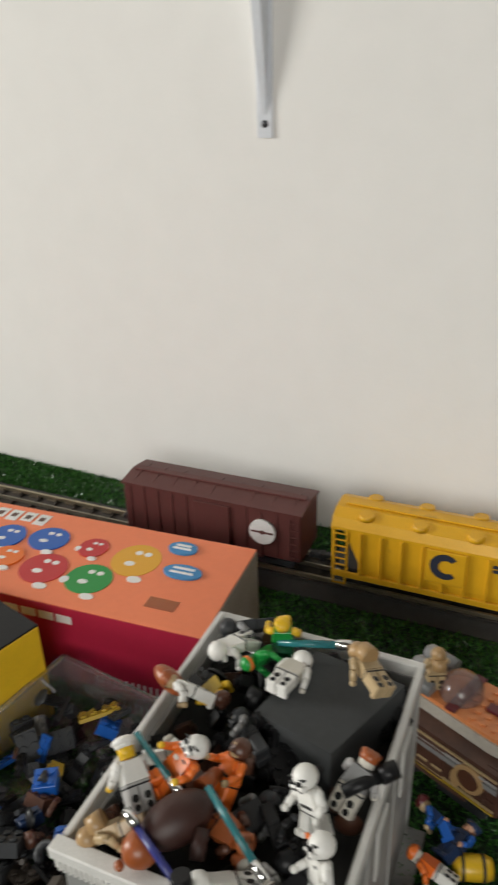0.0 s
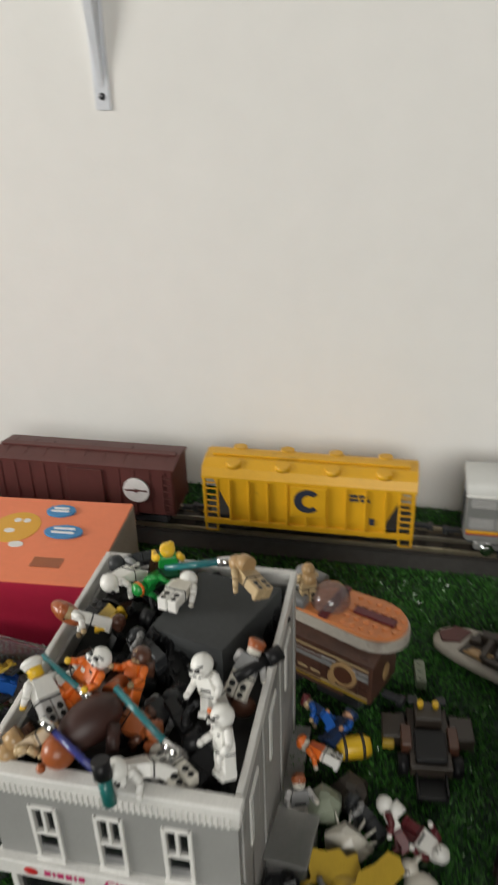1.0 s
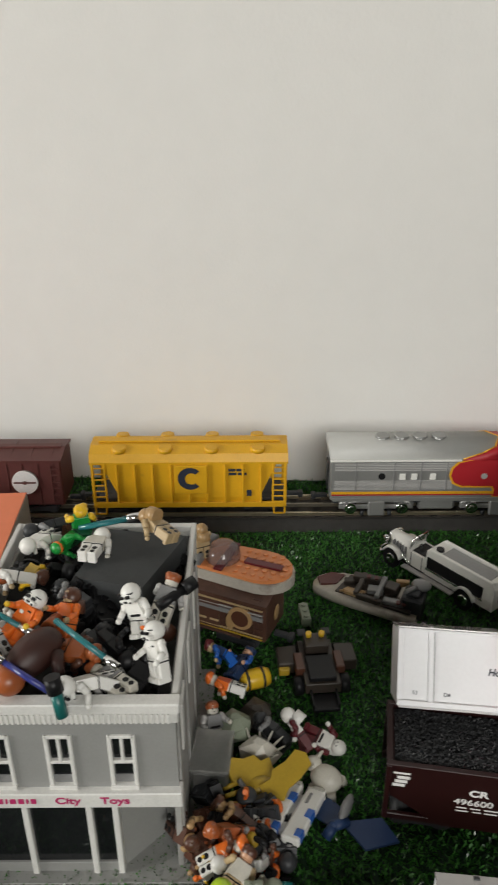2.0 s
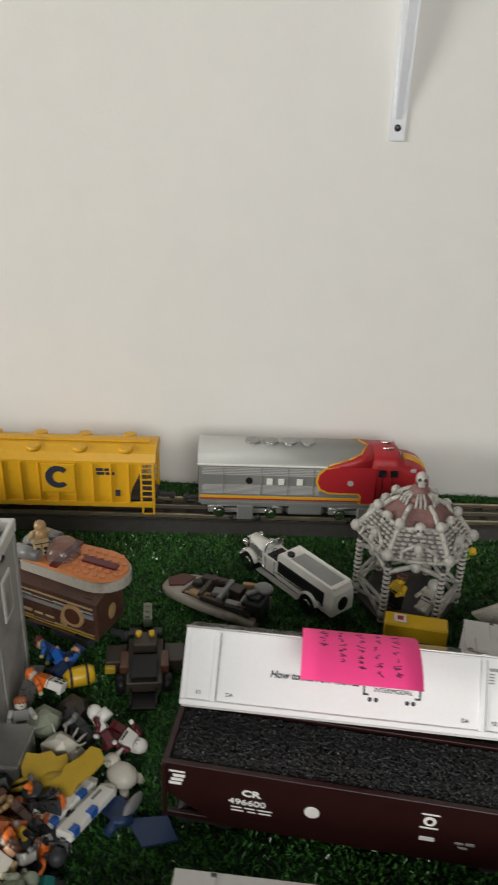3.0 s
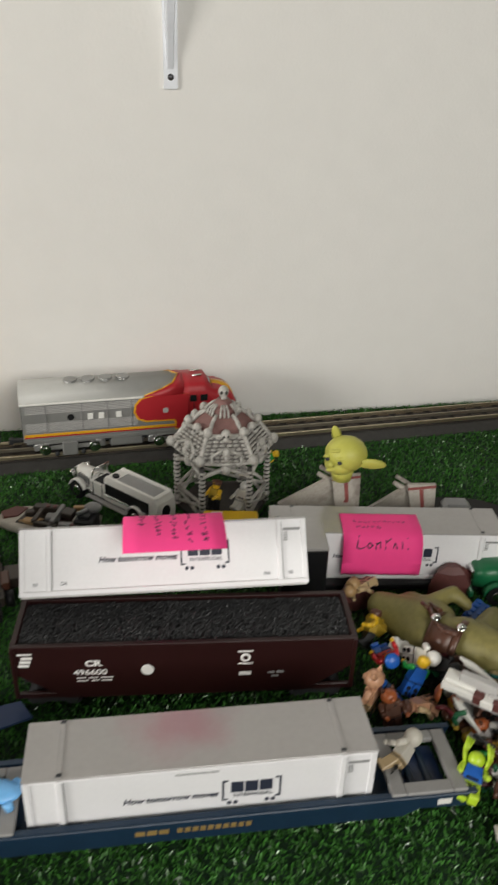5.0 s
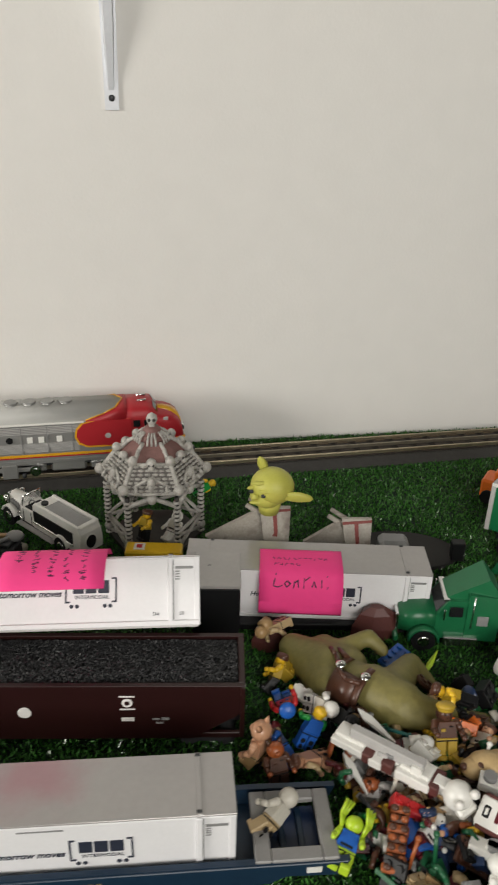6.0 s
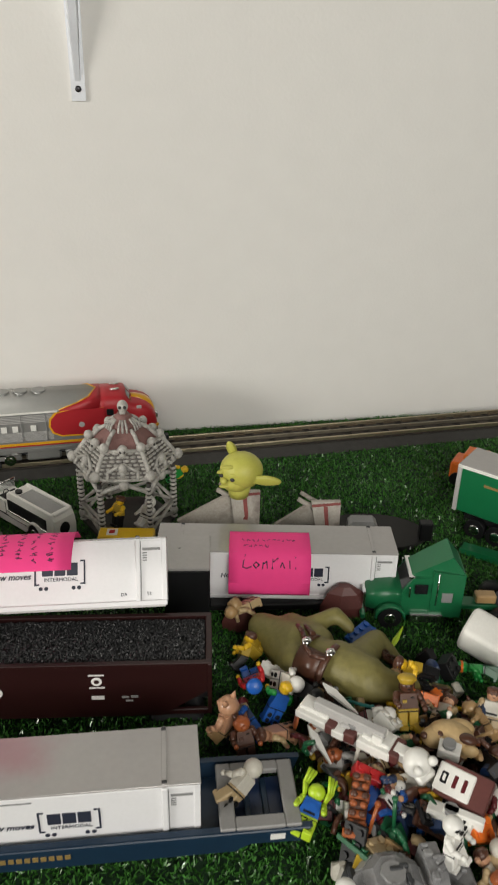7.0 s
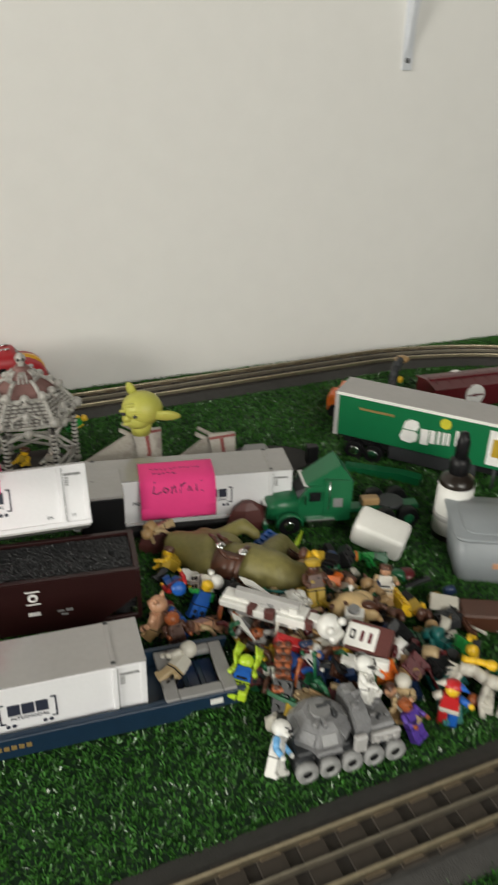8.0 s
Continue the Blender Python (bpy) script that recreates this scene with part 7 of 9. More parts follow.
# ---- bone pavilion ----
def pavilion():
    p = thing("toy_pavilion", xf(0.3080, -0.1670, 0.0, rz=-5), "grey bone-patterned hexagonal toy pavilion with maroon roof", "toy building")
    ang = [radians(60 * k) for k in range(6)]

    def ring(r, z, k):
        return Vector((r * math.cos(ang[k % 6]), r * math.sin(ang[k % 6]), z))

    # base in the shade colour, for the dark inside
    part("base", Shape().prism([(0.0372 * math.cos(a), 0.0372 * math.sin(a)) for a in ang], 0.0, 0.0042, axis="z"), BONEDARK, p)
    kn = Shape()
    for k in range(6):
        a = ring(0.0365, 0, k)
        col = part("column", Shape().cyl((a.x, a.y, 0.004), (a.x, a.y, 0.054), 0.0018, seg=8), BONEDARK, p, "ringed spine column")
        part("knuckle", Shape().ball((a.x, a.y, 0.0105), 0.0036, seg=10, rings=6), BONE, col)
        for j in range(13):
            part("vertebra", Shape().ball((a.x, a.y, 0.005 + 0.0037 * j), (0.0030, 0.0030, 0.0014), seg=10, rings=5), BONE, col)
        b = ring(0.0365, 0, k + 1)
        if k != 4:
            rail = Shape()
            for z0, z1 in ((0.008, 0.020), (0.020, 0.008)):
                rail.cyl((a.x, a.y, z0), (b.x, b.y, z1), 0.0015, seg=8)
            rail.cyl((a.x, a.y, 0.0215), (b.x, b.y, 0.0215), 0.0014, seg=8)
            part("railing", rail, BONE, p, "crossed bone railing")
        lintel = Shape()
        mid = (a + b) / 2
        lintel.tube([a + Vector((0, 0, 0.046)), mid + Vector((0, 0, 0.0535)), b + Vector((0, 0, 0.046))], 0.0019).ball(mid + Vector((0, 0, 0.0525)), (0.0040, 0.0040, 0.0046), seg=12)
        part("arch", lintel, BONE, p, "curved bone arch with round boss")
        # the lower skirt: rows of bone strips over a slope
        e0, e1, t0, t1 = ring(0.0408, 0.0600, k), ring(0.0408, 0.0600, k + 1), ring(0.0272, 0.0772, k), ring(0.0272, 0.0772, k + 1)
        drop = Vector((0, 0, 0.002))
        sheet = [(0, 1, 2, 3), (7, 6, 5, 4), (0, 4, 5, 1), (1, 5, 6, 2), (2, 6, 7, 3), (3, 7, 4, 0)]
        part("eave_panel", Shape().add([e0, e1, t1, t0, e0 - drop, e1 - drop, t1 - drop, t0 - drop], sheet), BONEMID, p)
        m0, m1 = (e0 + e1) / 2, (t0 + t1) / 2
        side = (e1 - e0).normalized()
        face = Matrix((side, (m1 - m0).normalized(), side.cross((m1 - m0).normalized()))).transposed().to_4x4()
        for r in range(7):
            u = (r + 0.35) / 7
            s0, s1 = e0.lerp(t0, u), e1.lerp(t1, u)
            n = 8 - r // 2
            for i in range(n):
                kn.ball((0, 0, 0), (0.47 * (s1 - s0).length / n, 0.00115, 0.0014), 0, Matrix.Translation(s0.lerp(s1, (i + 0.5) / n) + Vector((0, 0, 0.0003))) @ face, 8, 4)
        out = Vector((m0.x, m0.y, 0)).normalized() * 0.0024
        skull = Shape().ball(m0.lerp(m1, 1.02) + out * 0.5 + Vector((0, 0, 0.0012)), (0.0038, 0.0038, 0.0040), seg=14).ball(m0.lerp(m1, 0.90) + out * 1.1, (0.0024, 0.0024, 0.0022), seg=10)
        part("skull_boss", skull, BONE, p, "pale skull-shaped boss")
        # dark balls paint the shade of the skull's hollows
        for q in (-1, 1):
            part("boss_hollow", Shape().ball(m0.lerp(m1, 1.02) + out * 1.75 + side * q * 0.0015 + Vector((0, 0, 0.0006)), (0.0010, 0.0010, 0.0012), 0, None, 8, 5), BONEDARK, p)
        part("bone_relief", Shape().ball(m0.lerp(m1, 0.40) + out, (0.0033, 0.0033, 0.0044), seg=12).ball(m0.lerp(m1, 0.18) + out, (0.0022, 0.0022, 0.0034), seg=10)
             .tube([m0.lerp(m1, 0.6) + out, e0.lerp(t0, 0.45).lerp(m0, 0.35) + out, e0.lerp(t0, 0.02).lerp(m0, 0.45) + out], 0.0013, 6)
             .tube([m0.lerp(m1, 0.6) + out, e1.lerp(t1, 0.45).lerp(m0, 0.35) + out, e1.lerp(t1, 0.02).lerp(m0, 0.45) + out], 0.0013, 6), BONE, p, "pale bone relief")
        part("eave_rim", Shape().tube([e0, e0.lerp(e1, 0.33) - Vector((0, 0, 0.0012)), e0.lerp(e1, 0.67) - Vector((0, 0, 0.0012)), e1], 0.0014, 6), BONE, p)
        part("ring_beam", Shape().cyl(t0, t1, 0.0014, seg=8), BONE, p)
        rib = Shape().tube([e0 + Vector((0, 0, 0.001)), t0 + Vector((0, 0, 0.0015))], 0.0018).ball(e0 + Vector((0, 0, 0.0020)), (0.0040, 0.0040, 0.0044), seg=12)
        rib.ball(t0 + Vector((0, 0, 0.0028)), (0.0036, 0.0036, 0.0040), seg=12)
        part("roof_rib", rib, BONE, p, "bone rib with skull-like end knob")
        u0, u1, v0, v1 = ring(0.0262, 0.0765, k), ring(0.0262, 0.0765, k + 1), ring(0.0112, 0.0890, k), ring(0.0112, 0.0890, k + 1)
        part("roof_tile_panel", Shape().add([u0, u1, v1, v0, u0 - drop, u1 - drop, v1 - drop, v0 - drop], sheet), BONEROOF, p, "maroon roof panel")
        part("crown_arm", Shape().tube([ring(0.0250, 0.0785, k), ring(0.0185, 0.0855, k), ring(0.0125, 0.0885, k)], 0.0016), BONE, p, "bent bone arm over the roof panel")
        for q in (-0.22, 0.0, 0.22):
            c0, c1 = ring(0.0150, 0.0868, k), ring(0.0150, 0.0868, k + 1)
            foot = c0.lerp(c1, 0.5 + q)
            part("crown_finger", Shape().tube([foot, Vector((foot.x * 0.86, foot.y * 0.86, 0.0915)), Vector((foot.x * 0.50, foot.y * 0.50, 0.0945))], 0.0009, 6), BONE, p)
    part("knob_covering", kn, BONE, p, "rows of small bone knobs")["kind"] = "stuff"
    part("crown", Shape().cyl((0, 0, 0.0855), (0, 0, 0.0925), 0.0112, 0.0098, seg=14).cyl((0, 0, 0.0925), (0, 0, 0.0985), 0.0092, 0.0040, seg=14), BONEROOF, p)
    part("finial", Shape().cyl((0, 0, 0.095), (0, 0, 0.0995), 0.0022, seg=10).ball((0, 0, 0.1035), (0.0042, 0.0046, 0.0048), seg=14).box(-0.0022, -0.0044, 0.0982, 0.0022, -0.0012, 0.1012, b=0.0006), BONE, p, "pale skull-shaped finial")
    for e in (-1, 1):
        part("finial_hollow", Shape().ball((e * 0.0018, -0.0040, 0.1040), (0.0013, 0.0010, 0.0014), 0, None, 10, 6), BONEDARK, p)


pavilion()
figures([("yellow_dark", 0.300, -0.1800, 0.018, 60, 70, 150, 1), ("white", 0.322, -0.1830, 0.016, 50, 60, 170, 1), ("yellow_green", 0.348, -0.1560, 0.036, 10, 20, 90, 0.8)], "toy figures in the yard", "in the pavilion")


def yellow_truck():
    c = thing("toy_flatbed", two_points((0.2835, -0.2270), (0.3250, -0.2340), 0.0), "small yellow toy flatbed with a square mark, beside the pavilion", "toy vehicle")
    part("bed", Shape().box(0, 0, 0.0145, 0.041, 0.014, 0.0270, b=0.001), YELLOW, c)
    part("base", Shape().box(0.002, 0.001, 0.0, 0.039, 0.013, 0.0145, b=0.0008), DKRED, c)
    part("square_mark", Shape().box(0.006, 0.003, 0.0270, 0.014, 0.011, 0.0276, b=0.0002), WHITEINK, c)
    part("square_core", Shape().box(0.0080, 0.0050, 0.0274, 0.0120, 0.0090, 0.0280, b=0.0002), RED, c)


yellow_truck()


# ---- rubber head toy and fighter wings behind the rear container ----
hd = Shape().ball((0.001, 0, 0.0180), (0.0176, 0.0162, 0.0150), seg=24, rings=16).ball((-0.0030, -0.0030, 0.0100), (0.0132, 0.0125, 0.0096), seg=20, rings=12)
hd.cyl((-0.001, 0, -0.0062), (-0.001, 0, 0.006), 0.0080, 0.0105, 18)
for x, y, z, w, tw in ((-0.0125, -0.0098, 0.0195, 0.0050, 40), (-0.0010, -0.0145, 0.0200, 0.0052, 8), (-0.0080, -0.0140, 0.0090, 0.0060, 20), (-0.0065, -0.0128, 0.0258, 0.0070, 22)):
    hd.ball((0, 0, 0), (w, 0.0022, 0.0017), 0, xf(x, y, z, 0, 0, tw), 12, 6)
hd.ball((-0.0095, -0.0150, 0.0140), (0.0028, 0.0026, 0.0026), 0, None, 10, 6)
for at, k in ((xf(0.0140, -0.0080, 0.0150, 22, 6, 16), 1.0), (xf(-0.0070, 0.0070, 0.0270, 0, -112, 20), 0.62)):
    hd.loft([[Vector((x * k, y * k, z * k)) for y, z in ((0, -h), (-0.0026 * f, -h * 0.4), (-0.0012 * f, h * 0.3), (0, h), (0.0024 * f, h * 0.3), (0.0024 * f, -h * 0.4))] for x, h, f in
             ((-0.002, 0.0034, 1.0), (0.004, 0.0060, 1.0), (0.010, 0.0066, 1.0), (0.0155, 0.0054, 0.9), (0.0195, 0.0034, 0.7), (0.0214, 0.0006, 0.3))], 0, at)
for x, y, z in ((-0.0130, -0.0112, 0.0165), (-0.0025, -0.0158, 0.0165)):
    hd.ball((x, y, z), (0.0020, 0.0013, 0.0017), 1, None, 10, 6)
solo("rubber_toy", hd, [HEADGREEN, CHAR], xf(0.3885, -0.2285, 0.0600, rz=-24) @ Matrix.Scale(0.89, 4), "yellow-green rubber toy head with long pointed ears", "rubber toy")


def fighter(x, y, z, rz, k, label):
    f = thing("toy_fighter", xf(x, y, 0, rz=rz), label, "toy spaceship", "grey toy fighters")
    part("wing", Shape().prism([(-0.048 * k, 0.010 + z * 0.75), (-0.010, 0.026 + z), (0.010, 0.028 + z), (0.013, 0.004), (-0.010, 0.0)], 0.0085, 0.0120), FIGHTER, f, "weathered grey wing")
    part("fin", Shape().add([(-0.002, -0.009, 0.004), (0.012, -0.009, 0.004), (0.0140, 0.006, 0.030 + z), (-0.0085, 0.006, 0.030 + z), (-0.002, -0.006, 0.004), (0.012, -0.006, 0.004), (0.0140, 0.009, 0.030 + z), (-0.0085, 0.009, 0.030 + z)],
                            [(0, 1, 2, 3), (7, 6, 5, 4), (0, 4, 5, 1), (1, 5, 6, 2), (2, 6, 7, 3), (3, 7, 4, 0)]), FIGHTER, f, "upright grey fin")
    def on_fin(px, pz, off):
        return (px, -0.009 + 0.015 * (pz - 0.004) / (0.026 + z) - off, pz)

    for outline in (((-0.0080, 0.0262 + z), (0.0136, 0.0278 + z), (0.0138, 0.0294 + z), (-0.0080, 0.0280 + z)), ((0.0010, 0.0100 + z), (0.0042, 0.0094 + z), (0.0048, 0.0130 + z), (0.0038, 0.0266 + z), (0.0008, 0.0266 + z), (0.0022, 0.0120 + z))):
        n = len(outline)
        part("red_mark", Shape().add([on_fin(px, pz, 0.0006) for px, pz in outline] + [on_fin(px, pz, -0.0004) for px, pz in outline],
                                     [tuple(range(n)), tuple(range(2 * n - 1, n - 1, -1))] + [(i, n + i, n + (i + 1) % n, (i + 1) % n) for i in range(n)]), MARKRED, f, "faded dark red mark")
    part("tail", Shape().box(-0.020 * k, 0.004, 0.0, 0.010, 0.016, 0.0085, b=0.001), FIGHTER, f)
    part("engine", Shape().cyl((-0.006, 0.010, 0.022 + z), (-0.018, 0.012, 0.029 + z), 0.0024, 0.0018, 10).cyl((-0.002, 0.012, 0.025 + z), (-0.016, 0.015, 0.033 + z), 0.0020, 0.0016, 10), FIGHTER, f)


fighter(0.3900, -0.2290, 0.0240, -6, 1.0, "grey toy fighter with dark red marks under the rubber head")
fighter(0.4520, -0.2310, 0.0110, -8, 0.75, "second grey toy fighter with dark red marks")
eng = thing("toy_engine_block", xf(0.4830, -0.2330, 0.0, rz=-10), "weathered grey toy engine block behind the rear container", "toy part")
part("block", Shape().box(-0.011, -0.008, 0.0, 0.011, 0.008, 0.0280, b=0.003), GREY, eng)
part("louvre", Shape().box(-0.008, -0.0086, 0.012, -0.002, -0.0078, 0.024, b=0.0003).box(0.001, -0.0086, 0.012, 0.007, -0.0078, 0.024, b=0.0003), LGREY, eng)
solo("rubber_mat", Shape().prism([(0.042 * math.cos(math.tau * k / 24), 0.025 * math.sin(math.tau * k / 24)) for k in range(24)], 0.0, 0.0040, axis="z"), ROOFDARK, xf(0.5000, -0.2150, 0.0, rz=-14),
     "dark oval rubber mat lying on the grass", "rubber mat")
solo("toy_block", Shape().box(-0.005, -0.004, 0, 0.005, 0.004, 0.016, b=0.0008), BLACK, xf(0.5360, -0.2330, 0.0040, rz=-12), "small black plastic block on the oval mat", "toy block")


# ---- green truck and trailer ----
def green_truck():
    c = thing("toy_truck", two_points((0.5270, -0.3330), (0.4580, -0.3180), 0.0), "green toy semi truck with a sleeper cab and chrome trim", "toy truck")
    # x runs to the nose, y from the near side (negative is far)
    part("frame_rail", Shape().box(-0.052, -0.020, 0.0075, 0.060, -0.010, 0.0115, b=0.0006), TRUCKGREEN, c)
    part("sleeper", Shape().loft([[Vector((x, y, z)) for y, z in ((-0.0290, 0.008), (-0.0005, 0.008), (-0.0005, zt), (-0.0290, zt))] for x, zt in ((0.0060, 0.0425), (0.0270, 0.0440))], smooth=False), TRUCKGREEN, c, "green sleeper box")
    part("roof_fairing", Shape().add([(0.006, -0.0285, 0.0420), (0.006, -0.001, 0.0420), (0.0155, -0.0262, 0.0545), (0.0155, -0.0033, 0.0545), (0.0420, -0.0245, 0.0375), (0.0420, -0.0050, 0.0375), (0.0270, -0.0290, 0.0385), (0.0270, -0.0005, 0.0385)],
                                     [(0, 1, 3, 2), (2, 3, 5, 4), (0, 2, 4, 6), (1, 7, 5, 3)]), TRUCKGREEN, c, "sloping green roof fairing")
    part("cab", Shape().prism([(0.0250, 0.008), (0.0250, 0.0385), (0.0395, 0.0378), (0.0460, 0.0270), (0.0460, 0.008)], -0.0280, -0.0015), TRUCKGREEN, c)
    part("windshield", Shape().add([(0.0397, -0.0260, 0.0374), (0.0397, -0.0035, 0.0374), (0.0464, -0.0035, 0.0276), (0.0464, -0.0260, 0.0276)], [(0, 1, 2, 3)]), GLASS, c)
    part("visor", Shape().box(0.0385, -0.0275, 0.0370, 0.0425, -0.0020, 0.0386, b=0.0004), CHROME, c, "chrome sun visor")
    part("hood", Shape().loft([[Vector((x, y, z)) for y, z in ((-0.0285 + e, 0.011), (-0.0285 + e, zt - 0.003), (-0.0245 + e, zt), (-0.0045 - e, zt), (-0.0005 - e, zt - 0.003), (-0.0005 - e, 0.011))] for x, zt, e in ((0.0455, 0.0280, 0.001), (0.0620, 0.0262, 0.002), (0.0690, 0.0235, 0.004))]),
         TRUCKGREEN, c, "sloping green hood")
    part("grille", Shape().box(0.0685, -0.0230, 0.0090, 0.0712, -0.0060, 0.0220, b=0.0006), CHROME, c)
    part("bumper", Shape().box(0.0690, -0.0290, 0.0040, 0.0725, 0.0000, 0.0090, b=0.0008), TRUCKGREEN, c)
    for s, y in ((-1, -0.0292), (1, 0.0002)):
        part("side_window", Shape().box(0.0300, y - 0.0004, 0.0270, 0.0385, y + 0.0004, 0.0345, b=0.0003), GLASS, c)
        part("fuel_step", Shape().box(0.0180, y - 0.0015, 0.0040, 0.0400, y + 0.0015, 0.0110, b=0.001), CHROME, c, "chrome side step tank")
        wh = part("wheel", Shape().cyl((0.0530, y - 0.003, 0.0078), (0.0530, y + 0.003, 0.0078), 0.0078, seg=22), BLACK, c, "black tyre")
        part("hub", Shape().cyl((0.0530, y - s * -0.0026, 0.0078), (0.0530, y + s * 0.0036, 0.0078), 0.0046, 0.0036, seg=18), CHROME, wh)
        part("fender", Shape().loft([[Vector((0.0530 + r * math.cos(radians(a)), yy, 0.0078 + r * math.sin(radians(a)))) for r, yy in ((0.0090, y - 0.0035), (0.0104, y - 0.0035), (0.0104, y + 0.0035), (0.0090, y + 0.0035))] for a in range(0, 181, 18)]), TRUCKGREEN, c)
        part("grab_rail", Shape().cyl((0.0235, y * 0.97 - 0.0004, 0.018), (0.0235, y * 0.97 - 0.0004, 0.0430), 0.0005, seg=8), CHROME, c)
        part("mirror", Shape().box(0.0415, y + s * 0.002 - 0.001, 0.0260, 0.0427, y + s * 0.002 + 0.001, 0.0335, b=0.0004), CHROME, c)
        for x in (-0.040, -0.022):
            wr = part("wheel", Shape().cyl((x, y - 0.0045, 0.0078), (x, y + 0.003, 0.0078), 0.0078, seg=20), BLACK, c, "black tyre")
            part("hub", Shape().cyl((x, y - s * -0.0026, 0.0078), (x, y + s * 0.0034, 0.0078), 0.0044, 0.0034, seg=16), TRUCKGREEN, wr)
    part("fifth_wheel", Shape().cyl((-0.030, -0.0145, 0.0115), (-0.030, -0.0145, 0.0145), 0.010, seg=20), CHAR, c)
    part("door_emblem", Shape().box(0.0130, -0.0006, 0.0205, 0.0200, 0.0002, 0.0280, b=0.0002), GREY, c, "grey slanted side emblem")
    part("engine_detail", Shape().box(-0.020, -0.018, 0.0125, -0.006, -0.010, 0.0190, b=0.001), SAND, c)


green_truck()


def trailer():
    t = thing("toy_trailer", two_points((0.5640, -0.2180), (0.6560, -0.3190), 0.0), "green toy semi trailer with white and yellow advertising and grey roof", "toy trailer")
    L, W = 0.190, 0.0340
    part("body", Shape().box(0, 0, 0.0205, L, W, 0.0605, b=0.0006), TRAILGREEN, t)
    part("roof", Shape().box(-0.0004, -0.0004, 0.0605, L, W + 0.0004, 0.0620, b=0.0004), BOXGREY, t, "grey roof")
    part("top_rail", Shape().box(-0.0006, -0.0008, 0.0585, L, 0.0004, 0.0612, b=0.0003), WHITE, t, "white top rail")
    part("rear_post", Shape().box(-0.0008, -0.0008, 0.0200, 0.0028, W + 0.0008, 0.0612, b=0.0004), LGREY, t)
    part("skirt", Shape().box(0.050, 0.0040, 0.0060, 0.125, 0.0056, 0.0206, b=0.0004), CHAR, t, "dark lower skirt")
    part("slider", Shape().box(0.008, 0.006, 0.0120, 0.180, W - 0.006, 0.0206, b=0.0005), BLACK, t, "dark underframe")
    for x in (0.020, 0.0375):
        for y, s in ((0.0005, -1), (W - 0.0005, 1)):
            wh = part("wheel", Shape().cyl((x, y - s * 0.005, 0.0085), (x, y + s * 0.0015, 0.0085), 0.0083, seg=22), BLACK, t, "black tyre")
            part("hub", Shape().cyl((x, y + s * 0.0005, 0.0085), (x, y + s * 0.0024, 0.0085), 0.0050, 0.0040, seg=18), CHROME, wh)
    for gy in (0.004, W - 0.004):
        part("landing_gear", Shape().cyl((0.140, gy, 0.0), (0.140, gy, 0.020), 0.0015), CHAR, t)
    for pts in (((0.0610, 0.0400), (0.0625, 0.0465), (0.0670, 0.0495), (0.0735, 0.0488), (0.0748, 0.0440), (0.0730, 0.0402)), ((0.0590, 0.0330), (0.0605, 0.0290), (0.0680, 0.0278), (0.0738, 0.0310), (0.0745, 0.0365), (0.0720, 0.0392), (0.0610, 0.0390))):
        part("logo_swirl", Shape().prism(pts, -0.0008, 0.0004), WHITEINK, t, "white logo shape")
    for x0, x1, z0, z1 in ((0.0765, 0.0832, 0.0290, 0.0432), (0.0845, 0.0890, 0.0315, 0.0435), (0.0908, 0.0932, 0.0320, 0.0438), (0.0950, 0.0974, 0.0325, 0.0440), (0.0985, 0.1010, 0.0330, 0.0440), (0.1055, 0.1080, 0.0340, 0.0480), (0.1110, 0.1135, 0.0340, 0.0470), (0.1095, 0.1165, 0.0420, 0.0448)):
        part("logo_block", Shape().box(x0, -0.0008, z0, x1, 0.0004, z1, b=0.0006), WHITEINK, t, "white logo block")
    part("logo_dot", Shape().cyl((0.0962, -0.0010, 0.0520), (0.0962, 0.0004, 0.0520), 0.0046, seg=18), YELLOWINK, t, "yellow logo dot")
    part("faint_lettering_bar", Shape().box(0.0215, -0.0005, 0.0482, 0.0525, 0.0004, 0.0503, b=0.0001), GOLDINK, t)
    part("white_panel", Shape().box(0.1320, -0.0008, 0.0240, 0.1620, 0.0004, 0.0550, b=0.0003), WHITEINK, t)
    part("yellow_patch", Shape().box(0.1355, -0.0012, 0.0320, 0.1560, 0.0002, 0.0480, b=0.002), GOLD, t)


trailer()
runner = thing("toy_ramp", two_points((0.5625, -0.2450), (0.6090, -0.2885), 0.0), "bright green low plastic ramp lying beside the trailer", "toy ramp")
part("deck", Shape().prism([(0.0, 0.0), (0.0, 0.0030), (0.050, 0.0062), (0.066, 0.0050), (0.066, 0.0)], -0.0060, 0.0060), TRAILGREEN, runner)
part("edge", Shape().prism([(0.0, 0.0030), (0.0, 0.0044), (0.050, 0.0078), (0.066, 0.0066), (0.066, 0.0050), (0.050, 0.0062)], -0.0066, -0.0050), TRAILGREEN, runner)
oc = thing("toy_loader", xf(0.6180, -0.1500, 0.0, rz=-40), "bright orange toy loader standing behind the trailer", "toy vehicle")
part("body", Shape().box(-0.022, -0.012, 0.004, 0.022, 0.012, 0.022, b=0.002), ORANGE, oc)
part("cab", Shape().box(-0.012, -0.010, 0.022, 0.008, 0.010, 0.031, b=0.001), ORANGE, oc)
for x in (-0.014, 0.014):
    for y in (-0.0125, 0.0125):
        part("wheel", Shape().cyl((x, y - 0.002, 0.0065), (x, y + 0.002, 0.0065), 0.0065, seg=16), BLACK, oc)
box_car(0.690, -0.1700, -4, DKRED, "dark red boxcar with a pale round emblem, standing on the grass", L=0.125, H=0.041, on_rails=False, emblem_x=0.35, W=0.0185, lift=-0.0098)
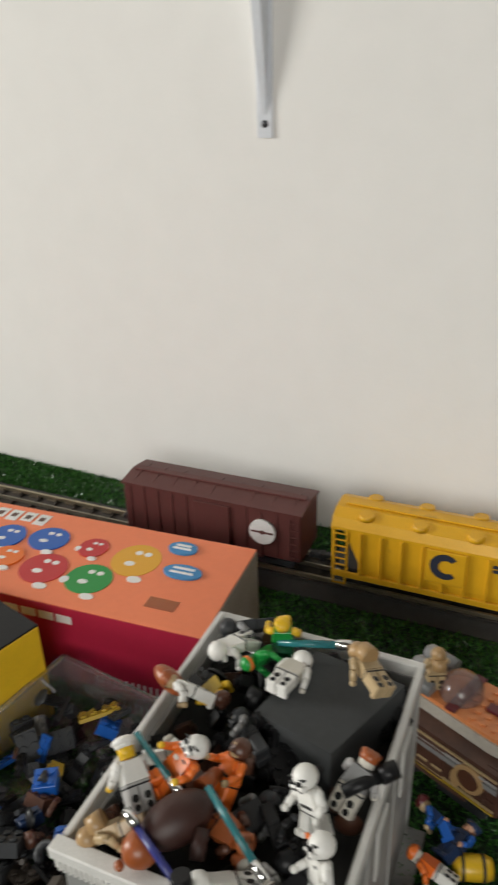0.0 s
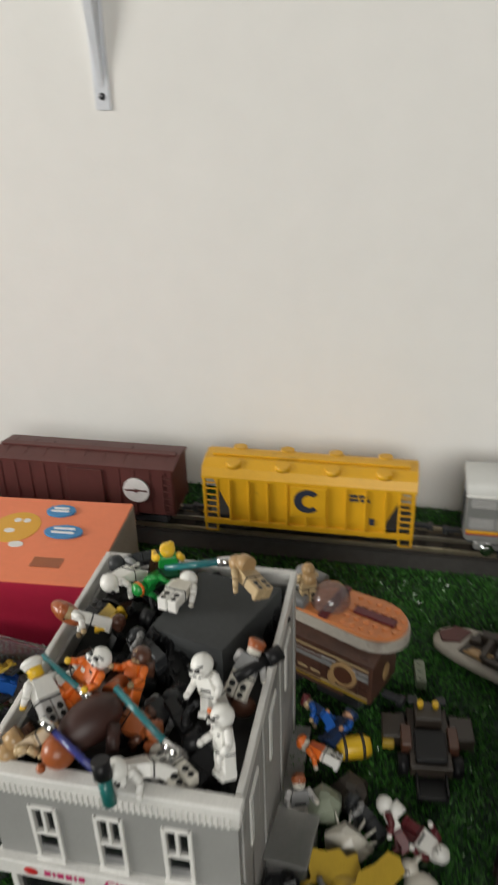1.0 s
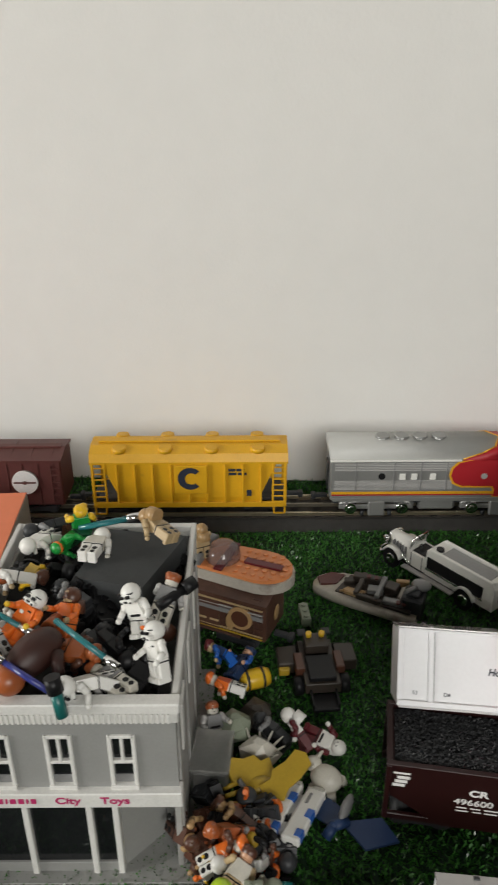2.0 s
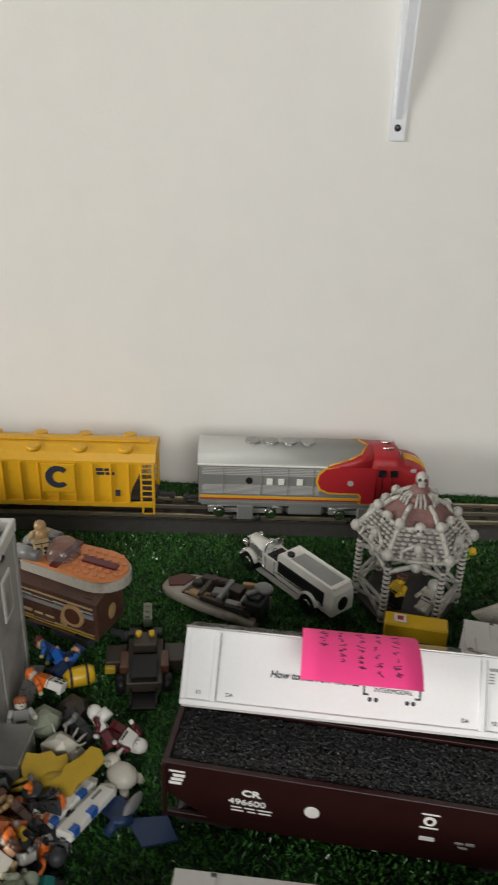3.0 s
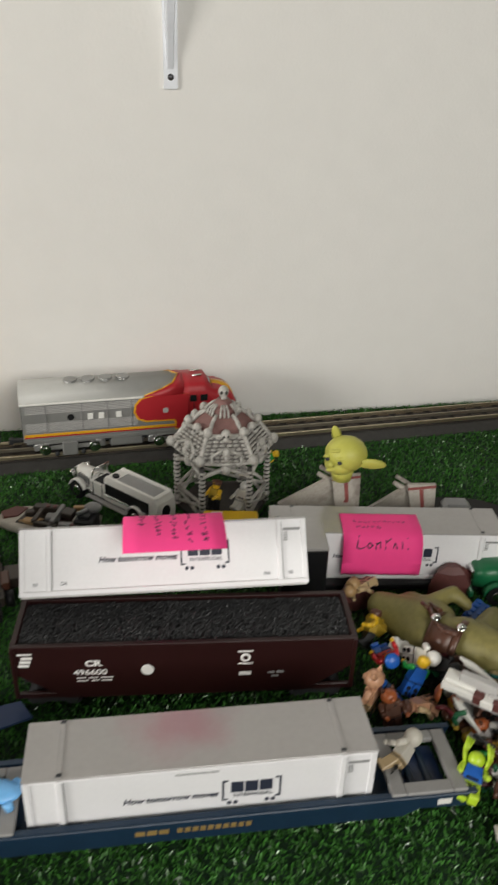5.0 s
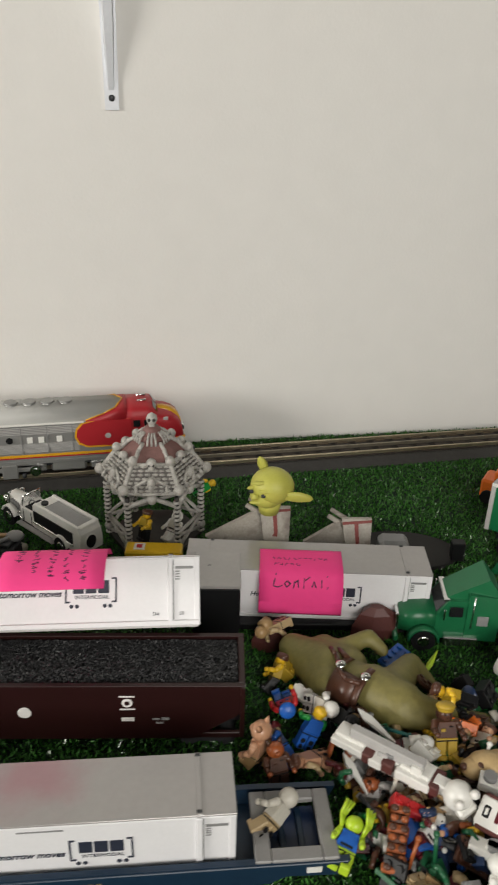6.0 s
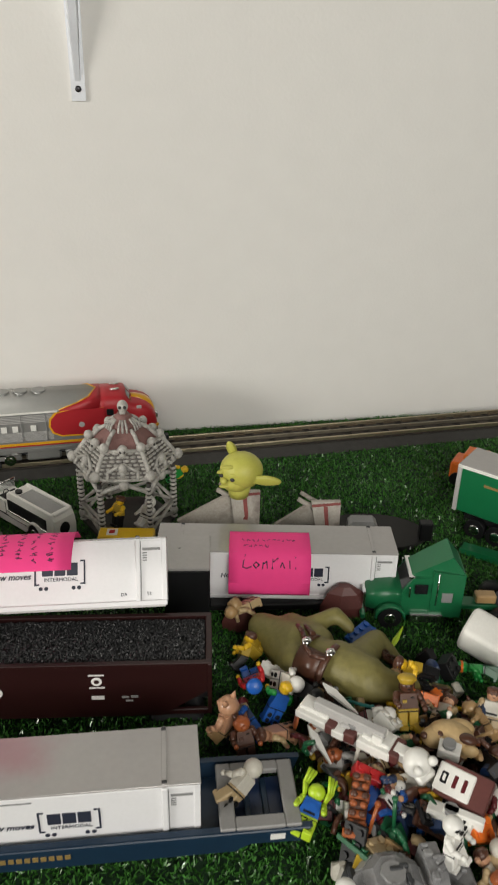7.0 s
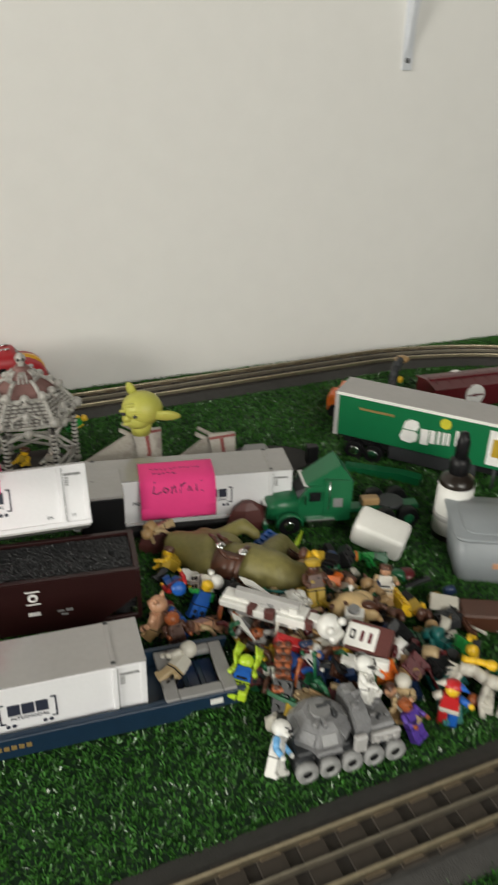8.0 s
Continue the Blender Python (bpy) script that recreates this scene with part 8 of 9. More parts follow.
# dark figure with a yellow face, built as a bent post
lamp = thing("toy_lamp_post", xf(0.6900, -0.1180, 0.0), "dark toy lamp post with a pale arched top beside the track", "toy lamp")
part("post", Shape().tube([(-0.004, 0, 0), (-0.006, 0, 0.016), (0.0, 0.006, 0.026), (0.010, 0.014, 0.030)], 0.0046), CHAR, lamp)
part("shade", Shape().ball((0.013, 0.016, 0.0300), (0.0085, 0.0065, 0.0042)), SAND, lamp, "pale lamp shade")
part("yellow_face", Shape().ball((0.002, -0.002, 0.0150), (0.0032, 0.0028, 0.0040)), YELLOW, lamp)
part("foot", Shape().cyl((-0.004, 0, 0), (-0.004, 0, 0.003), 0.008, seg=14), CHAR, lamp)


# ---- the big heap ----
def facets(s, at, size, seed, mi=0):
    """A crumpled many-sided lump."""
    r = random.Random(seed)
    rings = []
    for z, k in ((0.0, 0.7), (0.35, 1.0), (0.75, 0.8), (1.0, 0.3)):
        rings.append([Vector((size[0] * k * math.cos(a) * r.uniform(0.6, 1.2), size[1] * k * math.sin(a) * r.uniform(0.6, 1.2), size[2] * z)) for a in [math.tau * q / 7 for q in range(7)]])
    return s.loft(rings, mi, at, smooth=False)


def lump(s, p, q, r0, r1, n=5):
    """A row of balls from p to q, to be fused into one soft body."""
    p, q = Vector(p), Vector(q)
    for k in range(n + 1):
        s.ball(p.lerp(q, k / n), r0 + (r1 - r0) * k / n, 0, None, 14, 9)


gi = Shape()
lump(gi, (0.3860, -0.3300, 0.0170), (0.4040, -0.3540, 0.0200), 0.0095, 0.0150)
lump(gi, (0.3930, -0.3430, 0.0150), (0.4020, -0.3660, 0.0180), 0.0110, 0.0140)
lump(gi, (0.4040, -0.3360, 0.0200), (0.4150, -0.3540, 0.0200), 0.0090, 0.0120)
lump(gi, (0.4100, -0.3640, 0.0200), (0.4170, -0.3740, 0.0210), 0.0135, 0.0140)
lump(gi, (0.4220, -0.3760, 0.0220), (0.4340, -0.3900, 0.0220), 0.0150, 0.0150)
lump(gi, (0.4340, -0.3920, 0.0210), (0.4560, -0.3990, 0.0180), 0.0135, 0.0095)
lump(gi, (0.4560, -0.3990, 0.0180), (0.4840, -0.3960, 0.0110), 0.0090, 0.0045)
lump(gi, (0.4360, -0.3740, 0.0210), (0.4540, -0.3540, 0.0170), 0.0115, 0.0075)
lump(gi, (0.4540, -0.3540, 0.0170), (0.4640, -0.3640, 0.0090), 0.0075, 0.0050)
lump(gi, (0.4120, -0.3420, 0.0230), (0.4320, -0.3370, 0.0270), 0.0065, 0.0052)
lump(gi, (0.4320, -0.3370, 0.0270), (0.4390, -0.3450, 0.0220), 0.0052, 0.0042)
giant = solo("toy_giant", gi, OLIVE, Matrix(), "large olive green rubber toy figure lying across the heap", "toy figure")
fuse = giant.modifiers.new("fuse", "REMESH")
fuse.mode, fuse.voxel_size, fuse.use_smooth_shade = "VOXEL", 0.0021 * U, True
soften = giant.modifiers.new("soften", "SMOOTH")
soften.factor, soften.iterations = 0.5, 4
strap = thing("toy_harness", xf(0.4125, -0.3725, 0.0205, rz=-47), "dark brown toy harness with silver buckles round the olive figure", "toy harness")
def ring_band(x0, x1, r0, r1, a0, a1):
    return Shape().loft([[Vector((x, r * math.cos(radians(a)), r * math.sin(radians(a)))) for x, r in ((x0, r0), (x0, r1), (x1, r1), (x1, r0))] for a in range(a0, a1 + 1, 10)])


part("strap", ring_band(-0.0100, -0.0066, 0.0140, 0.0157, -10, 190), BROWN, strap, "narrow brown chest strap")
part("strap", ring_band(0.0060, 0.0098, 0.0150, 0.0170, -10, 190), BROWN, strap, "narrow brown waist strap")
part("apron", ring_band(-0.0085, 0.0085, 0.0148, 0.0162, 108, 178), BROWN, strap, "brown apron flap")
part("apron_fold", Shape().tube([(-0.0080, -0.0060, 0.0152), (-0.0010, -0.0092, 0.0140), (0.0080, -0.0082, 0.0150)], 0.0016, 6), BROWN, strap)
part("shoulder_strap", Shape().tube([(-0.0085, 0.0050, 0.0152), (-0.0170, 0.0100, 0.0128), (-0.0250, 0.0140, 0.0080)], 0.0018, 6), BROWN, strap)
part("shoulder_strap", Shape().tube([(-0.0085, -0.0040, 0.0155), (-0.0150, 0.0030, 0.0156), (-0.0220, 0.0080, 0.0130)], 0.0016, 6), BROWN, strap)
for x, y in ((-0.0083, -0.0030), (0.0079, -0.0026)):
    part("buckle", Shape().ball((x, y, 0.0160), (0.0032, 0.0034, 0.0020), 0).ball((x, y, 0.0176), (0.0014, 0.0014, 0.0012), 0, None, 8, 5), CHROME, strap, "silver buckle")


def brick_gun(p, q, segs, roll=0, group="white brick weapons"):
    p, q = Vector(p), Vector(q)
    g = thing("toy_brick_gun", Matrix.Translation(p) @ (q - p).to_track_quat("X", "Z").to_matrix().to_4x4() @ pose(0, 0, 0, roll), "white and grey toy brick gun lying on the heap", "toy brick model", group)
    L = (q - p).length
    for a, b, w, h, mat, nm in segs:
        part(nm, Shape().box(L * a, -w, -h, L * b, w, h, b=0.0006), mat, g)
    part("stud", Shape().cyl((L * 0.45, 0, 0.003), (L * 0.45, 0, 0.0055), 0.0034, seg=14), GREY, g)
    return g


brick_gun((0.3910, -0.4125, 0.0330), (0.4410, -0.4595, 0.0330), (
    (0.0, 0.27, 0.0072, 0.0022, WHITE, "stock"), (0.01, 0.26, 0.0040, 0.0040, WHITE, "stock"), (0.20, 0.62, 0.0034, 0.0026, WHITE, "body"), (0.26, 0.34, 0.0078, 0.0030, BOXBROWN, "collar"), (0.32, 0.42, 0.0086, 0.0024, WHITE, "plate"),
    (0.41, 0.50, 0.0074, 0.0030, BOXBROWN, "collar"), (0.36, 0.44, 0.0040, 0.0044, LGREY, "block"), (0.52, 0.78, 0.0074, 0.0026, WHITE, "plate"), (0.54, 0.76, 0.0042, 0.0042, WHITE, "block"), (0.76, 0.84, 0.0066, 0.0028, BOXBROWN, "collar"),
    (0.78, 1.0, 0.0036, 0.0030, WHITE, "muzzle"), (0.12, 0.7, 0.0026, 0.0090, LGREY, "grip"), (0.62, 0.70, 0.0046, 0.0070, WHITE, "grip")))
brick_gun((0.4380, -0.4765, 0.0240), (0.4570, -0.4910, 0.0240), ((0.0, 0.9, 0.0036, 0.0028, WHITE, "body"), (0.3, 1.1, 0.0022, 0.0055, WHITE, "barrel")))
brick_gun((0.4475, -0.4640, 0.0285), (0.4605, -0.4765, 0.0285), ((0.0, 1.0, 0.0074, 0.0016, WHITE, "plate"), (0.06, 1.45, 0.0086, 0.0050, BOXBROWN, "base"), (0.0, 1.0, 0.0068, 0.0056, WHITE, "block"), (0.46, 0.58, 0.0032, 0.0060, DKRED, "stripe"), (0.72, 0.84, 0.0032, 0.0060, DKRED, "stripe"),
                                                               (0.12, 0.32, 0.0030, 0.0060, BLACK, "stripe"), (0.17, 0.27, 0.0018, 0.0062, WHITE, "stripe")), roll=32)
brick_gun((0.4545, -0.4480, 0.0290), (0.4640, -0.4540, 0.0290), ((0.0, 1.0, 0.0042, 0.0030, WHITE, "block"),))


def fin(p, q, w, label):
    p, q = Vector(p), Vector(q)
    L = (q - p).length
    s = Shape().prism([(0, -w * 0.4), (L * 0.25, -w), (L, -w * 0.15), (L, w * 0.1), (L * 0.3, w * 0.4)], -0.0008, 0.0008, axis="z")
    solo("toy_fin", s, WHITE, Matrix.Translation(p) @ (q - p).to_track_quat("X", "Z").to_matrix().to_4x4(), label, "toy part", "white fins in the heap")


fin((0.4075, -0.3985, 0.0330), (0.4200, -0.4215, 0.0300), 0.0034, "curved white plastic fin sticking out of the heap")
fin((0.3935, -0.4210, 0.0270), (0.4000, -0.4420, 0.0200), 0.0030, "curved white plastic fin sticking out of the heap")


def toy_dog():
    """A soft toy dog's head lying on its side, with dark patches."""
    d = Shape().ball((0, 0, 0), (0.0155, 0.0105, 0.0100), 0, None, 18, 12).ball((-0.0110, -0.0030, -0.0010), (0.0080, 0.0068, 0.0064), 0, None, 14, 9).ball((0.0060, 0.0075, 0.0020), (0.0090, 0.0050, 0.0060), 0, None, 12, 8)
    d.ball((-0.0085, -0.0040, 0.0060), (0.0026, 0.0022, 0.0014), 1, None, 10, 6).ball((0.0075, -0.0045, 0.0080), (0.0062, 0.0040, 0.0028), 1, None, 12, 7).ball((-0.0178, -0.0050, 0.0010), (0.0026, 0.0024, 0.0022), 1, None, 10, 6)
    d.ball((0.0105, -0.0080, 0.0020), (0.0060, 0.0034, 0.0050), 0, None, 12, 7)
    return solo("toy_dog", d, [DOGTAN, BROWN], xf(0.4655, -0.4400, 0.0255, 8, 12, -18) @ Matrix.Scale(0.84, 4), "beige rubber toy dog with brown patches in the heap", "toy animal")


toy_dog()
hm = Shape().ball((0, 0, 0), (0.0074, 0.0070, 0.0078), 0, None, 18, 12).box(-0.0050, -0.0088, -0.0060, 0.0050, -0.0030, -0.0010, 0, None, 0.0014).ball((0.0046, -0.0058, 0.0062), (0.0024, 0.0024, 0.0026), 0, None, 10, 6).ball((-0.0046, -0.0058, 0.0062), (0.0024, 0.0024, 0.0026), 0, None, 10, 6)
solo("toy_helmet", hm, WHITE, xf(0.4385, -0.4585, 0.0330, 10, -14, 20), "white moulded toy helmet at the muzzle of the brick gun", "toy part")
solo("toy_dish", Shape().loft([[Vector((r * 1.3 * math.cos(math.tau * k / 20), r * 0.8 * math.sin(math.tau * k / 20), z)) for k in range(20)] for r, z in ((0.0060, 0.0), (0.0098, 0.0030), (0.0112, 0.0062), (0.0104, 0.0064), (0.0088, 0.0034))]), OFFWHITE,
     xf(0.4375, -0.4640, 0.0165, 16, -6, -14), "off-white oval plastic toy dish under the helmet", "toy part")


def totem(p, q):
    """A tall brown figure of stacked carved blocks."""
    p, q = Vector(p), Vector(q)
    L = (q - p).length
    d = Shape()
    r = random.Random(4)
    for k in range(7):
        a, b = L * k / 7, L * (k + 1) / 7
        w = r.uniform(0.0042, 0.0062)
        d.box(a, -w, -0.0045, b - 0.0004, w, 0.0045, k % 2, None, 0.0012)
        d.ball(((a + b) / 2, -w * 0.55, 0.0044), (0.0017, 0.0020, 0.0014), 1 - k % 2, None, 10, 6).ball(((a + b) / 2, w * 0.55, 0.0044), (0.0017, 0.0020, 0.0014), 1 - k % 2, None, 10, 6)
    solo("toy_totem", d, [RUST, BROWN], Matrix.Translation(p) @ (q - p).to_track_quat("X", "Z").to_matrix().to_4x4(), "rust-brown carved toy figure lying in the heap", "toy figure")


totem((0.4120, -0.4550, 0.0240), (0.3995, -0.4840, 0.0170))
bp = Shape().loft([[Vector((0.010 * math.cos(radians(a)) - 0.010, y, 0.010 * math.sin(radians(a)))) for y in (-0.0085, 0.0085)] + [Vector((0.0085 * math.cos(radians(a)) - 0.010, y, 0.0085 * math.sin(radians(a)))) for y in (0.0085, -0.0085)] for a in range(-60, 91, 15)], smooth=False)
solo("toy_shield", bp, BLUE, xf(0.4200, -0.4660, 0.0200, 0, -60, 10), "curved blue plastic toy shield in the heap", "toy part")
for nm, x, y, z, size, mt, lab in (("toy_cup", 0.3927, -0.4895, 0.0, (0.0060, 0.0060, 0.0115), OFFWHITE, "off-white crumpled plastic toy cup by the heap"), ("toy_shell", 0.4060, -0.4364, 0.008, (0.0095, 0.0080, 0.0120), LGREY, "grey faceted plastic toy shell in the heap"),
                                   ("toy_shell", 0.4452, -0.3646, 0.002, (0.0080, 0.0060, 0.0100), DKGREEN, "dark green faceted toy piece beside the olive figure"), ("toy_shell", 0.4870, -0.3884, 0.0, (0.0130, 0.0070, 0.0090), GREEN, "green moulded toy piece on the grass"),
                                   ("toy_shell", 0.5059, -0.4637, 0.0, (0.0120, 0.0090, 0.0100), DKGREEN, "dark green faceted toy piece on the grass")):
    solo(nm, facets(Shape(), None, size, len(lab)), mt, xf(x, y, z, rz=20), lab, "toy part")
for x, y, z, rx, ry, rz, size, mt in ((0.3830, -0.3735, 0.0150, 20, 60, 70, (1, 3, 0.0072), WHITE), (0.4153, -0.4540, 0.0200, 10, 20, -25, (3, 1, 0.0072), RED), (0.4767, -0.3815, 0.0090, 25, 10, 30, (2, 1, 0.0072), OFFWHITE), (0.4735, -0.3870, 0.0060, -20, 30, 50, (1, 1, 0.0072), WHITE),
                                     (0.4683, -0.4089, 0.0170, 0, 70, 20, (2, 1, 0.0072), ORANGE), (0.4025, -0.4880, 0.0100, 10, 20, 60, (3, 1, 0.0072), GOLD), (0.4080, -0.4905, 0.0120, 0, 20, 20, (2, 2, 0.0072), TAN), (0.4478, -0.3440, 0.0130, 15, 5, 40, (4, 2, 0.0024), BLUE),
                                     (0.4572, -0.4878, 0.0170, 30, 20, 10, (2, 2, 0.0072), ORANGE), (0.3752, -0.3440, 0.0120, 40, 10, 70, (2, 2, 0.0072), GOLD), (0.5031, -0.4312, 0.0080, 10, 10, 80, (4, 1, 0.0072), YELLOW), (0.4340, -0.4250, 0.0220, 20, 30, 40, (2, 2, 0.0072), WHITE)):
    toy_brick(xf(x, y, z, rx, ry, rz), size, mt, "loose parts in the heap")
solo("toy_sword", Shape().loft([[Vector((x, -w, 0)), Vector((x, 0, 0.0012)), Vector((x, w, 0))] for x, w in ((0, 0.0008), (0.008, 0.0020), (0.018, 0.0004))], smooth=False), LIME, xf(0.4650, -0.3520, 0.0060, 0, -28, 42), "lime green plastic toy sword on the grass", "toy part")


def tank():
    c = thing("toy_tank", two_points((0.3912, -0.5255), (0.4480, -0.5285), 0.0), "grey toy brick tank with round wheels beside the front track", "toy vehicle")
    part("belly", Shape().box(0.002, 0.006, 0.003, 0.054, 0.030, 0.0090, b=0.001), BLACK, c)
    part("hull", Shape().box(0.001, 0.006, 0.0085, 0.055, 0.034, 0.0130, b=0.001), CHAR, c, "dark grey hull")

    def octagon(rx, ry, z, cx=0.0175, cy=0.0195):
        return [Vector((cx + rx * math.cos(radians(22.5 + 45 * k)), cy + ry * math.sin(radians(22.5 + 45 * k)), z)) for k in range(8)]

    dome = part("front_dome", Shape().loft([octagon(0.0168, 0.0160, 0.0115), octagon(0.0172, 0.0164, 0.0165), octagon(0.0135, 0.0130, 0.0225), octagon(0.0090, 0.0090, 0.0258), octagon(0.0085, 0.0085, 0.0258)], smooth=False), TANKGREY, c, "grey eight-sided dome")
    for k in range(8):
        a = radians(45 * k)
        part("armour_panel", Shape().box(-0.0032, -0.0042, -0.0006, 0.0032, 0.0042, 0.0006, b=0.0004), TANKGREY if k % 3 else GREY, dome, "",
             xf(0.0175 + 0.0146 * math.cos(a), 0.0195 + 0.0139 * math.sin(a), 0.0196) @ pose(0, 0, 0, 0, 0, 45 * k) @ pose(0, 0, 0, 0, 53, 0))
    part("dome_plate", Shape().cyl((0.0175, 0.0195, 0.0257), (0.0175, 0.0195, 0.0272), 0.0062, 0.0056, 8), GREY, dome)
    part("visor", Shape().box(0.0100, 0.0022, 0.0120, 0.0240, 0.0050, 0.0152, b=0.0006), TANKGREY, c, "grey front visor")
    part("ridge", Shape().prism([(0.005, 0.0125), (0.0065, 0.0235), (0.016, 0.0285), (0.031, 0.0275), (0.033, 0.0125)], -0.0405, -0.0325, at=xf(rz=90)), TANKGREY, c, "tall grey ridge across the hull")
    part("side_plate", Shape().box(0.0300, 0.0008, 0.0100, 0.0368, 0.0040, 0.0205, b=0.0006), LGREY, c, "pale side plate")
    part("turret", Shape().box(0.0400, 0.006, 0.0130, 0.0550, 0.031, 0.0195, b=0.0012), TANKGREY, c)
    part("rear_panel", Shape().box(0.0395, 0.0020, 0.0125, 0.0560, 0.0050, 0.0185, b=0.0006), LGREY, c, "pale studded rear panel")
    for x in (0.0425, 0.0475, 0.0525):
        part("stud", Shape().cyl((x, 0.0022, 0.0155), (x, 0.0008, 0.0155), 0.0016, seg=10), LGREY, c)
    for i in range(3):
        for j in range(2):
            part("stud", Shape().cyl((0.0425 + 0.005 * i, 0.012 + 0.012 * j, 0.0195), (0.0425 + 0.005 * i, 0.012 + 0.012 * j, 0.0207), 0.0017, seg=8), TANKGREY, c)
    for k in range(5):
        x = 0.0042 + 0.0121 * k
        for y0, y1, near in ((0.0005, 0.014, True), (0.027, 0.036, False)):
            wh = part("wheel", Shape().cyl((x, y0, 0.0061), (x, y1, 0.0061), 0.0058, seg=18), CHAR, c, "dark grey roller wheel")
            if near:
                rim = [[Vector((x + r * math.cos(math.tau * q / 18), y, 0.0061 + r * math.sin(math.tau * q / 18))) for q in range(18)] for r, y in ((0.0058, 0.0030), (0.0061, 0.0010), (0.0056, -0.0014), (0.0036, -0.0018), (0.0022, -0.0004), (0.0020, 0.0010))]
                part("rim", Shape().loft(rim), PANELGREY, wh, "pale ring rim")
                # shaded hollow of the wheel, painted as a black disc
                part("axle", Shape().cyl((x, -0.0007, 0.0061), (x, 0.0020, 0.0061), 0.0024, seg=12), BLACK, wh, "dark axle hole")
    r = random.Random(8)
    for k in range(18):
        x, y = r.choice((r.uniform(0.033, 0.040), r.uniform(0.041, 0.054), r.uniform(0.010, 0.025))), r.uniform(0.010, 0.029)
        w, d = r.choice((0.003, 0.004, 0.006)), r.choice((0.002, 0.003, 0.004))
        z = 0.0262 if x < 0.027 else (0.0285 if x < 0.0405 else 0.0200)
        part("detail_brick", Shape().box(-w / 2, -d / 2, -0.002, w / 2, d / 2, 0.0016, b=0.0004), r.choice((TANKGREY, GREY, CHAR, TANKGREY)), c, "", xf(x, y, z, r.uniform(-8, 8), r.uniform(-8, 8), r.choice((0, 0, 90, 35))))


tank()
jester = Shape().box(-0.0058, -0.0040, 0.0, -0.0002, 0.0040, 0.0105, 1, None, 0.0007).box(0.0002, -0.0040, 0.0, 0.0058, 0.0040, 0.0105, 2, None, 0.0007).box(-0.0060, -0.0042, 0.0105, 0.0060, 0.0042, 0.0135, 0, None, 0.0006)
jester.loft([[Vector((a * w, b * 0.0032, z)) for a, b in ((-1, -1), (1, -1), (1, 1), (-1, 1))] for w, z in ((0.0056, 0.0135), (0.0042, 0.0225))], 1, smooth=False)
jester.cyl((0.0050, 0, 0.0210), (0.0105, -0.0030, 0.0205), 0.0024, 0.0020, 10, 2).cyl((-0.0050, 0, 0.0210), (-0.0095, -0.0010, 0.0180), 0.0024, 0.0022, 10, 0).ball((0.0118, -0.0036, 0.0204), (0.0020, 0.0020, 0.0020), 3, None, 8, 5)
jester.ball((0, -0.0006, 0.0262), (0.0042, 0.0040, 0.0042), 3, None, 12, 8).ball((0, 0.0012, 0.0282), (0.0054, 0.0048, 0.0036), 1, None, 12, 7).cyl((0.0036, 0.0010, 0.0290), (0.0095, 0.0010, 0.0262), 0.0026, 0.0006, 8, 2).cyl((-0.0036, 0.0010, 0.0290), (-0.0095, 0.0010, 0.0270), 0.0026, 0.0006, 8, 0)
solo("toy_figure", jester, [OFFWHITE, RED, BLUE, YELLOW], xf(0.4836, -0.5170, 0.0, rz=-42) @ Matrix.Scale(0.92, 4), "red and blue toy figure with a pointed hat", "toy figure", "toy figures in the big heap")
bony = Shape().tube([(0.0, 0.0, 0.0190), (-0.0060, 0.0030, 0.0215), (-0.0130, 0.0050, 0.0205)], 0.0036, 8).tube([(0.0, 0.0, 0.0190), (0.0060, -0.0010, 0.0180), (0.0100, -0.0020, 0.0195)], 0.0040, 8)
for pts in (((0.0010, -0.0030, 0.0180), (-0.0015, -0.0070, 0.0100), (0.0005, -0.0090, 0.0)), ((0.0090, -0.0030, 0.0180), (0.0110, -0.0060, 0.0090), (0.0095, -0.0075, 0.0)), ((-0.0120, 0.0050, 0.0200), (-0.0160, 0.0010, 0.0140), (-0.0175, -0.0030, 0.0060)), ((0.0060, 0.0030, 0.0170), (0.0075, 0.0080, 0.0080), (0.0060, 0.0090, 0.0))):
    bony.tube(pts, 0.0021, 7)
for k in range(4):
    bony.cyl((-0.0130, 0.0050, 0.0210), (-0.0200 - 0.0008 * k, 0.0075 - 0.0045 * k, 0.0225 - 0.0012 * k), 0.0012, 0.0003, 6)
bony.tube([(-0.0120, 0.0085, 0.0240), (-0.0060, 0.0060, 0.0262), (0.0010, 0.0050, 0.0255)], 0.0019, 8, 1).ball((0.0030, 0.0045, 0.0255), (0.0036, 0.0032, 0.0030), 1, None, 10, 6)
solo("toy_animal", bony, [OFFWHITE, YELLOW], xf(0.5085, -0.5130, 0.0, rz=-30), "off-white long-legged toy animal with a yellow rider by the heap", "toy animal")
def pillow(hx, hy, hz, r):
    """A block with softly rounded edges and corners."""
    secs = []
    for x, k in ((-hx, r), (-hx + 0.13 * r, 0.5 * r), (-hx + 0.5 * r, 0.13 * r), (-hx + r, 0.0), (hx - r, 0.0), (hx - 0.5 * r, 0.13 * r), (hx - 0.13 * r, 0.5 * r), (hx, r)):
        a, b = hy - k, hz - k
        secs.append([Vector((x, sy * (a - r) + r * math.cos(radians(d)), sz * (b - r) + r * math.sin(radians(d)))) for sy, sz, d0 in ((1, 1, 0), (-1, 1, 90), (-1, -1, 180), (1, -1, 270)) for d in (d0, d0 + 30, d0 + 60, d0 + 90)])
    return Shape().loft(secs)


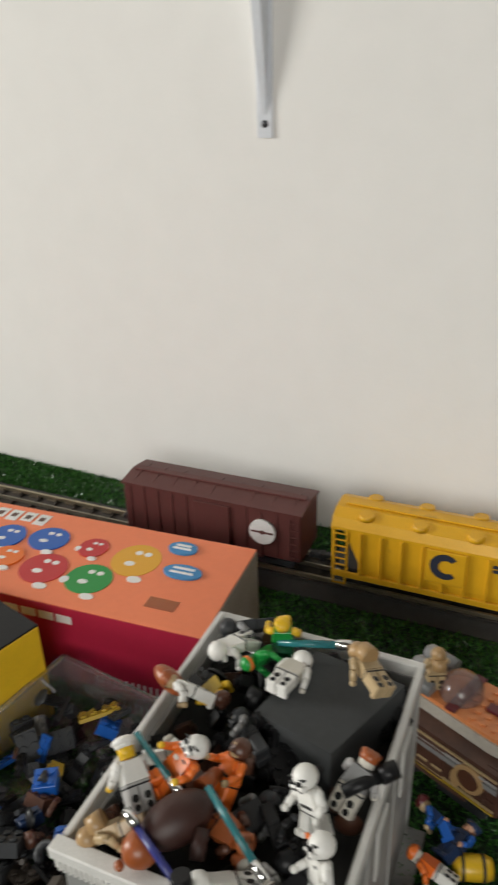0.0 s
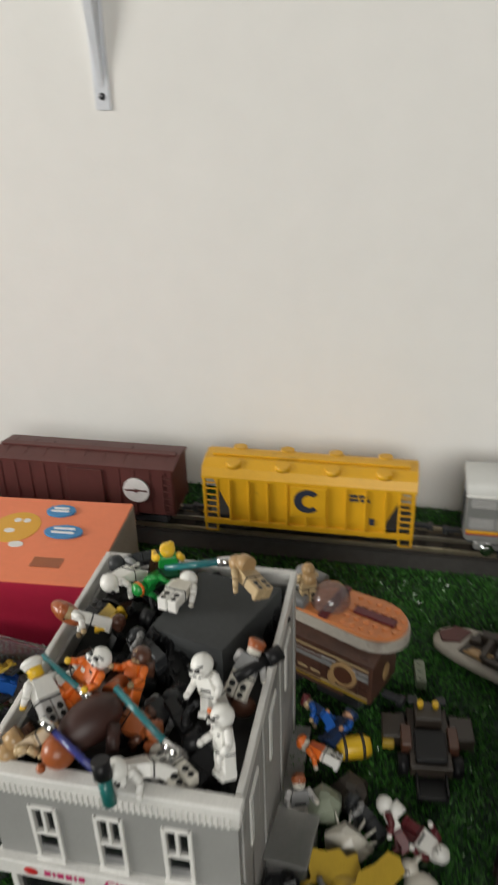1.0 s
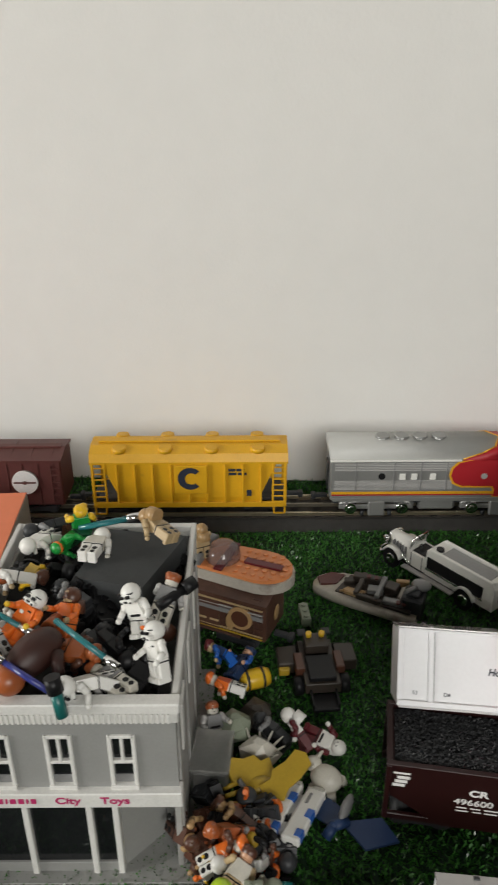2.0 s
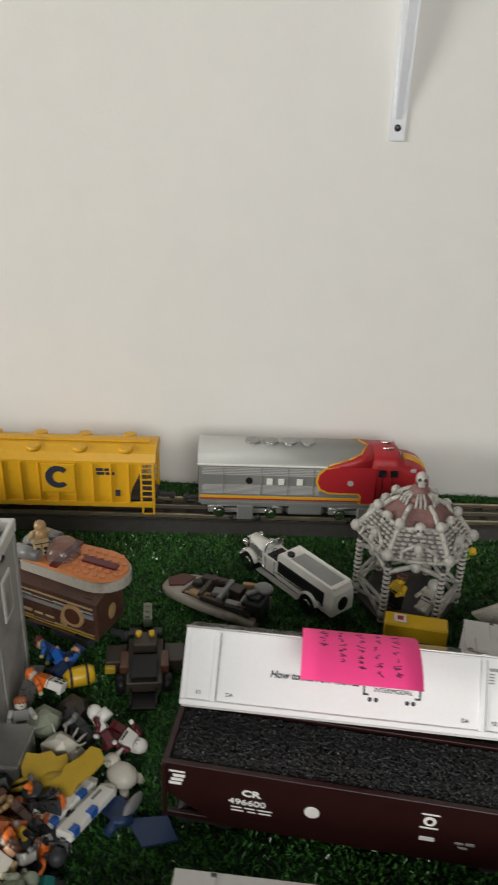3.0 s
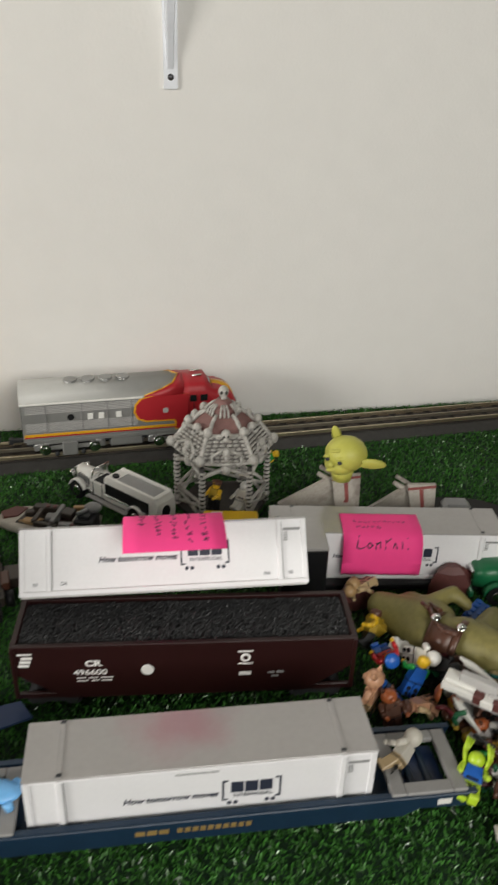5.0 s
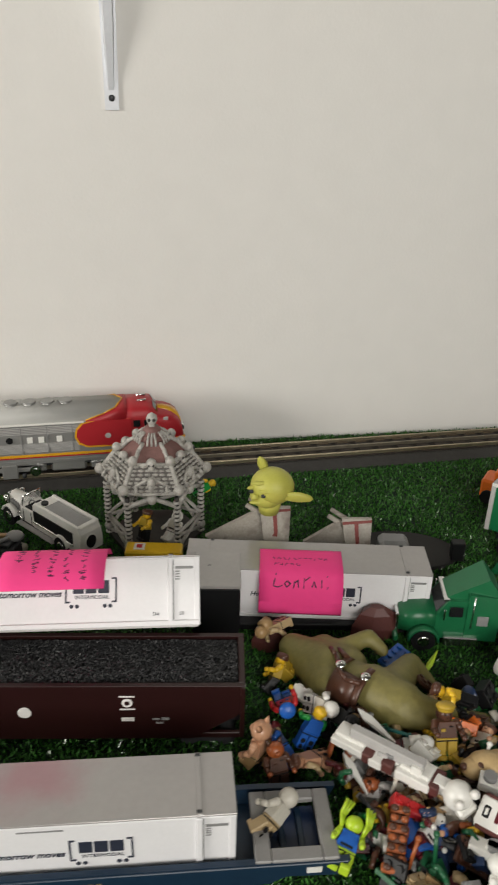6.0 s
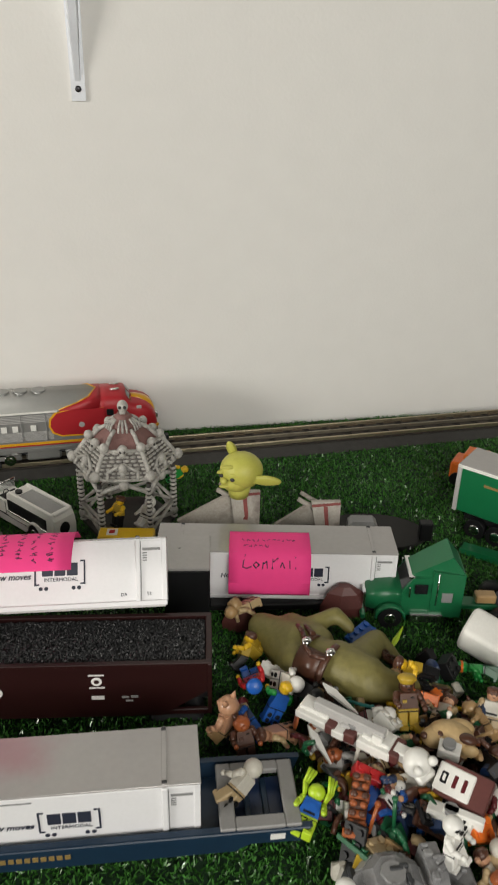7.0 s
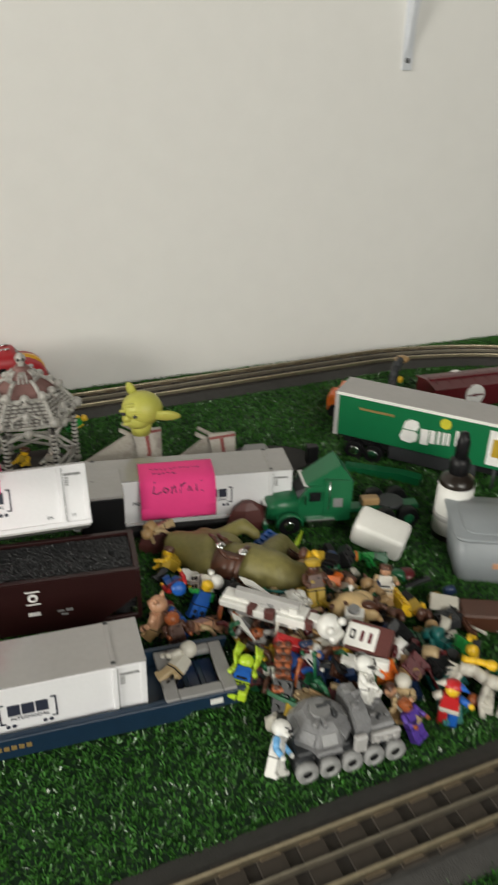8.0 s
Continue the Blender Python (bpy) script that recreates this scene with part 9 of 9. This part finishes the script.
solo("foam_block", pillow(0.0190, 0.0116, 0.0110, 0.0036), WHITE, xf(0.5262, -0.3672, 0.0178, 16, 12, -44), "white rounded plastic block beside the green truck", "plastic block")
solo("toy_card", Shape().box(-0.009, -0.006, -0.0012, 0.009, 0.006, 0.0012, b=0.0004), OFFWHITE, xf(0.5290, -0.4440, 0.0130, 20, 5, -30), "small off-white toy card at the edge of the heap", "toy card")
solo("toy_crate", Shape().box(-0.014, -0.009, 0, 0.014, 0.009, 0.0130, b=0.0012), BROWN, xf(0.5500, -0.4560, 0.0, rz=-25), "brown plastic toy crate on the grass", "toy crate")
for nm, x, y, r, mat, lab in (("toy_rock", 0.4480, -0.3050, (0.0165, 0.0070, 0.0125), BOXBROWN, "rust-brown rounded toy rock against the rear container"), ("toy_rock", 0.3760, -0.3070, (0.0120, 0.0070, 0.0100), BOXBROWN, "dark brown rounded toy rock against the rear container"),
                          ("toy_ball", 0.4240, -0.3190, (0.0052, 0.0052, 0.0052), ORANGE, "small orange toy ball behind the olive figure")):
    rock = Shape().ball((0, 0, r[2] * 0.9), r, seg=16, rings=10)
    if nm == "toy_rock":
        rock = Shape().loft([[Vector((r[0] * a * x, r[1] * b * y, z * r[2])) for x, y in ((-1, -0.5), (-0.2, -1), (0.7, -0.8), (1, 0.1), (0.4, 1), (-0.7, 0.8))] for a, b, z in ((1.0, 1.0, 0.0), (1.0, 1.05, 0.7), (0.72, 0.8, 1.5), (0.30, 0.4, 1.9))], smooth=False)
    solo(nm, rock, mat, xf(x, y, 0.0, rz=-10), lab, "toy part")


# ---- yard pieces beside the shop ----
dr = thing("toy_dragon", xf(0.0960, -0.3500, 0.0), "dull yellow plastic toy with two broad flat fins beside the shop", "toy animal")
part("body", Shape().ball((0, 0, 0.0095), (0.0095, 0.0062, 0.0058), 0, None, 14, 8).cyl((0, 0, 0.0080), (0, -0.001, 0.0), 0.0040, 0.0050, 10), GOLD, dr)
lobe = [(-0.0150, -0.0020), (-0.0125, 0.0065), (-0.0060, 0.0050), (-0.0020, 0.0078), (0.0060, 0.0062), (0.0140, 0.0070), (0.0170, 0.0020), (0.0150, -0.0040), (0.0060, -0.0052), (-0.0020, -0.0048), (-0.0080, -0.0072)]
part("fin", Shape().prism(lobe, -0.0010, 0.0010, axis="z"), GOLD, dr, "broad flat yellow fin", xf(0.0130, 0.0000, 0.0165, 16, -16, 42))
part("fin", Shape().prism([(-x * 0.8, y * 1.15) for x, y in lobe], -0.0010, 0.0010, axis="z"), GOLD, dr, "broad flat yellow fin", xf(-0.0040, 0.0050, 0.0145, 20, 12, 15))
part("fin_hollow", Shape().prism([(-0.0030, -0.0022), (0.0010, 0.0026), (0.0035, -0.0014)], 0.0008, 0.0013, axis="z"), BROWN, dr, "", xf(-0.0080, 0.0040, 0.0145, 20, 12, 15))
for k, (y, bend) in enumerate(((-0.0060, 0.004), (-0.0100, 0.002), (-0.0140, -0.001))):
    part("tentacle", Shape().tube([(-0.0040, -0.0020 - 0.0015 * k, 0.0120), (-0.0120, y + bend, 0.0150), (-0.0200, y + bend * 0.5, 0.0120), (-0.0280, y, 0.0070)], 0.0013, 7), GOLD, dr)
sh = thing("toy_shuttle", xf(0.1125, -0.3660, 0.0085, -6, 10, 66), "white toy brick shuttle with blue marks on the grass", "toy vehicle")
for e in (-1, 1):
    part("hull", Shape().box(-0.0190, e * 0.0062 - 0.0048, 0.0, 0.0180, e * 0.0062 + 0.0048, 0.0052, b=0.0010), WHITE, sh, "white hull strip")
    part("nose", Shape().loft([[Vector((x, e * 0.0062 + y * w, z * w)) for y, z in ((-0.0048, 0.0), (0.0048, 0.0), (0.0048, 0.0050), (-0.0048, 0.0050))] for x, w in ((0.0180, 1.0), (0.0235, 0.45))], smooth=False), WHITE, sh)
    for x, w in ((-0.0165, 0.005), (0.0010 + e * 0.004, 0.006)):
        part("blue_mark", Shape().box(x, e * 0.0062 - 0.0050, 0.0012, x + w, e * 0.0062 - 0.0012, 0.0057, b=0.0003), BLUE, sh, "blue mark")
    part("slot", Shape().box(0.0060, e * 0.0062 + 0.0004, 0.0045, 0.0140, e * 0.0062 + 0.0020, 0.0056, b=0.0002), GREY, sh)
part("keel", Shape().box(-0.0150, -0.0022, 0.0005, 0.0140, 0.0022, 0.0030, b=0.0005), LGREY, sh)
part("leg", Shape().box(-0.0120, -0.0060, -0.0060, 0.0100, 0.0060, 0.0010, b=0.0008), GREY, sh)
for pts, zz in ((((0.1170, -0.3560), (0.1320, -0.3510), (0.1420, -0.3600), (0.1310, -0.3670)), 0.0030), (((0.1370, -0.3660), (0.1580, -0.3630), (0.1650, -0.3760), (0.1480, -0.3810)), 0.0045)):
    solo("toy_plate", Shape().prism(pts, zz, zz + 0.0014, axis="z"), SHEETBLUE, Matrix(), "deep blue flat plastic sheet lying on the grass", "toy plate", "dark blue plates on the grass")
lk = Shape().tube([(0.1290, -0.3740, 0.0040), (0.1330, -0.3700, 0.0080), (0.1400, -0.3660, 0.0060)], 0.0028, 8)
solo("toy_link", lk, SHEETBLUE, Matrix(), "deep blue plastic link between two flat sheets", "toy part")
frost = thing("clear_box", xf(0.0705, -0.3400, 0.0, rz=-3), "frosted clear plastic box against the shop wall", "plastic box")
part("shell", Shape().box(-0.0098, -0.0135, 0.0, 0.0098, 0.0135, 0.0230, b=0.0016), FROST, frost)
part("lid", Shape().box(-0.0104, -0.0141, 0.0230, 0.0104, 0.0141, 0.0250, b=0.0006), FROST, frost, "frosted lid")
for x, y, z, size, seed, mt, lab in ((0.0810, -0.3105, 0.004, (0.0120, 0.0110, 0.0150), 4, PALE, "pale crumpled plastic toy hood beside the shop"), (0.0945, -0.3265, 0.003, (0.0130, 0.0095, 0.0140), 9, OFFWHITE, "off-white crumpled plastic toy shell beside the shop"),
                                 (0.0930, -0.2980, 0.0, (0.0110, 0.0130, 0.0130), 15, UMBER, "dark umber faceted toy rock on the grass")):
    solo("toy_shell" if mt is not UMBER else "toy_rock", facets(Shape(), None, size, seed), mt, xf(x, y, z), lab, "toy part")
for k in range(6):
    a = radians(-40 + 32 * k)
    solo("toy_spike", Shape().cyl((0, 0, 0), (0.0075 * math.cos(a), 0.0060 * math.sin(a), 0.0070), 0.0010, 0.0004, 6), OFFWHITE, xf(0.0945 + 0.007 * math.cos(a), -0.3265 + 0.006 * math.sin(a), 0.009), "thin off-white plastic spike on the crumpled shell", "toy part", "spikes of the pale shell")
wb = Shape().ball((0, 0, 0.0095), (0.0118, 0.0095, 0.0085), 0, None, 16, 10).ball((-0.0120, 0.0040, 0.0130), (0.0062, 0.0058, 0.0055), 0, None, 14, 8).ball((-0.0170, 0.0020, 0.0125), (0.0030, 0.0030, 0.0026), 0, None, 10, 6)
for x, y in ((-0.006, -0.008), (0.007, -0.007), (-0.005, 0.009), (0.008, 0.007)):
    wb.cyl((x, y, 0.006), (x * 1.3, y * 1.25, 0.0), 0.0034, 0.0026, 10)
for e in (-1, 1):
    wb.cyl((-0.0110, 0.0040 + e * 0.0045, 0.0160), (-0.0085, 0.0040 + e * 0.0080, 0.0200), 0.0020, 0.0006, 8)
solo("toy_animal", wb, OFFWHITE, xf(0.1310, -0.3410, 0.0, rz=-28) @ Matrix.Scale(0.76, 4), "bulky off-white plastic toy animal on the grass", "toy animal")
figures([("grey_white", 0.0690, -0.3150, 0.016, 100, 55, 200, 1.0)], "toy figures in the yard", "beside the shop")
for x, y, a in ((0.1400, -0.3600, 65),):
    solo("toy_fin", Shape().ball((0, 0, 0.0055), (0.0085, 0.0026, 0.0040)), GREY, xf(x, y, 0.0035, rz=a), "grey plastic toy fin on the grass", "toy part")

# ---- dropper bottle and tub by the trailer ----
bo = thing("dropper_bottle", xf(0.5880, -0.3645, 0.0) @ Matrix.Scale(1.06, 4), "dark dropper bottle with a white label and black bulb", "bottle")


def turned(profile, seg=28):
    return Shape().loft([[Vector((max(r, 0.0002) * math.cos(math.tau * i / seg), max(r, 0.0002) * math.sin(math.tau * i / seg), z)) for i in range(seg)] for r, z in profile])


part("glass", turned([(0.0100, 0.0), (0.0117, 0.0012), (0.0120, 0.0450), (0.0112, 0.0480), (0.0075, 0.0505), (0.0056, 0.0520), (0.0056, 0.0540)]), AMBER, bo)
part("label", turned([(0.0123, 0.0060), (0.0123, 0.0435), (0.0119, 0.0435), (0.0119, 0.0060)]), LABELW, bo, "white paper label")
part("label_band", turned([(0.0125, 0.0170), (0.0125, 0.0215), (0.0121, 0.0215), (0.0121, 0.0170)]), LGREY, bo, "grey printed band")
part("cap", turned([(0.0068, 0.0520), (0.0070, 0.0610), (0.0056, 0.0630), (0.0050, 0.0640)]), BLACK, bo)
part("bulb", turned([(0.0048, 0.0640), (0.0046, 0.0760), (0.0030, 0.0820), (0.0, 0.0830)]), BLACK, bo, "black rubber bulb")
tb = thing("storage_tub", xf(0.6030, -0.4095, 0.0, rz=-26), "frosted grey-blue plastic storage tub", "plastic tub")


def tub_ring(w, d, z):
    r = 0.008
    return [Vector((sx * (w - r) + r * math.cos(radians(a)), sy * (d - r) + r * math.sin(radians(a)), z)) for sx, sy, a0 in ((1, 1, 0), (-1, 1, 90), (-1, -1, 180), (1, -1, 270)) for a in (a0, a0 + 30, a0 + 60, a0 + 90)]


part("body", Shape().loft([tub_ring(0.036, 0.022, 0.0), tub_ring(0.037, 0.023, 0.003), tub_ring(0.0410, 0.0270, 0.0375)]), BINBLUE, tb)
part("rim", Shape().loft([tub_ring(0.0418, 0.0278, 0.0362), tub_ring(0.0426, 0.0286, 0.0376), tub_ring(0.0418, 0.0278, 0.0390)]), BINBLUE, tb)
part("lid_panel", Shape().loft([tub_ring(0.0350, 0.0212, 0.0386), tub_ring(0.0345, 0.0207, 0.0398)]), BINBLUE, tb)
part("pink_mark", Shape().box(-0.0140, -0.0255, 0.0140, -0.0080, -0.0240, 0.0185, b=0.0004), PINK, tb, "small pink mark")
bar = thing("toy_barrel", xf(0.0905, -0.2680, 0.0065, rz=20), "yellow plastic toy barrel with dark bands on the grass", "toy barrel")
part("drum", Shape().loft([[Vector((x, r * math.cos(math.tau * k / 16), r * math.sin(math.tau * k / 16))) for k in range(16)] for x, r in ((-0.0095, 0.0050), (-0.0060, 0.0064), (0.0060, 0.0064), (0.0095, 0.0050))]), YELLOW, bar)
for x in (-0.0050, 0.0050):
    part("band", Shape().cyl((x - 0.0008, 0, 0), (x + 0.0008, 0, 0), 0.0067, seg=18), UMBER, bar)
